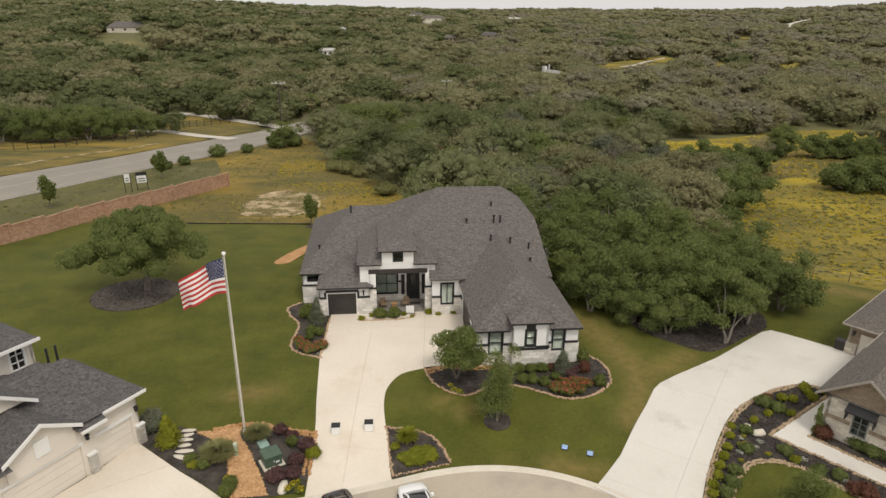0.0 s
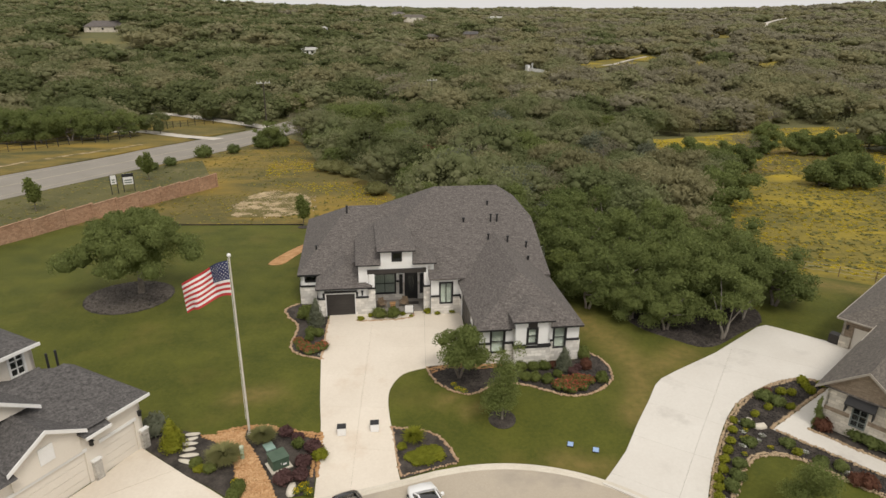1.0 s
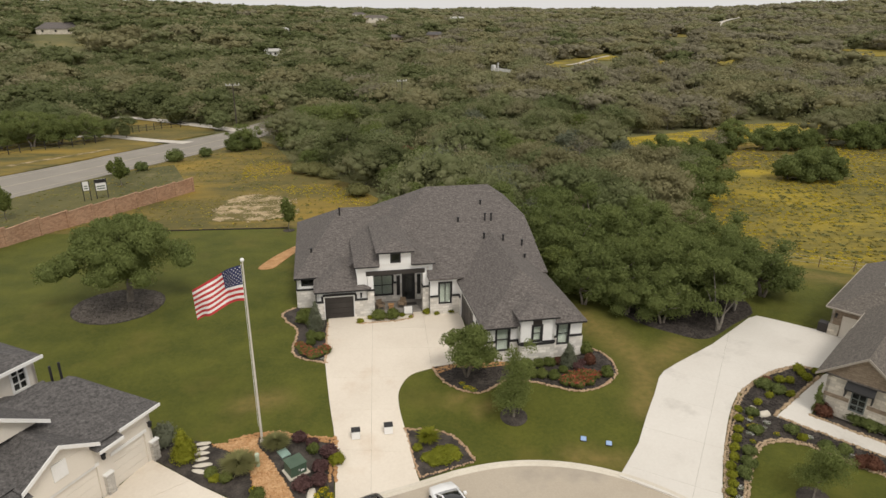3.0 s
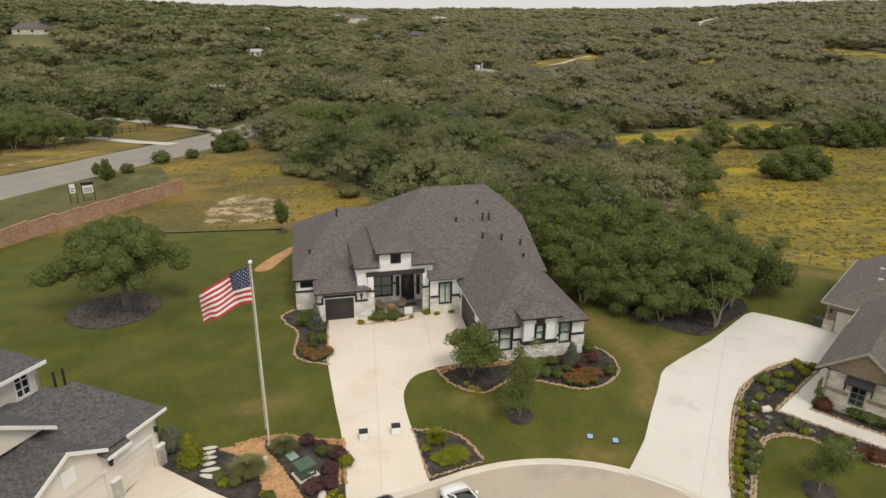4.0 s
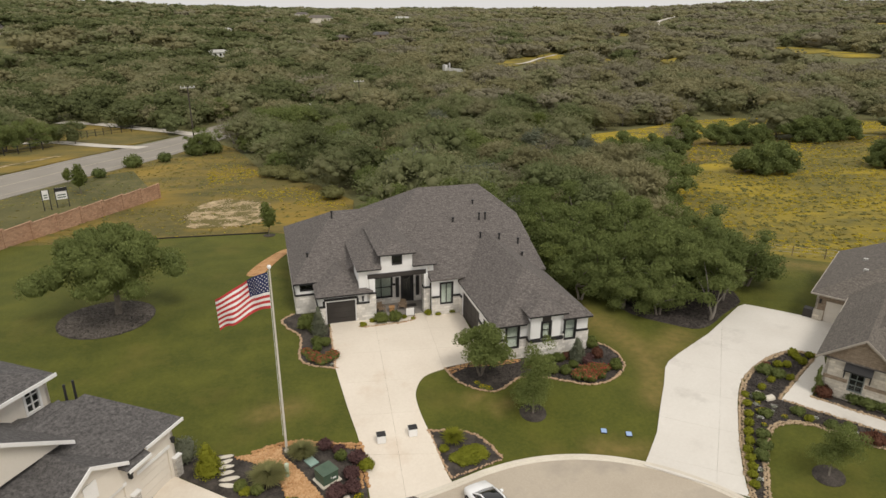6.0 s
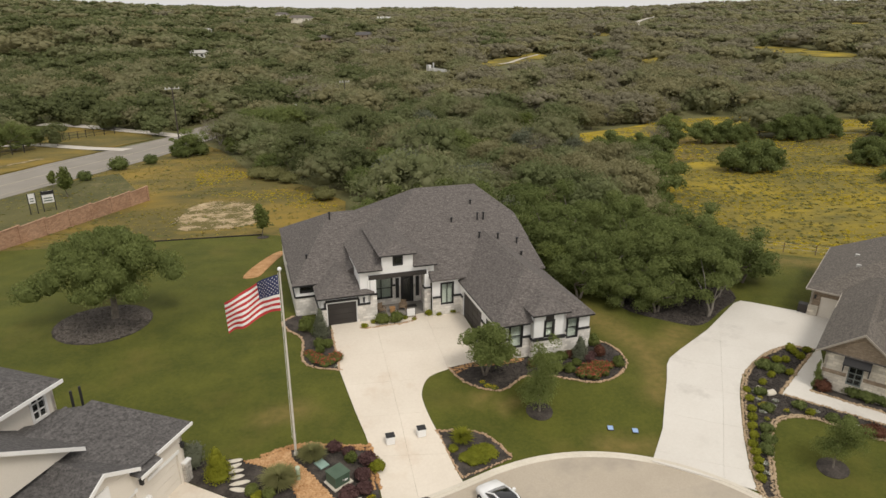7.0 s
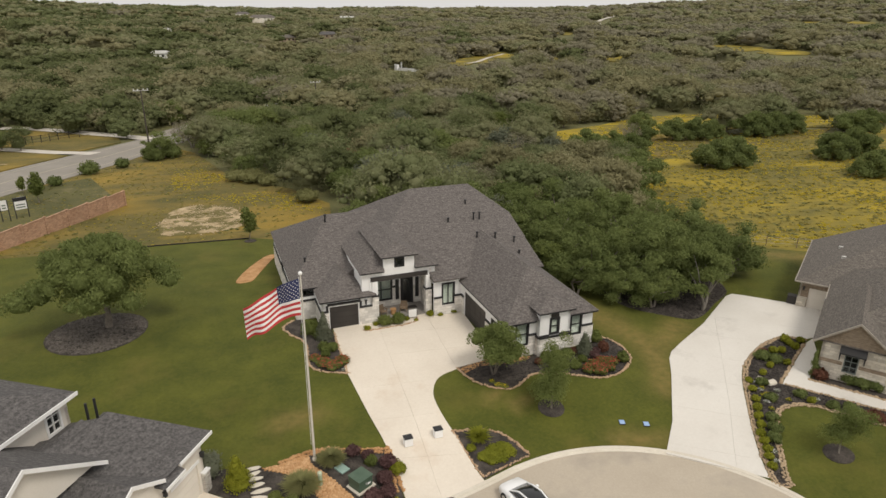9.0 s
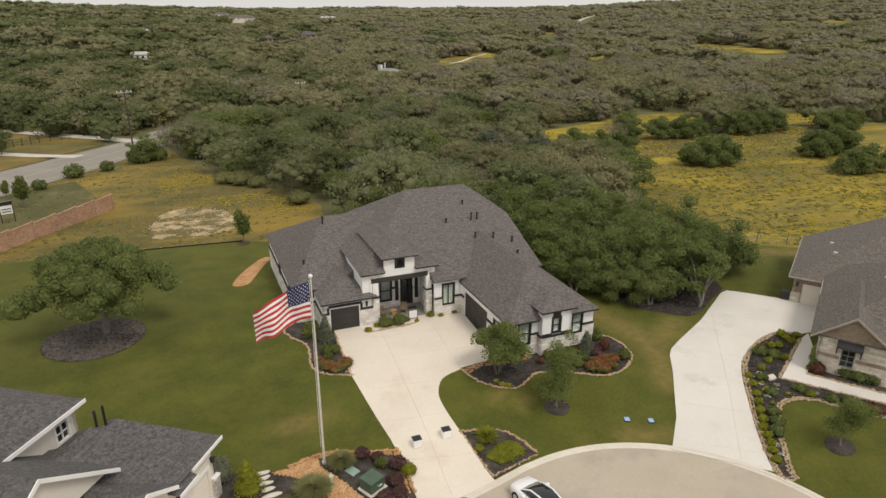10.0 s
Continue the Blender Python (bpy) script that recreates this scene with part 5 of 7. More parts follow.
e1 = smooth([(-1.68, 46.35), (-1.18, 44.72), (-0.13, 43.2), (1.5, 42.45), (2.8, 43.1), (3.9, 43.9), (5.9, 43.6), (7.5, 42.8), (9.1, 42.05), (10.8, 42.25), (12.6, 43.6), (13.3, 45.3), (13.0, 47.3), (11.9, 48.7)], 5)
bed(e1 + [(11.2, 49.4), (11.0, 47.3), (2.5, 46.5), (2.2, 47.25)], "dark mulch bed round the front wing")
edging(e1, ROCK, 1)
bed([(-1.7, 46.4), (-1.3, 45.4), (0.2, 46.2), (2.5, 46.0), (4.6, 46.2), (4.9, 46.6), (2.2, 47.2)], "strip of orange bark along the wing", BARK, 0.10, "bark_bed")
e2 = smooth([(-10.25, 47.85), (-12.4, 48.7), (-13.35, 50.0), (-13.3, 52.4), (-13.5, 54.1), (-14.7, 55.9), (-15.1, 57.4), (-14.0, 58.6)], 5)
bed(e2 + [(-13.6, 58.8), (-11.7, 56.4), (-10.9, 56.2)], "dark mulch bed beside the single garage")
edging(e2, ROCK, 2)
edging([(-10.45, 48.0), (-10.75, 55.2)], ROCK, 12)
e3 = smooth([(-8.1, 54.75), (-7.3, 54.7), (-5.0, 54.9), (-3.0, 55.35), (-2.75, 56.2)], 4)
bed(e3 + [(-6.7, 56.3), (-8.1, 55.9)], "small mulch bed before the porch")
edging(e3, ROCK, 3, 0.14, 0.2)
bed([(-1.8, 55.95), (1.6, 56.2), (1.7, 56.7), (-1.9, 56.4)], "narrow mulch strip under a window")
e4 = smooth([(-4.25, 38.8), (-2.7, 38.65), (-1.2, 38.2), (-0.25, 37.0), (0.25, 35.55)], 5)
bed(e4 + [(-0.9, 35.1), (-2.2, 34.6), (-3.5, 34.1), (-3.6, 35.1), (-3.9, 36.6)], "mulch island between driveway and kerb")
edging(e4, ROCK, 4)
edging([(-4.2, 38.6), (-3.5, 34.3), (-2.2, 34.72), (-0.9, 35.2), (0.2, 35.55)], ROCK, 5, 0.10, 0.17)
# beds of the neighbour with the bark path
e5 = smooth([(-20.6, 38.2), (-18.9, 38.5), (-17.1, 37.95), (-16.05, 38.0), (-14.3, 38.6), (-12.8, 38.65), (-11.7, 38.2), (-10.2, 37.85), (-8.95, 37.75)], 4)
bed(e5 + [(-9.0, 36.0), (-8.9, 33.8), (-8.85, 32.75), (-13.0, 31.45), (-16.9, 33.9), (-20.5, 36.6), (-20.8, 37.2)], "dark mulch bed between two driveways")
p_out = smooth([(-17.2, 37.85), (-15.3, 36.6), (-14.25, 35.2), (-13.75, 33.6), (-13.1, 31.7)], 4)
p_in = smooth([(-11.0, 32.2), (-11.75, 33.6), (-13.05, 35.8), (-14.2, 37.6), (-14.35, 38.45), (-16.0, 37.9)], 4)
bed(p_out + p_in, "path of orange wood bark", BARK, 0.115, "bark_path")
edging(e5[12:], BARK, 6, 0.16, 0.2, 2, "edge of orange stones along the lawn")
edging([(-9.1, 37.6), (-9.1, 36.0), (-9.0, 33.9)], BARK, 7, 0.16, 0.22, 2, "edge of orange stones along the driveway")
edging(p_out, BARK, 14, 0.10, 0.25, 1, "loose orange bark along a path")
# big bed of the house across the second driveway
e6 = smooth([(29.9, 42.9), (28.4, 43.85), (25.6, 43.15), (22.1, 40.95), (20.0, 38.6), (17.6, 35.1), (15.85, 32.0), (14.6, 29.3), (14.55, 28.6), (15.3, 28.5)], 5)
e7 = smooth([(15.3, 28.5), (15.7, 29.5), (17.9, 32.85), (19.45, 34.5), (21.3, 34.9), (22.8, 34.3), (23.9, 32.9), (25.7, 31.1), (28, 28.5)], 5)
bed(e6 + e7 + [(29.5, 30.0), (25.4, 34.5), (22.45, 37.6), (29.5, 42.6)], "dark mulch bed with rock edges beside the driveway")
edging(e6, TANROCK, 8, 0.12, 0.17, 2)
edging(e7, TANROCK, 9, 0.12, 0.17, 2)
edging([(22.5, 37.7), (29.4, 42.55)], TANROCK, 10, 0.16, 0.22)
edging([(22.7, 37.3), (25.4, 34.4), (29.4, 30.1)], TANROCK, 13, 0.15, 0.24)
bed([(25.2, 37.4), (26.7, 38.6), (32, 32.4), (31.1, 30.8), (26.8, 35.6)], "dark mulch bed under the stone gable")
edging([(25.1, 37.45), (26.8, 35.5), (31, 30.7)], TANROCK, 11, 0.16, 0.22)
bed(smooth([(17.5, 54.3), (20.9, 50.2), (23.3, 49.2), (27.0, 51.6), (30.2, 53.9), (30.6, 57.5), (26, 61), (19, 61)], 4, True), "dark leaf mulch under live oaks", MULCH, 0.07)
bed([(OAK_RING[0] + 4.25 * math.cos(a * 0.2618), OAK_RING[1] + 4.25 * math.sin(a * 0.2618)) for a in range(24)], "round bed of dark mulch under an oak", MULCH, 0.07)
bed([(3.7 + 1.0 * math.cos(a * 0.3927), 39.7 + 1.0 * math.sin(a * 0.3927)) for a in range(16)], "small round mulch ring")
bed([(20.1 + 0.95 * math.cos(a * 0.3927), 29.7 + 0.95 * math.sin(a * 0.3927)) for a in range(16)], "small round mulch ring with dark edge")
bed([(-18.4 + 0.8 * math.cos(a * 0.3927), 86.9 + 0.8 * math.sin(a * 0.3927)) for a in range(16)], "small round mulch ring at a young tree", MULCH, 0.10)
bed(smooth([(-19.7, 70.3), (-19.0, 73.5), (-17.7, 76.8), (-16.3, 79.4), (-15.3, 79.2), (-16.3, 76.0), (-17.3, 72.6), (-18.1, 70.3)], 3, True), "curved strip of orange stone beside the house", BARK, 0.10, "stone_path")

# plants
boxwood = shrub("boxwood", "clipped round green boxwood in a mulch bed", 51, 0.55, 0.75, 480, 0.13, FRESH, group="boxwoods")
plant(boxwood, [(6, 45.8, 1), (7, 45.8, 1), (7.9, 45.9, 1), (6.1, 44.3, 0.95), (6.9, 44.2, 0.95), (7.8, 43.9, 0.95), (8.8, 44.7, 0.8)] + [(-6, 55.4, 1.3, 1.35), (-4.7, 55.5, 1.3, 1.35)], 1)
lowp = shrub("low_shrub", "small light green shrub by the wall", 52, 0.45, 0.5, 260, 0.13, LIME, group="low shrubs")
plant(lowp, [(-7.7, 54.9, 0.8), (-6.8, 55.6, 0.7), (-3.8, 55.9, 0.7), (-1.4, 56.3, 1), (-0.5, 56, 0.7), (0.9, 56.3, 0.9), (-3, 55.5, 0.5)], 2)
rose = shrub("rose_bush", "rose bush with coral-red flowers", 53, 0.65, 0.6, 420, 0.14, FRESH, flower=RED, group="rose bushes")
plant(rose, [(8.6, 43.1, 1), (9.3, 42.7, 1.1), (10.3, 43, 1), (11, 43.8, 0.9), (9.4, 43.8, 0.9), (10.2, 44, 0.9)] + [(-12.2, 49.7, 1.2, 0.8), (-10.7, 49.7, 1.2, 0.8), (-11.4, 49, 1.1, 0.7), (-12.8, 50.7, 0.8, 0.7)], 3)
rust = shrub("red_shrub", "loose shrub with rusty red leaves", 54, 0.45, 0.6, 320, 0.14, RUST, group="red shrubs")
plant(rust, [(11.3, 45.8, 1.1, 1.5), (8.7, 46.1, 0.9), (5.1, 45.3, 0.8)] + [(26, 37.4, 1.4), (24.2, 41.7, 1), (25.4, 31.7, 1.4), (24.9, 32, 1.2)], 4)
burg = shrub("burgundy_shrub", "rounded shrub with dark burgundy leaves", 55, 0.5, 0.55, 360, 0.14, PURPLE, group="burgundy shrubs")
plant(burg, [(10.1, 45.1, 1), (10.7, 45.8, 0.8), (-11.4, 37.8, 1.1), (-10.5, 37.2, 1), (-9.3, 36.3, 1.3), (-9.8, 35, 1.2), (-9.8, 33.9, 1.2), (-10.8, 33.5, 1.3)], 5)
rnd = shrub("green_shrub", "full rounded green garden shrub", 56, 0.5, 0.75, 420, 0.14, FRESH, group="green shrubs")
plant(rnd, [(12.1, 43.9, 1.1, 1.2), (11.5, 47.6, 1.2, 1.4)]+[(-12.9, 55.4, 1.7), (-12.1, 54.4, 1.2), (-11.9, 52, 1.1), (-11.2, 51.9, 1), (-11.9, 51, 0.9), (-12.6, 56.3, 1.2)]+[(-10.4, 36.6, 0.9), (-16.5, 34.7, 0.9), (-15.5, 34.2, 0.9), (-13.3, 32.6, 1), (-13.4, 32, 1)], 6)


def conifer(name, label, seed, r, h, cards, size, leaf):
    rg = np.random.default_rng(seed)
    rows = [(rg.normal() * 0.06, rg.normal() * 0.06, h * (0.12 + 0.13 * k), r * (1.0 - 0.115 * k), h * 0.16) for k in range(7)]
    v, f = crown(rg, rows, int(cards * 2.0), size * 0.62, core=0.9, down=-0.7)
    return tagged(joined(name, v, f, leaf, kind=""), label, "shrub")


cone = conifer("conifer_shrub", "grey-green cone-shaped conifer by the wall", 57, 0.75, 2.0, 900, 0.15, DULL)
plant(cone, [(9.5, 45.8, 1), (-11.7, 54, 1.05, 1.3)], 7)
blue = shrub("grey_shrub", "round grey-green shrub at the garage corner", 58, 0.7, 1.1, 520, 0.14, DULL)
plant(blue, [(-20.4, 38.2, 1.3)], 8)
lime = conifer("yellow_conifer", "yellow-green upright conifer in mulch", 59, 0.85, 2.1, 1000, 0.15, LIME)
plant(lime, [(-18.6, 36.7, 1)], 9)
yel = shrub("yellow_flower_clump", "low clump of yellow flowers", 61, 0.4, 0.35, 160, 0.12, FRESH, flower=YELLOW, category="flowers", group="yellow flowers")
plant(yel, [(0.7, 43.1, 0.9, 0.5), (1.1, 42.8, 0.9, 0.5), (0.4, 43.7, 0.7, 0.5)]+[(-9.6, 33, 0.9), (-9.1, 32.7, 0.9), (-9.9, 32.7, 0.8), (-9.4, 33.3, 0.7), (-13.7, 33.2, 0.7)] + [(19.9, 36.5, 0.7, 0.5), (19.2, 34.9, 0.6, 0.5), (20.5, 37.4, 0.6, 0.5), (20.3, 36.6, 0.6, 0.5), (21.3, 35.5, 0.6, 0.5)], 10)
ll = shrub("groundcover", "spreading patch of yellow-green groundcover plants", 62, 0.55, 0.6, 340, 0.14, LIME, group="groundcover")
plant(ll, [(-2.7, 36, 1.2, 0.5), (-2, 36.3, 1.4, 0.6), (-1.3, 36.6, 1.2, 0.5), (-1.8, 35.8, 1.2, 0.5), (-1.1, 36.1, 1.1, 0.5), (-2.4, 35.6, 1, 0.5), (-8.8, 35.7, 1.1), (-16.2, 34.3, 0.7), (-3.5, 36.9, 0.7, 0.5)], 11)
lb = shrub("lime_ball", "small round lime-green shrub in dark mulch", 63, 0.36, 0.5, 260, 0.12, LIME, group="lime-green shrubs")
plant(lb, [(20.1, 38.4, 0.9), (19.5, 37.3, 1), (18.8, 36.1, 1), (18.2, 35.2, 1), (17.6, 34.4, 1), (17.2, 33.6, 1), (16.6, 32.9, 1), (16.3, 32.2, 1), (16, 31.5, 1), (15.6, 30.9, 1), (15.2, 30.1, 1), (25.4, 41.8, 1.2), (26.2, 41.7, 1), (27.8, 42.6, 1.1), (27.8, 41.9, 1.1), (25.1, 39.9, 1), (23.4, 39.9, 0.9), (22.7, 34.8, 1), (22, 39.1, 0.9), (29.1, 42.7, 1.1), (27.9, 43.2, 1.3)], 12)
dk = shrub("dark_shrub", "dark green leafy shrub in mulch", 64, 0.5, 0.6, 320, 0.15, OAK, group="dark shrubs")
plant(dk, [(23.7, 41.2, 1.3), (20.9, 37.9, 1), (27.4, 37.6, 1.5), (27.8, 36.4, 1.5), (28.2, 35.6, 1.5), (28.9, 35, 1.5), (24.4, 40.5, 1.2), (20, 35.9, 1), (18.4, 33.9, 1), (17.8, 32.9, 1.1), (17.1, 32.1, 1.1), (22.5, 35.7, 1), (23.7, 33.8, 1), (24.7, 33.3, 1)], 13)
wf = shrub("white_flower_clump", "small clump of white flowers", 65, 0.35, 0.3, 120, 0.11, DULL, flower=FLAGWHITE, category="flowers", group="white flowers")
plant(wf, [(20.3, 37.3, 0.7, 0.4), (20.9, 36.3, 0.6, 0.4), (17.2, 31.8, 0.6, 0.4), (16.4, 31.3, 0.8, 0.5), (15.9, 30.6, 0.8, 0.5), (19.5, 35.8, 0.8, 0.5), (21.4, 36.8, 0.8, 0.5), (23.4, 35.0, 0.8, 0.5), (24.9, 33.0, 0.7, 0.5), (20.6, 38.2, 0.8, 0.5), (-10.7, 48.5, 0.6, 0.4)], 14)


def blades(name, label, seed, n, length, leaf, width=0.03, upright=0.5):
    """A fountain of arching blades."""
    rg = np.random.default_rng(seed)
    vs, fs = [], []
    for i in range(n):
        a, e = rg.random() * 6.28, upright + 0.9 * rg.random()
        ln = length * (0.6 + 0.5 * rg.random())
        d, side = np.array([math.cos(a), math.sin(a), 0]), np.array([-math.sin(a), math.cos(a), 0]) * width
        p0 = d * 0.12 * rg.random()
        p1 = p0 + d * ln * 0.45 * math.cos(e) + np.array([0, 0, ln * 0.55 * math.sin(e)])
        p2 = p0 + d * ln * 0.95 * math.cos(e) + np.array([0, 0, ln * 0.62 * math.sin(e)])
        b = len(vs)
        vs += [p0 - side, p0 + side, p1 + side, p1 - side, p2]
        fs += [(b, b + 1, b + 2), (b, b + 2, b + 3), (b + 3, b + 2, b + 4)]
    return tagged(joined(name, np.array(vs), np.array(fs), leaf, kind=""), label, "ornamental grass")


gr = blades("fountain_grass", "big tuft of arching grey-green grass", 71, 1600, 1.35, OLIVE)
plant(gr, [(-14.9, 35.2, 1.25), (-12.9, 37.3, 1)], 15)
sago = blades("sago_palm", "spiky bright green sago palm", 72, 420, 1.3, LIME, 0.05)
plant(sago, [(-2.7, 37.7)], 16)


# ---- things in the gardens ----
def stone_at(name, x, y, sx, sy, sz, material, label, seed, category, group=""):
    v, f = ball(np.random.default_rng(seed), 2, 0.12)
    v[:, 2] = np.clip(v[:, 2], -0.6, 0.6)
    ob = tagged(joined(name, v * np.array([sx, sy, sz]), f, material, kind=""), label, category, group)
    ob.location = (x, y, land(x, y) + 0.10)
    ob.rotation_euler = (0, 0, seed * 0.7)
    return ob


for i, (x, y) in enumerate([(-17.8, 38), (-17.7, 37.5), (-17.7, 37), (-17.5, 36.4), (-17.3, 35.8), (-17.3, 35.2)]):
    o = stone_at("stepping_stone", x, y, (0.55, 0.42, 0.6, 0.48, 0.68, 0.6)[i], 0.2, 0.06, KERB, "pale flat stepping stone in mulch", 80 + i, "stepping stone", "stepping stones")
    o.rotation_euler = (0, 0, (0.1, 0.3, 0.05, 0.2, 0.1, -0.35)[i])
for i, (x, y) in enumerate([(21.7, 37.8), (21.1, 38.3)]+[(-10.2, 32.9)]):
    stone_at("boulder", x, y, 0.6, 0.32, 0.35, KERB, "pale limestone boulder in a bed", 90 + i, "boulder", "boulders")


def utility_box(x, y):
    z = land(x, y) + 0.08
    m = Matrix.Translation((x, y, z)) @ Matrix.Rotation(radians(33), 4, "Z") @ Matrix.Diagonal((0.82, 0.82, 0.86, 1))
    ob = thing("transformer_box", (x, y, z), "green metal transformer box on a concrete pad", "utility box")
    part("pad", boxes((-0.85, 0.85, -0.80, 0.80, 0, 0.09), m=m), KERB, ob, "concrete pad")
    part("cabinet", bevelled(boxes((-0.66, 0.66, -0.62, 0.62, 0.092, 0.95), m=m), 0.03), GREENBOX, ob)
    part("lid", bevelled(boxes((-0.70, 0.70, -0.70, 0.66, 0.953, 1.02), m=m), 0.02), GREENBOX, ob, "slightly domed green lid")
    part("notice", boxes((0.15, 0.45, -0.628, -0.622, 0.35, 0.50), m=m), WHITE, ob, "small white notice")
    part("hasp", boxes((-0.03, 0.05, -0.66, -0.622, 0.45, 0.62), m=m), METAL, ob)


utility_box(-11.35, 34.85)
x, y = -12.3, 36.5
tagged(part("cover_plate", bevelled(boxes((-0.32, 0.32, -0.42, 0.42, 0, 0.10), m=Matrix.Translation((x, y, land(x, y) + 0.09)) @ Matrix.Rotation(radians(33), 4, "Z")), 0.02), surface("teal_plate", (0.20, 0.30, 0.26), (0.28, 0.38, 0.33), 1.5, 8.0)), "pale teal flat cover plate in mulch", "cover")
x, y = -13.75, 35.35
ped = thing("service_pedestal", (x, y, land(x, y)), "pale green round service pedestal", "pedestal")
part("post", tube(bmesh.new(), [(x, y, land(x, y)), (x, y, land(x, y) + 0.95)], [0.13, 0.13], 12), surface("pale_green_plastic", (0.30, 0.36, 0.24), (0.38, 0.43, 0.30), 1.5, 8.0), ped)
part("cap", tube(bmesh.new(), [(x, y, land(x, y) + 0.953), (x, y, land(x, y) + 1.08), (x, y, land(x, y) + 1.14)], [0.15, 0.14, 0.05], 12), surface("pale_cap_plastic", (0.40, 0.45, 0.33), (0.48, 0.52, 0.40), 1.5, 8.0), ped)
for x, y in ((8.1, 37.0), (9.7, 36.35)):
    z = land(x, y) + 0.04
    m = Matrix.Translation((x, y, z)) @ Matrix.Rotation(radians(-18), 4, "Z") @ Matrix.Diagonal((0.72, 0.72, 0.5, 1))
    ub = thing("meter_box", (x, y, z), "low meter box with a pale blue lid in the lawn", "meter box", "meter boxes")
    part("rim", bevelled(boxes((-0.30, 0.30, -0.36, 0.36, 0, 0.14), m=m), 0.02), BROWN, ub)
    part("lid", bevelled(boxes((-0.27, 0.27, -0.33, 0.33, 0.142, 0.19), m=m), 0.02), BLUELID, ub, "pale blue lid")
for x, y in ((-7.65, 37.98), (-5.42, 38.48)):
    z = land(x, y) + 0.10
    m = Matrix.Translation((x, y, z)) @ Matrix.Rotation(radians(4), 4, "Z")
    pb = thing("low_pillar", (x, y, z), "low white block with a dark top on the driveway", "pillar", "low pillars")
    part("block", bevelled(boxes((-0.29, 0.29, -0.25, 0.25, 0, 0.60), m=m), 0.02), STUCCO, pb)
    part("top", bevelled(boxes((-0.31, 0.31, -0.27, 0.27, 0.603, 0.65), m=m), 0.01), BLACK, pb, "dark flat top")

# flagpole and flag
px, py, pz = -13.9, 37.85, land(-13.9, 37.8)
pole = thing("flagpole", (px, py, pz), "tall weathered metal flagpole with a ball top", "flagpole")
part("shaft", tube(bmesh.new(), [(px, py, pz), (px, py, 5.0), (px, py, 13.0)], [0.085, 0.07, 0.045], 12), POLEPAINT, pole)
part("collar", tube(bmesh.new(), [(px, py, pz), (px, py, pz + 0.25), (px, py, pz + 0.32)], [0.15, 0.15, 0.09], 12), POLEPAINT, pole)
bm = bmesh.new()
bmesh.ops.create_icosphere(bm, subdivisions=2, radius=0.13, matrix=Matrix.Translation((px, py, 13.12)))
part("finial", bm, WHITE, pole, "pale ball")
part("halyard", tube(bmesh.new(), [(px - 0.14, py, 1.2), (px - 0.12, py, 6.5), (px - 0.10, py, 12.9)], [0.012, 0.012, 0.012], 5), WHITE, pole, "thin rope")
FLY = Vector((-0.93, 0.22, 0)).normalized()
SIDE = Vector((-FLY.y, FLY.x, 0))


def cloth(s, t):
    """A point of the flag, s along the fly and t down the hoist, sagging and rippled by the wind."""
    k = min(1.0, s / 1.2)
    return Vector((px, py, 12.78)) + FLY * (0.10 + s * 0.86) + SIDE * (0.20 * k * math.sin(2.3 * s + 0.9 * t) + 0.10 * k * math.sin(4.1 * s - 1.3 * t)) - Vector((0, 0, t * (1 - 0.02 * s) + 0.30 * s + 0.05 * s * s - 0.08 * math.sin(2.0 * s)))


def ribbon(s0, s1, t0, t1, n, rows=1):
    bm = bmesh.new()
    g = [[bm.verts.new(cloth(s0 + (s1 - s0) * i / n, t0 + (t1 - t0) * j / rows)) for i in range(n + 1)] for j in range(rows + 1)]
    for j in range(rows):
        for i in range(n):
            f = bm.faces.new((g[j][i], g[j][i + 1], g[j + 1][i + 1], g[j + 1][i]))
            f.smooth = True
    return bm


flag = thing("flag", (px, py, 12.78), "red and white striped flag with a blue starred canton", "flag")
FL, FH = 3.95, 2.35
for i in range(13):
    part("stripe", ribbon(FL * 0.4 if i < 7 else 0.0, FL, FH * i / 13, FH * (i + 1) / 13, 26), FLAGRED if i % 2 == 0 else FLAGWHITE, flag, "red stripe" if i % 2 == 0 else "white stripe")
canton = part("canton", ribbon(0, FL * 0.4, 0, FH * 7 / 13, 12, 6), FLAGBLUE, flag, "blue canton")
bm = bmesh.new()
for j in range(9):
    for i in range(6 if j % 2 == 0 else 5):
        s0, t0 = FL * 0.4 * (2 * i + (1 if j % 2 == 0 else 2)) / 12, FH * 7 / 13 * (j + 1) / 10
        c = cloth(s0, t0)
        for off in (0.012, -0.012):
            ring_v = [bm.verts.new(cloth(s0 + 0.05 * r * math.cos(a), t0 + 0.05 * r * math.sin(a)) + SIDE * off) for a, r in ((math.pi / 5 * q + 0.3, 1.0 if q % 2 == 0 else 0.45) for q in range(10))]
            bm.faces.new(ring_v)
tagged(part("stars", bm, FLAGWHITE, canton, "white stars"), kind="stuff")


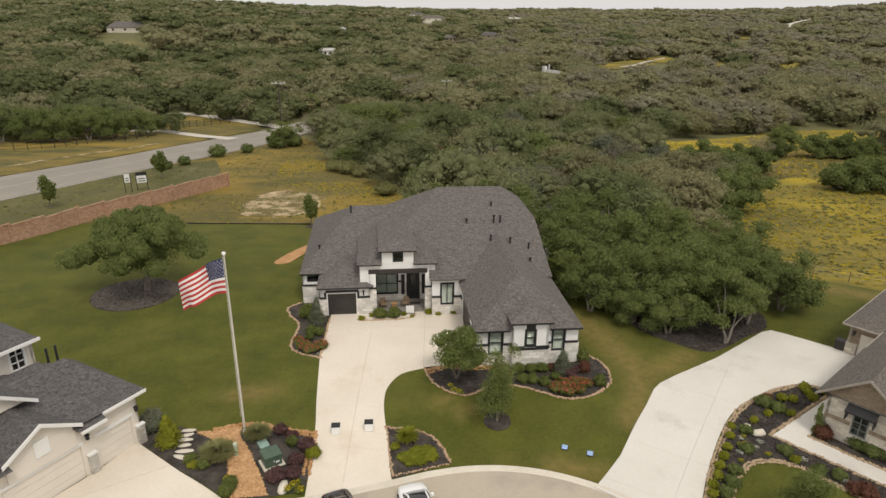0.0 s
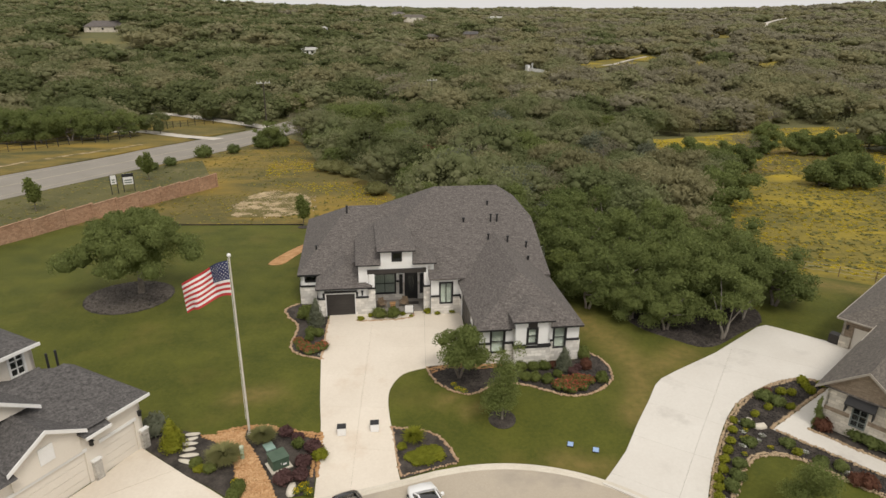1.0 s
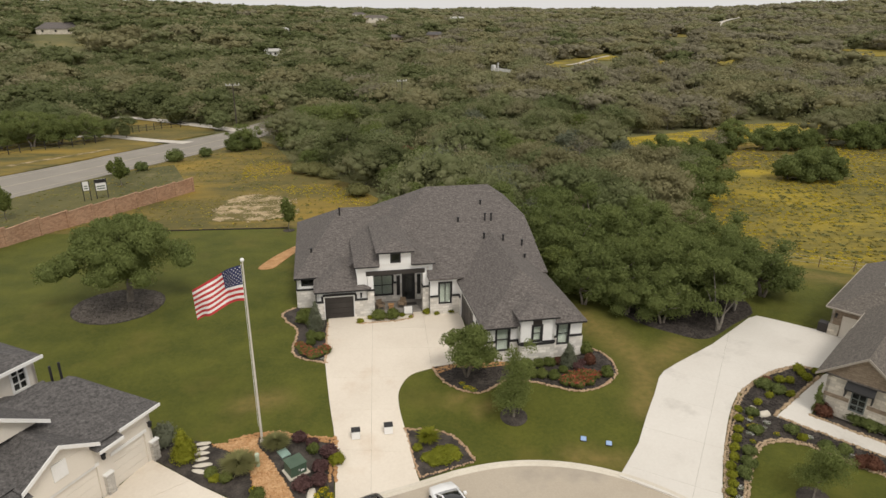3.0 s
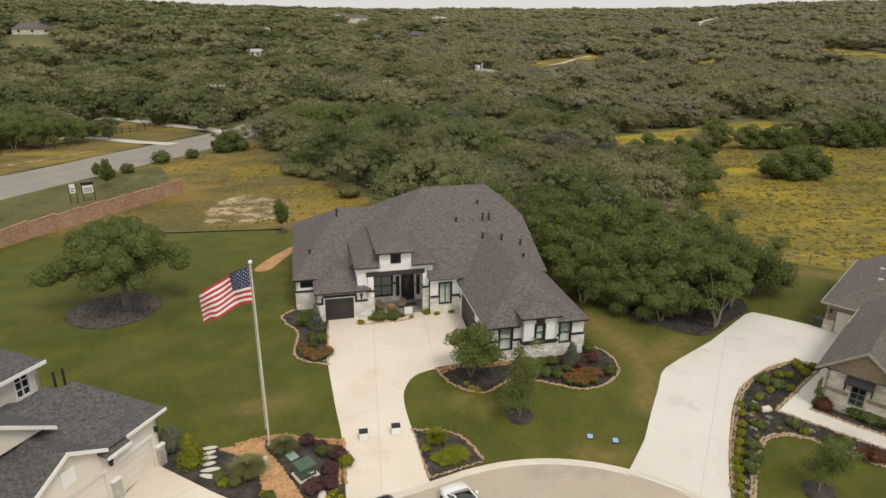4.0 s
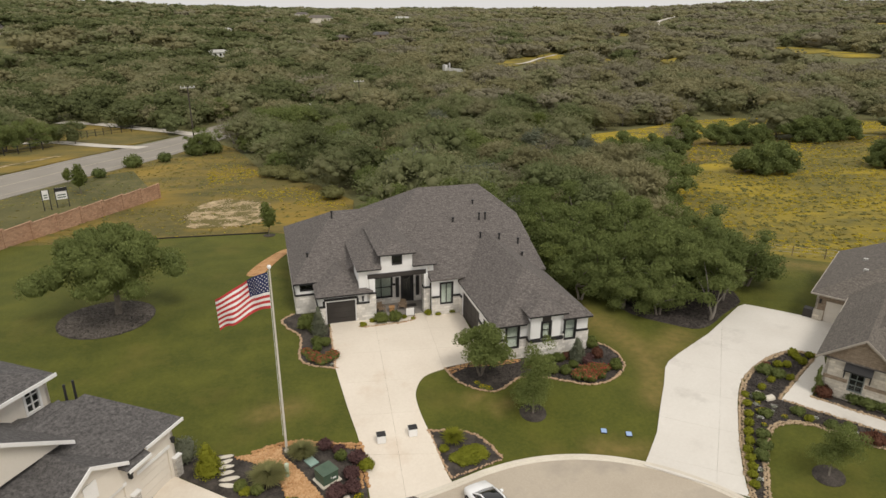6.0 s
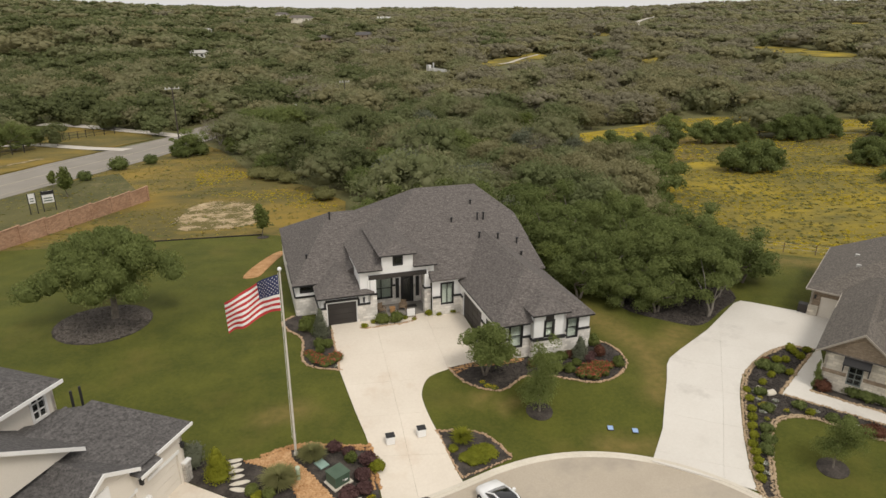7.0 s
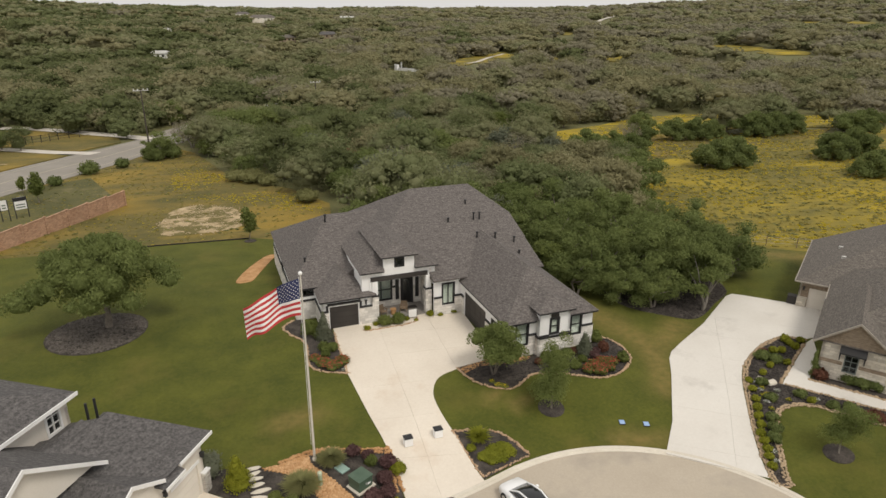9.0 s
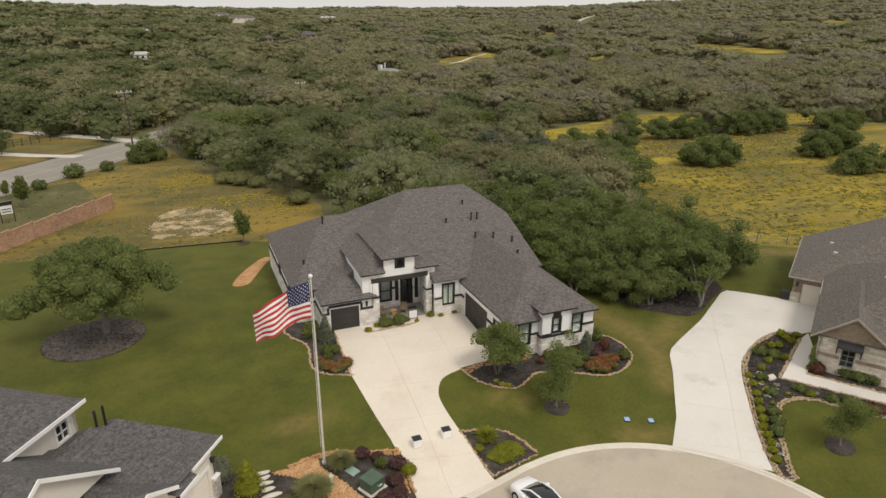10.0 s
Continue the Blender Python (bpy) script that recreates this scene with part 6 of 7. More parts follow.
def chair(x, y, turn):
    """A low porch chair: seat, slatted back, arms and legs."""
    m = Matrix.Translation((x, y, 0.02)) @ Matrix.Rotation(radians(turn), 4, "Z")
    ob = thing("porch_chair", (x, y, 0.02), "brown wooden porch chair with slatted back", "chair", "porch chairs")
    part("seat", boxes((-0.30, 0.30, -0.30, 0.28, 0.34, 0.40), m=m), WOOD, ob)
    for k in range(4):
        part("slat", boxes((-0.28 + 0.145 * k, -0.16 + 0.145 * k, 0.26, 0.31, 0.403, 0.95), m=m), WOOD, ob)
    for sx in (-1, 1):
        part("arm", boxes((sx * 0.34 - 0.05, sx * 0.34 + 0.05, -0.34, 0.30, 0.58, 0.62), m=m), WOOD, ob)
        for yy in (-0.28, 0.24):
            part("leg", boxes((sx * 0.32 - 0.03, sx * 0.32 + 0.03, yy, yy + 0.06, 0, 0.58), m=m), WOOD, ob)


for u, v, tn in ((-5.7, 1.9, 25), (-3.55, 2.0, -20)):
    p = H @ Vector((u, v, 0))
    chair(p.x, p.y, tn)
p = H @ Vector((-4.65, 1.8, 0.02))
tb = thing("side_table", p, "small tan wooden side table on the porch", "table")
m = Matrix.Translation(p)
part("top", bevelled(boxes((-0.28, 0.28, -0.25, 0.25, 0.46, 0.50), m=m), 0.01), BARK, tb)
part("drum", boxes((-0.22, 0.22, -0.20, 0.20, 0, 0.458), m=m), BARK, tb)
p = H @ Vector((-3.2, 0.3, G0))
sg = thing("yard_board", p, "white board in a dark frame standing before the porch", "sign board")
m = Matrix.Translation(p) @ Matrix.Rotation(TURN, 4, "Z")
part("board", boxes((-0.40, 0.40, -0.03, 0.03, 0.28, 1.02), m=m), WHITE, sg)
for u in (-0.44, 0.40):
    part("post", boxes((u, u + 0.045, -0.035, 0.035, 0, 1.06), m=m), BLACK, sg)
p = H @ Vector((-2.6, 2.6, 0.02))
tagged(part("door_mat", boxes((-0.55, 0.55, -0.3, 0.3, 0, 0.025), m=Matrix.Translation(p) @ Matrix.Rotation(TURN, 4, "Z")), BROWN), "dark door mat before the front door", "mat")


# ---- neighbouring houses ----
def nb_wall(m, length, z0, z1, holes=(), mat=CREAM, parent=None, name="wall"):
    return part(name, wall_panel(m, length, z0, z1, holes), mat, parent)


N = Matrix.Translation((-19.85, 37.0, 0)) @ Matrix.Rotation(radians(60.8), 4, "Z")
nb = thing("neighbour_house", N @ Vector((-6, 6, -0.16)), "two-storey cream stucco house with charcoal roof and garage", "house")
part("roof_slope", hip(N, -18, -4.6, 0.6, 10.4, 4.104, s=0.34, n=0.36), SHINGLE2, nb, "charcoal shingles")
nroof = part("roof", hip(N, -2.5, 0.1, 0, 7.5, 3.9, s=0.34, e=0.9, n=0.76), SHINGLE2, nb, "charcoal shingles")
part("roof_slope", hip(N, -4.6, -2.5, 0, 10.4, 3.9, s=0.34, n=0.34), SHINGLE2, nroof)
part("roof_slope", hip(N, -20, -2.25, 6.7, 17, 7.0, s=0.36, e=0.36, n=0.36), SHINGLE2, nroof)
each("fascia", [(-2.95, 0.1, -0.06, -0.003, 3.72, 3.93), (0.04, 0.098, -0.003, 7.4, 3.70, 3.897)], WHITE, nroof, N, "white fascia")
part("fascia", boxes((-4.6, -2.95, -0.36, -0.303, 3.42, 3.62), m=N), WHITE, nroof, "white fascia")
part("roof_slope", hip(N, -4.7, -2.95, -0.3, 6, 3.62, s=0.34), SHINGLE2, nroof)
part("roof_slope", hip(N, -12, -8.5, -0.3, 6, 3.62, s=0.34), SHINGLE2, nroof)
part("gable_wall", boxes((-8.6, -4.6, 0.34, 0.497, 2.45, 4.0), m=N), CREAM, nb)
part("fascia", boxes((-20, -2.2, 6.64, 6.697, 6.80, 7.03), m=N), WHITE, nroof, "white fascia")
m = N @ Matrix.Translation((-16, 0.5, 0))
nb_wall(m, 15.6, -0.6, 3.85, [(12.7, 15.05, -0.6, 2.2), (7.0, 11.6, -0.6, 2.2)], CREAM, nb)
nb_wall(N @ Matrix.Translation((-0.4, 0.5, 0)) @ Matrix.Rotation(radians(90), 4, "Z"), 6.6, -0.6, 3.85, (), CREAM, nb)
for a, b in ((12.7, 15.05), (7.0, 11.6)):
    d = part("garage_door", boxes((a, b, 0.10, 0.15, -0.5, 2.2), m=m), surface("cream_door_paint", (0.55, 0.50, 0.43), (0.60, 0.555, 0.485), 0.8, 6.0, 0.6), nb, "cream panelled garage door")
    for k in range(4):
        part("door_panel", boxes((a + 0.04, b - 0.04, 0.08, 0.098, -0.14 + k * 0.58, 0.42 + k * 0.58), m=m), CREAM, d)
    part("door_trim", boxes((a - 0.14, b + 0.14, -0.05, -0.003, 2.2, 2.42), m=m), WHITE, nb, "white trim")
for a in (11.75, 15.15):
    part("pier", boxes((a + 0.1, a + 0.62, -0.26, -0.003, -0.6, 1.30), m=m), GREYSTONE, nb, "stacked grey stone pier")
    part("pier_cap", boxes((a + 0.06, a + 0.66, -0.30, -0.003, 1.303, 1.40), m=m), WHITE, nb)
    each("wall_lamp", [(a + 0.22, a + 0.38, -0.20, -0.003, 2.42, 2.72), (a + 0.18, a + 0.42, -0.24, -0.003, 2.72, 2.77)], BLACK, nb, m, "black lantern")


def gable(parent, m, x0, xp, x1, z0, zp, y0, deep, roof_mat, wall_mat, eave=0.22, rake=WHITE, rake_label="white rake board"):
    """A gable: wall triangle, two roof slopes, white rake boards."""
    bm = bmesh.new()
    v = [bm.verts.new(m @ Vector(p)) for p in ((x0 + 0.3, y0, z0), (x1 - 0.3, y0, z0), (xp, y0, zp - 0.12), (x0 + 0.3, y0 + 0.2, z0), (x1 - 0.3, y0 + 0.2, z0), (xp, y0 + 0.2, zp - 0.12))]
    for f in ((0, 1, 2), (5, 4, 3), (0, 3, 4, 1), (1, 4, 5, 2), (2, 5, 3, 0)):
        bm.faces.new([v[i] for i in f])
    part("gable_wall", bm, wall_mat, parent)
    for xa, za in ((x0, z0), (x1, z0)):
        bm = bmesh.new()
        q = [bm.verts.new(m @ Vector(p)) for p in ((xa, y0 - 0.4, za), (xp, y0 - 0.4, zp), (xp, y0 + deep, zp), (xa, y0 + deep, za), (xa, y0 - 0.4, za - 0.1), (xp, y0 - 0.4, zp - 0.1), (xp, y0 + deep, zp - 0.1), (xa, y0 + deep, za - 0.1))]
        for f in ((0, 1, 2, 3), (7, 6, 5, 4), (0, 4, 5, 1), (1, 5, 6, 2), (2, 6, 7, 3), (3, 7, 4, 0)):
            bm.faces.new([q[i] for i in f])
        bmesh.ops.recalc_face_normals(bm, faces=bm.faces[:])
        part("gable_slope", bm, roof_mat, parent)
        bm = bmesh.new()
        q = [bm.verts.new(m @ Vector(p)) for p in ((xa, y0 - 0.47, za + 0.02), (xp, y0 - 0.47, zp + 0.02), (xp, y0 - 0.47, zp - eave), (xa, y0 - 0.47, za - eave), (xa, y0 - 0.403, za + 0.02), (xp, y0 - 0.403, zp + 0.02), (xp, y0 - 0.403, zp - eave), (xa, y0 - 0.403, za - eave))]
        for f in ((0, 1, 2, 3), (7, 6, 5, 4), (0, 4, 5, 1), (1, 5, 6, 2), (2, 6, 7, 3), (3, 7, 4, 0)):
            bm.faces.new([q[i] for i in f])
        bmesh.ops.recalc_face_normals(bm, faces=bm.faces[:])
        part("rake_board", bm, rake, parent, rake_label)


gable(nb, N, -8.9, -6.57, -4.3, 4.0, 5.35, 0.35, 4.5, SHINGLE2, CREAM)
part("gable_vent", boxes((-7.0, -6.15, 0.28, 0.337, 3.1, 4.15), m=N), WHITE, nb, "white square gable vent")
gable(nb, N, -14.2, -9.6, -5.1, 5.3, 8.3, 3.0, 7.0, SHINGLE2, CREAM)
m = N @ Matrix.Translation((-19, 7.35, 0))
nb_wall(m, 16.55, 3.0, 6.85, [(15.05, 15.95, 5.05, 6.65)], CREAM, nb)
window(nb, m, 15.05, 15.95, 5.05, 6.65, frame_mat=WHITE, trim=0.10, bars=(2, 3), back=DARKROOM)
nb_wall(N @ Matrix.Translation((-2.45, 7.35, 0)) @ Matrix.Rotation(radians(90), 4, "Z"), 9, 3.0, 6.85, (), CREAM, nb)
for u, v in ((-2.2, 6.3), (-1.65, 6.2)):
    p = N @ Vector((u, v, 4.5))
    part("roof_vent", tube(bmesh.new(), [p, p + Vector((0, 0, 1.75))], [0.08, 0.08], 8), BLACK, nroof, "black vent pipe")

E = Matrix.Translation((25.35, 38.1, 0)) @ Matrix.Rotation(radians(-50), 4, "Z")
eh = thing("stone_house", E @ Vector((6, 8, -0.16)), "cream limestone house with brown roof and front gable", "house")
eroof = part("roof", hip(E, 0, 22, 0.3, 18, 3.1, w=0.62, s=0.62, n=0.6), SHINGLE3, eh, "brown shingles")
part("roof_slope", hip(E, -2.95, 22, 13.7, 28, 2.75, w=0.5, s=0.5), SHINGLE3, eroof)
gable(eh, E, -0.1, 2.78, 5.7, 3.1, 5.35, 0.42, 9, SHINGLE3, TANBRICK, 0.16, TANTRIM, "tan rake board")
m = E @ Matrix.Translation((0.6, 0.5, 0))
part("wall", wall_panel(m, 6.0, -0.5, 3.1, [(1.70, 2.62, 0.85, 2.75)]), CREAMSTONE, eh)
part("wall", wall_panel(E @ Matrix.Translation((0.6, 14, 0)) @ Matrix.Rotation(radians(-90), 4, "Z"), 13.5, -0.5, 3.1), CREAMSTONE, eh)
window(eh, m, 1.70, 2.62, 0.85, 2.75, frame_mat=surface("grey_green_frame", (0.16, 0.18, 0.165), (0.21, 0.23, 0.215), 0.8, 6.0, 0.6), trim=0.03, bars=(2, 4), back=DARKROOM)
each("brick_band", [(0, 1.60, -0.03, -0.002, 1.35, 1.65), (2.72, 6.0, -0.03, -0.002, 1.35, 1.65)], TANBRICK, eh, m, "tan brick band")
bm = bmesh.new()
q = [bm.verts.new(m @ Vector(p)) for p in ((1.25, -0.75, 2.72), (3.05, -0.75, 2.72), (3.05, -0.003, 3.15), (1.25, -0.003, 3.15), (1.25, -0.75, 2.62), (3.05, -0.75, 2.62), (3.05, -0.003, 2.95), (1.25, -0.003, 2.95))]
for f in ((0, 1, 2, 3), (7, 6, 5, 4), (0, 4, 5, 1), (1, 5, 6, 2), (2, 6, 7, 3), (3, 7, 4, 0)):
    bm.faces.new([q[i] for i in f])
bmesh.ops.recalc_face_normals(bm, faces=bm.faces[:])
part("awning", bm, BLACK, eh, "dark metal awning")
for a in (1.28, 2.94):
    part("awning_bracket", boxes((a, a + 0.08, -0.55, -0.003, 2.0, 2.62), m=m), BLACK, eh)
m = E @ Matrix.Translation((-2.5, 14.2, 0))
part("wall", wall_panel(m, 6.0, -0.5, 2.65, [(0.85, 5.2, -0.5, 2.0)]), TANBRICK, eh)
part("wall", wall_panel(E @ Matrix.Translation((-2.5, 27.5, 0)) @ Matrix.Rotation(radians(-90), 4, "Z"), 13.3, -0.5, 2.65), CREAMSTONE, eh)
part("pier", boxes((-0.05, 0.80, -0.08, -0.003, -0.5, 1.0), m=m), CREAMSTONE, eh, "cream stone pier")
d = part("garage_door", boxes((0.85, 5.2, 0.10, 0.15, -0.5, 2.0), m=m), CREAM, eh, "pale cream garage door")
for k in range(4):
    part("door_panel", boxes((0.9, 5.15, 0.08, 0.098, -0.2 + 0.55 * k, 0.33 + 0.55 * k), m=m), CREAM, d)
part("wall_lamp", boxes((0.30, 0.46, -0.2, -0.003, 1.75, 2.1), m=m), BLACK, eh, "black lantern")
each("gutter", [(-2.97, 2.0, 13.62, 13.697, 2.62, 2.76), (-3.02, -2.953, 13.7, 27.9, 2.62, 2.76), (-0.07, -0.003, 0.3, 13.5, 2.96, 3.12)], TANTRIM, eroof, E, "tan gutter")
for u, v, z in ((3.0, 6.5, 4.85), (4.6, 9.5, 5.7), (0.5, 18.0, 4.45), (0.0, 22.0, 4.2)):
    part("roof_vent", boxes((u - 0.2, u + 0.2, v - 0.15, v + 0.15, z - 0.2, z + 0.2), m=E), METAL, eroof, "low metal vent")
p = E @ Vector((-3.0, 14.6, land(33, 48)))
ac = thing("air_conditioner", p, "grey outdoor air conditioner beside the garage", "air conditioner")
part("housing", bevelled(boxes((-0.4, 0.4, -0.4, 0.4, 0.05, 0.95), m=Matrix.Translation(p) @ Matrix.Rotation(radians(-50), 4, "Z")), 0.03), BROWN, ac)
vine_p = E @ Vector((0.45, 0.3, 0))
vine = conifer("climbing_plant", "narrow green plant climbing the stone corner", 77, 0.35, 2.3, 420, 0.16, OAK)
vine.matrix_basis = set_at(vine, vine_p.x, vine_p.y)


# ---- cars at the kerb ----
def car(x, y, turn, paint, label):
    z = land(x, y) + 0.02
    m = Matrix.Translation((x, y, z)) @ Matrix.Rotation(radians(turn), 4, "Z")
    ob = thing("car", (x, y, z), label, "car", "parked cars")

    def loft(sections):
        bm = bmesh.new()
        rings = []
        for yy, w, z0, z1, top in sections:
            rings.append([bm.verts.new(m @ Vector(p)) for p in ((-w, yy, z0), (w, yy, z0), (w * 1.02, yy, (z0 + z1) / 2), (w * 0.97, yy, z1 - 0.08), (top, yy, z1), (0, yy, z1 + 0.03), (-top, yy, z1), (-w * 0.97, yy, z1 - 0.08), (-w * 1.02, yy, (z0 + z1) / 2))])
        for r0, r1 in zip(rings, rings[1:]):
            for k in range(9):
                bm.faces.new((r0[k], r0[(k + 1) % 9], r1[(k + 1) % 9], r1[k])).smooth = True
        bm.faces.new(rings[0][::-1])
        bm.faces.new(rings[-1])
        bmesh.ops.recalc_face_normals(bm, faces=bm.faces[:])
        return bm
    part("body", loft([(-2.30, 0.62, 0.35, 0.62, 0.5), (-2.15, 0.80, 0.25, 0.74, 0.66), (-1.5, 0.90, 0.22, 0.88, 0.74), (-0.9, 0.92, 0.22, 0.95, 0.78), (0.9, 0.92, 0.22, 0.98, 0.78), (1.6, 0.91, 0.22, 0.98, 0.74), (2.1, 0.82, 0.28, 0.93, 0.64), (2.32, 0.66, 0.38, 0.80, 0.5)]), paint, ob)
    part("glasshouse", loft([(-1.25, 0.72, 0.90, 0.97, 0.60), (-0.55, 0.74, 0.92, 1.34, 0.52), (0.2, 0.74, 0.93, 1.44, 0.54), (0.9, 0.72, 0.94, 1.36, 0.50), (1.75, 0.66, 0.93, 1.02, 0.50)]), TINTED, ob, "dark tinted glass")
    for sx in (-1, 1):
        rail = [m @ Vector((sx * a, b, c)) for a, b, c in ((0.66, -1.22, 0.98), (0.55, -0.55, 1.34), (0.57, 0.2, 1.45), (0.53, 0.9, 1.37), (0.56, 1.74, 1.03))]
        part("roof_rail", tube(bmesh.new(), rail, [0.05, 0.055, 0.055, 0.055, 0.05], 8), paint, ob)
        for yy in (-1.45, 1.40):
            c = m @ Vector((sx * 0.84, yy, 0.33))
            d = (m.to_3x3() @ Vector((1, 0, 0))) * 0.11
            w = part("wheel", tube(bmesh.new(), [c - d, c + d], [0.33, 0.33], 20), RUBBER, ob)
            part("rim", tube(bmesh.new(), [c - d * 1.05, c + d * 1.05], [0.20, 0.20], 14), METAL, w)
        part("tail_lamp", boxes((sx * 0.55 - 0.14, sx * 0.55 + 0.14, 2.16, 2.24, 0.72, 0.82), m=m), FLAGRED, ob, "red lamp")
        part("head_lamp", boxes((sx * 0.58 - 0.13, sx * 0.58 + 0.13, -2.22, -2.10, 0.56, 0.66), m=m), METAL, ob)
        part("mirror", boxes((sx * 0.98 - 0.09, sx * 0.98 + 0.09, -0.75, -0.58, 0.92, 1.05), m=m), paint, ob)


car(-1.7, 30.75, 196, CARPAINT, "white saloon car with dark glass roof at the kerb")
car(-6.0, 30.0, 24, CARDARK, "black car parked on the cul-de-sac")

# ---- the wall, signs, poles and fences beyond the lawn ----
WL = [Vector((-38.6, 114.4)), Vector((-51.4, 87.7)), Vector((-53.2, 82.6)), Vector((-55.1, 78.4)), Vector((-61.9, 62.6)), Vector((-70, 44))]
fence = tagged(new("masonry_wall"), "salmon masonry wall with square posts along the lawn", "wall", "", "structure")
run = []
for a, b in zip(WL, WL[1:]):
    n = max(1, round((b - a).length / 4.4))
    run += [a.lerp(b, k / n) for k in range(n)]
run.append(WL[-1])
for a, b in zip(run, run[1:]):
    d = b - a
    z = land(*a)
    m = Matrix.Translation((a.x, a.y, z)) @ Matrix.Rotation(math.atan2(d.y, d.x), 4, "Z")
    part("wall_panel", boxes((0.2, d.length - 0.2, -0.09, 0.09, -0.6, 2.45), m=m), WALLBRICK, fence)
    part("coping", boxes((0.2, d.length - 0.2, -0.14, 0.14, 2.453, 2.56), m=m), WALLBRICK, fence)
    part("post", boxes((-0.17, 0.19, -0.16, 0.16, -0.6, 2.60), m=m), WALLBRICK, fence)
for x, y, w, h, dark in ((-53.9, 108.3, 1.0, 1.5, False), (-52.3, 110.2, 1.7, 1.9, True)):
    z = land(x, y)
    m = Matrix.Translation((x, y, z)) @ Matrix.Rotation(radians(28), 4, "Z")
    sb = thing("road_sign", (x, y, z), "dark framed roadside sign board on posts" if dark else "white roadside sign board on posts", "sign", "roadside signs")
    for u in (-w / 2, w / 2):
        part("post", boxes((u - 0.06, u + 0.06, -0.06, 0.06, 0, 3.4), m=m), BLACK, sb)
    part("board", boxes((-w / 2 + 0.06, w / 2 - 0.06, -0.03, 0.03, 3.35 - h, 3.35), m=m), WHITE, sb)
    if dark:
        part("header", boxes((-w / 2 + 0.06, w / 2 - 0.06, -0.045, -0.032, 2.75, 3.35), m=m), BLACK, sb, "dark header bar")
    for k in range(2):
        part("bar", boxes((-w / 2 + 0.25, w / 2 - 0.25, -0.05, -0.034, 3.35 - h + 0.25 + 0.4 * k, 3.35 - h + 0.42 + 0.4 * k), m=m), GREENBOX, sb)


def utility_pole(x, y, top, turn):
    z = land(x, y)
    ob = thing("utility_pole", (x, y, z), "wooden utility pole with cross-arms above the trees", "utility pole", "utility poles")
    m = Matrix.Translation((x, y, 0)) @ Matrix.Rotation(radians(turn), 4, "Z")
    part("shaft", tube(bmesh.new(), [(x, y, z), (x, y, top)], [0.22, 0.15], 10), DARKWOOD, ob)
    for h in (0.5,):
        part("cross_arm", boxes((-1.9, 1.9, -0.09, 0.09, top - h - 0.10, top - h + 0.10), m=m), METAL, ob)
    for u in (-1.7, -0.7, 0.7, 1.7):
        part("insulator", boxes((u - 0.09, u + 0.09, -0.09, 0.09, top - 0.38, top - 0.02), m=m), WHITE, ob)


utility_pole(-45.8, 188, 7.6, 20)
utility_pole(3.1, 237, 3.6, 20)
pf = tagged(new("paddock_fence"), "black metal fence by the lane", "fence", "", "structure")
runs = []
for pts in ([(-112, 146), (-101, 152), (-94, 156.6), (-90, 164), (-83, 170), (-78.5, 179.6)], [(-80, 193.5), (-76.7, 199), (-71.7, 204), (-64.6, 208.6)]):
    run = [Vector(a).lerp(Vector(b), k / 3) for a, b in zip(pts, pts[1:]) for k in range(3)] + [Vector(pts[-1])]
    runs += list(zip(run, run[1:]))
for a, b in runs:
    z = land(*a)
    d = b - a
    m = Matrix.Translation((a.x, a.y, z)) @ Matrix.Rotation(math.atan2(d.y, d.x), 4, "Z")
    part("post", boxes((-0.07, 0.07, -0.07, 0.07, -0.1, 2.2), m=m), BLACK, pf)
    for h in (0.5, 1.25, 2.05):
        part("rail", boxes((0.07, d.length - 0.07, -0.03, 0.03, h - 0.04, h + 0.04), m=m), BLACK, pf)
wf_ = tagged(new("wire_fence"), "wire fence on thin posts at the meadow", "fence", "", "structure")
run = [Vector((33, 72.5)).lerp(Vector((74, 46.0)), k / 14) for k in range(15)]
for a, b in zip(run, run[1:]):
    z = land(*a)
    part("post", tube(bmesh.new(), [(a.x, a.y, z - 0.2), (a.x, a.y, z + 1.3)], [0.05, 0.05], 6), WOOD, wf_)
    for h in (0.5, 0.9, 1.25):
        part("wire", tube(bmesh.new(), [(a.x, a.y, z + h), (b.x, b.y, land(*b) + h)], [0.008, 0.008], 4), METAL, wf_)
gl = tagged(new("guard_rail"), "pale guard rail along the far road", "guard rail", "", "structure")
run = [Vector((-26.6, 236.6)), Vector((-20.8, 244.2)), Vector((-14.9, 251.7)), Vector((-7.9, 260.8)), Vector((-1.7, 270.3))]
for a, b in zip(run, run[1:]):
    d = b - a
    m = Matrix.Translation((a.x, a.y, land(*a))) @ Matrix.Rotation(math.atan2(d.y, d.x), 4, "Z")
    part("rail", boxes((0, d.length, -0.06, 0.06, 0.9, 1.5), m=m), WHITE, gl)
    part("post", boxes((0, 0.15, -0.1, 0.1, -0.1, 0.9), m=m), WHITE, gl)
sf = tagged(new("silt_fence"), "low black fabric fence at the lawn's edge", "fence", "", "structure")
for a, b in ((-36.5, -32.5), (-32.5, -27), (-27, -21.5), (-21.5, -18.6)):
    part("fabric", boxes((a, b, 88.1, 88.14, land(a, 88.1) - 0.15, land(a, 88.1) + 0.22)), BLACK, sf)


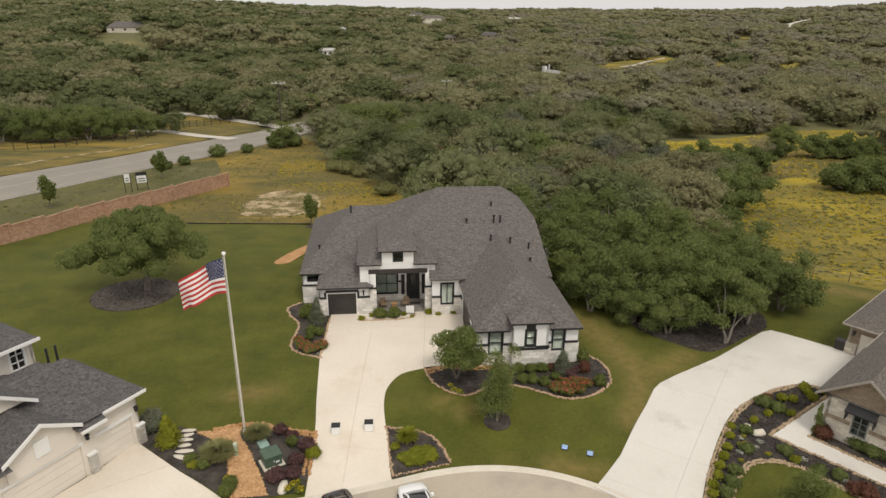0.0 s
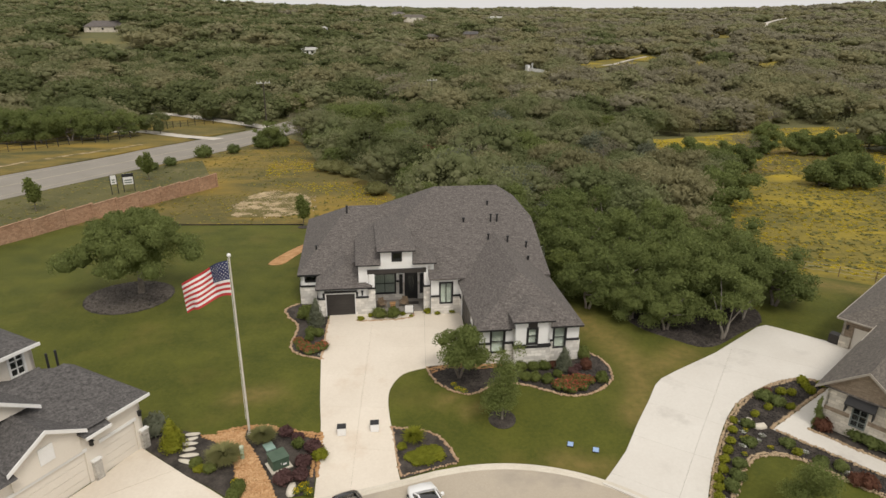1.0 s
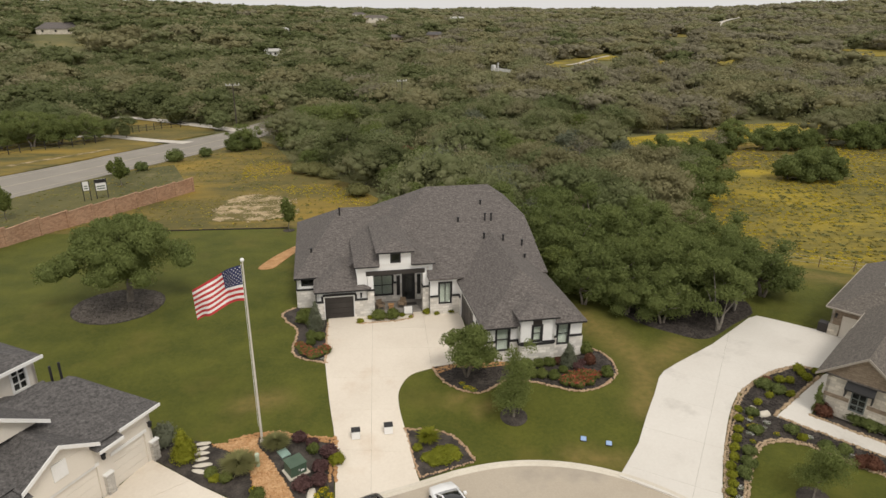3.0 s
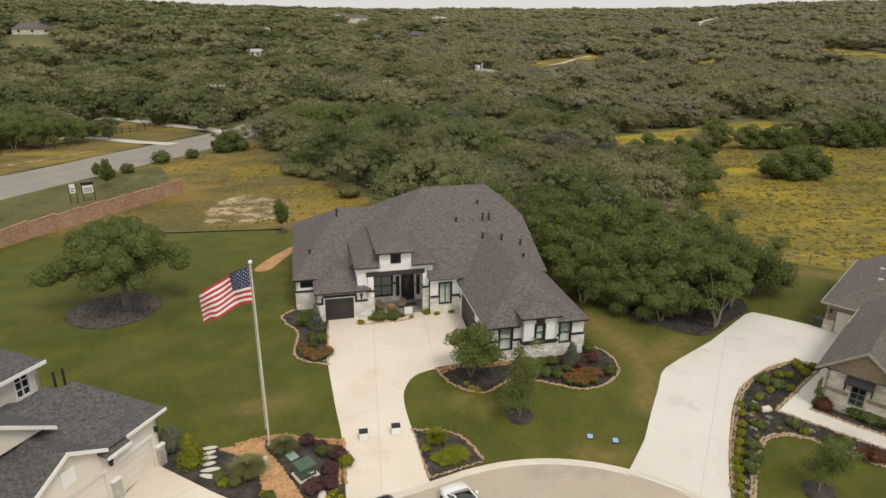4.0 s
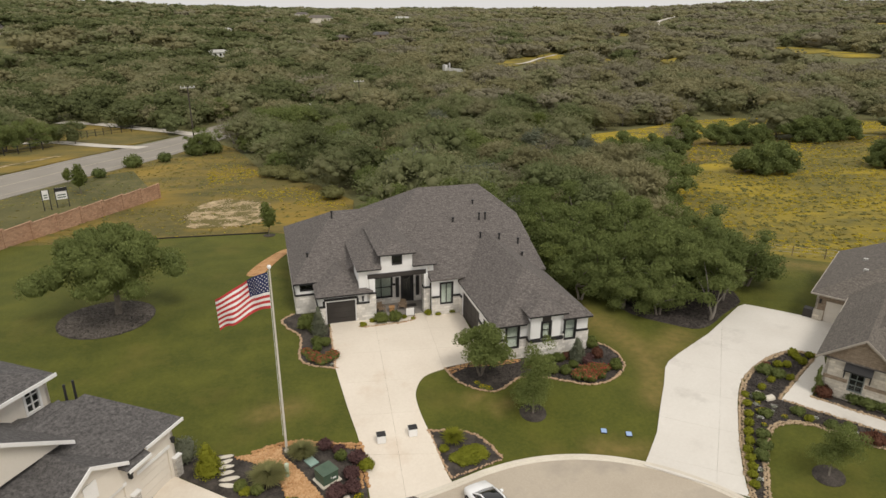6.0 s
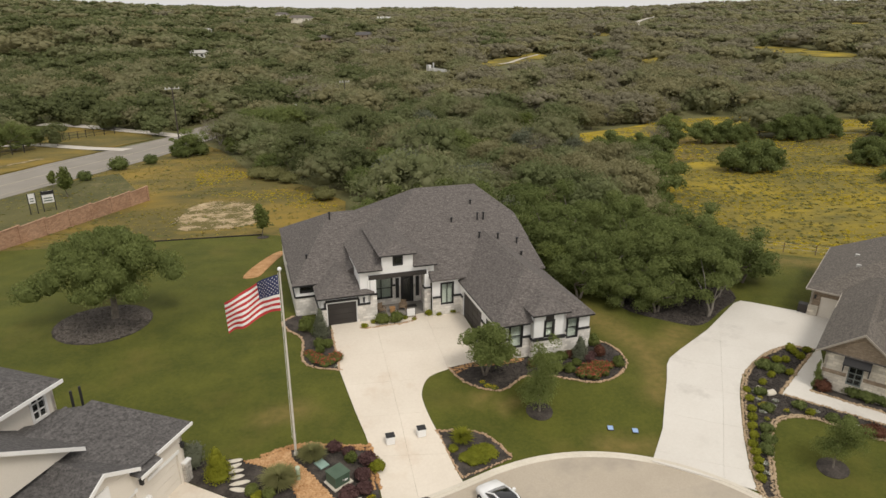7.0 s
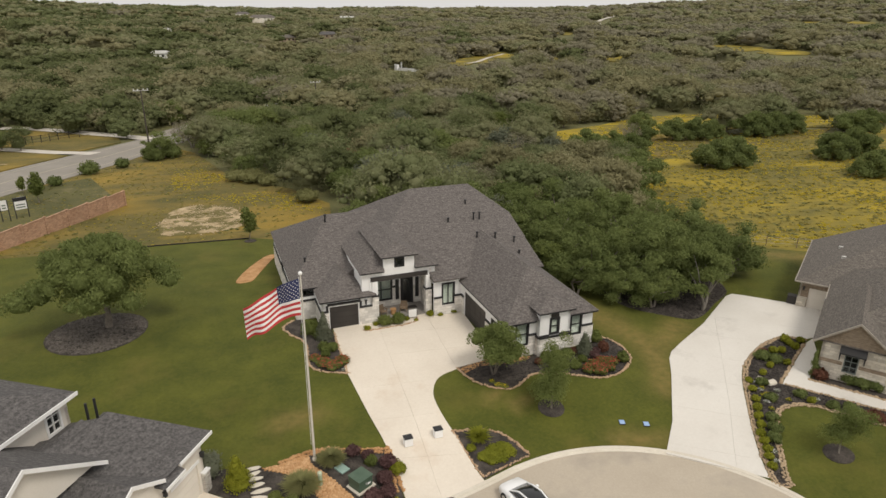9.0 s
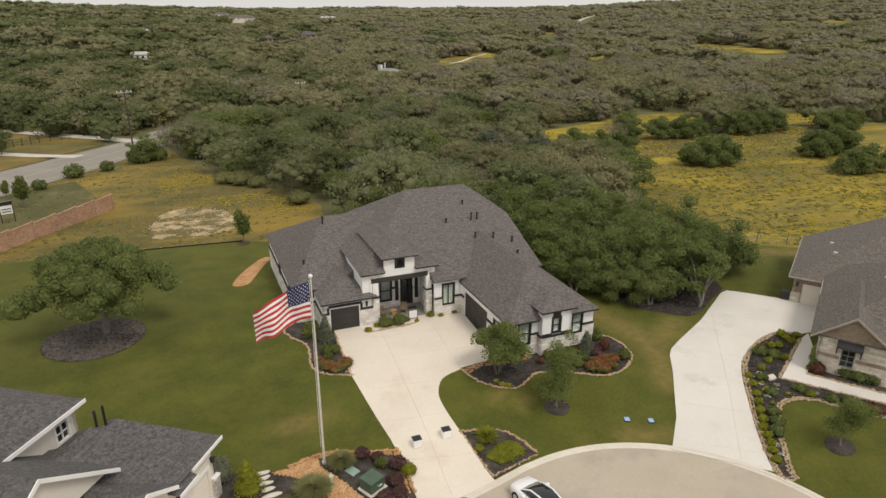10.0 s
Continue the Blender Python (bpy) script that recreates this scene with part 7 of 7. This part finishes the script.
# ---- tufts and flowers in the fields ----
def tufts(name, poly, n, size, material, seed, label, gate=-0.12):
    rg = np.random.default_rng(seed)
    x0, x1 = min(p[0] for p in poly), max(p[0] for p in poly)
    y0, y1 = min(p[1] for p in poly), max(p[1] for p in poly)
    tp = [crown(np.random.default_rng(seed + k), [(0, 0, 0.25, 0.5, 0.3)], 9, 0.6, core=0.7, down=0.0) for k in range(3)]
    rows = [[], [], []]
    while n > 0:
        x, y = x0 + (x1 - x0) * rg.random(), y0 + (y1 - y0) * rg.random()
        if inside(x, y, poly) and noise.noise(Vector((x * 0.07, y * 0.07, seed))) > gate + 0.5 * (rg.random() - 0.5):
            s = size * (0.5 + rg.random())
            rows[n % 3].append((x, y, land(x, y) + 0.02, s * 1.25, s * 0.45, rg.random() * 6.28))
            n -= 1
    out = [scatter(tp[k], rows[k]) for k in range(3)]
    vs, fs, base = [], [], 0
    for v, f in out:
        vs.append(v)
        fs.append(f + base)
        base += len(v)
    joined(name, np.concatenate(vs), np.concatenate(fs), material, label, "wild plants")


GOLD = foliage("golden_wildflowers", (0.40, 0.31, 0.02), (0.58, 0.46, 0.035), 0.3)
SAGE = foliage("sage_tufts", (0.13, 0.135, 0.045), (0.26, 0.25, 0.09))
STRAW = foliage("straw_tufts", (0.20, 0.18, 0.045), (0.36, 0.29, 0.08))
EAST_VIEW = [(32, 71), (36.8, 77), (39, 86), (41, 95), (48.3, 98.2), (59, 117.2), (69, 124.6), (80, 133), (102, 136), (130, 143), (135, 80), (75, 46), (51.6, 60), (42.5, 66)]
tufts("wildflowers", EAST_VIEW, 4600, 0.27, GOLD, 401, "yellow wildflowers across the meadow")
tufts("wildflowers", EAST_VIEW, 900, 0.26, GOLD, 406, "yellow wildflowers across the meadow", -0.6)
tufts("sage_brush", EAST_VIEW, 1900, 0.42, SAGE, 402, "grey-green tufts scattered in the meadow", -0.25)
tufts("dry_tufts", EAST_VIEW, 2600, 0.40, STRAW, 410, "dry straw tufts across the meadow", -0.3)
tufts("dry_tufts", SCRUB, 1500, 0.45, STRAW, 407, "dry grass tufts among scrub", -0.4)
tufts("wildflowers", SCRUB, 900, 0.40, GOLD, 408, "yellow wildflowers among scrub", 0.0)
tufts("sage_brush", FIELD_W, 500, 0.38, SAGE, 409, "green weeds in the dry field", -0.1)
tufts("wildflowers", FIELD_F, 1500, 0.6, GOLD, 403, "yellow wildflowers in a far strip of meadow")
tufts("wildflowers", BLOOM, 750, 0.24, GOLD, 404, "golden wildflowers in the dry field", -0.2)
tufts("wildflowers", FIELD_W, 260, 0.20, GOLD, 411, "sparse golden wildflowers in the dry field", 0.1)
tufts("dry_tufts", FIELD_W, 2600, 0.26, STRAW, 405, "dry grass tufts across the field")


def chips(poly, n, size, material, seed, label, lift, name="wood_chips", group="wood chips"):
    """Loose chips strewn over a bed."""
    rg = np.random.default_rng(seed)
    v, f = ball(rg, 1, 0.3)
    tp = (v * np.array([1.0, 0.55, 0.35]), f)
    x0, x1 = min(p[0] for p in poly), max(p[0] for p in poly)
    y0, y1 = min(p[1] for p in poly), max(p[1] for p in poly)
    rows = []
    while len(rows) < n:
        x, y = x0 + (x1 - x0) * rg.random(), y0 + (y1 - y0) * rg.random()
        if inside(x, y, poly):
            s = size * (0.5 + rg.random())
            rows.append((x, y, land(x, y) + lift, s, s, rg.random() * 6.28))
    v, f = scatter(tp, rows)
    joined(name, v, f, material, label, group)


CHIP = surface("orange_chips", (0.30, 0.14, 0.05), (0.66, 0.44, 0.24), 2.0, 14.0, 0.9, rand=0.7)
DARKCHIP = surface("dark_chips", (0.012, 0.010, 0.009), (0.095, 0.080, 0.070), 2.0, 14.0, 0.9, rand=0.7)
chips(p_out + p_in, 1800, 0.10, CHIP, 501, "orange bark chips strewn over the path", 0.125)
chips(smooth([(17.5, 54.3), (20.9, 50.2), (23.3, 49.2), (27.0, 51.6), (30.2, 53.9), (30.6, 57.5), (26, 61), (19, 61)], 2, True), 2600, 0.13, DARKCHIP, 502, "dark leaf litter under live oaks", 0.08)
GREYCHIP = surface("weathered_chips", (0.035, 0.030, 0.026), (0.19, 0.165, 0.14), 2.0, 14.0, 0.9, rand=0.7)
chips([(OAK_RING[0] + 4.1 * math.cos(a * 0.2618), OAK_RING[1] + 4.1 * math.sin(a * 0.2618)) for a in range(24)], 2600, 0.13, GREYCHIP, 503, "dark mulch chips under an oak", 0.08)
chips(e6 + e7 + [(29.5, 30.0), (25.4, 34.5), (22.45, 37.6), (29.5, 42.6)], 2400, 0.09, DARKCHIP, 504, "dark mulch chips in a bed", 0.095)
chips(e1 + [(11.2, 49.4), (11.0, 47.3), (2.5, 46.5), (2.2, 47.25)], 1600, 0.09, DARKCHIP, 505, "dark mulch chips in a bed", 0.095)
SOILSTONE = surface("tan_stones", (0.38, 0.29, 0.18), (0.56, 0.46, 0.32), 0.6, 5.0, 0.95, rand=0.5)
chips([(-32.5, 99), (-28, 112), (-20, 108), (-18, 97), (-24, 91.5), (-30, 93)], 420, 0.13, SOILSTONE, 506, "pale stones strewn over bare soil", 0.1, "loose_stones", "loose stones")
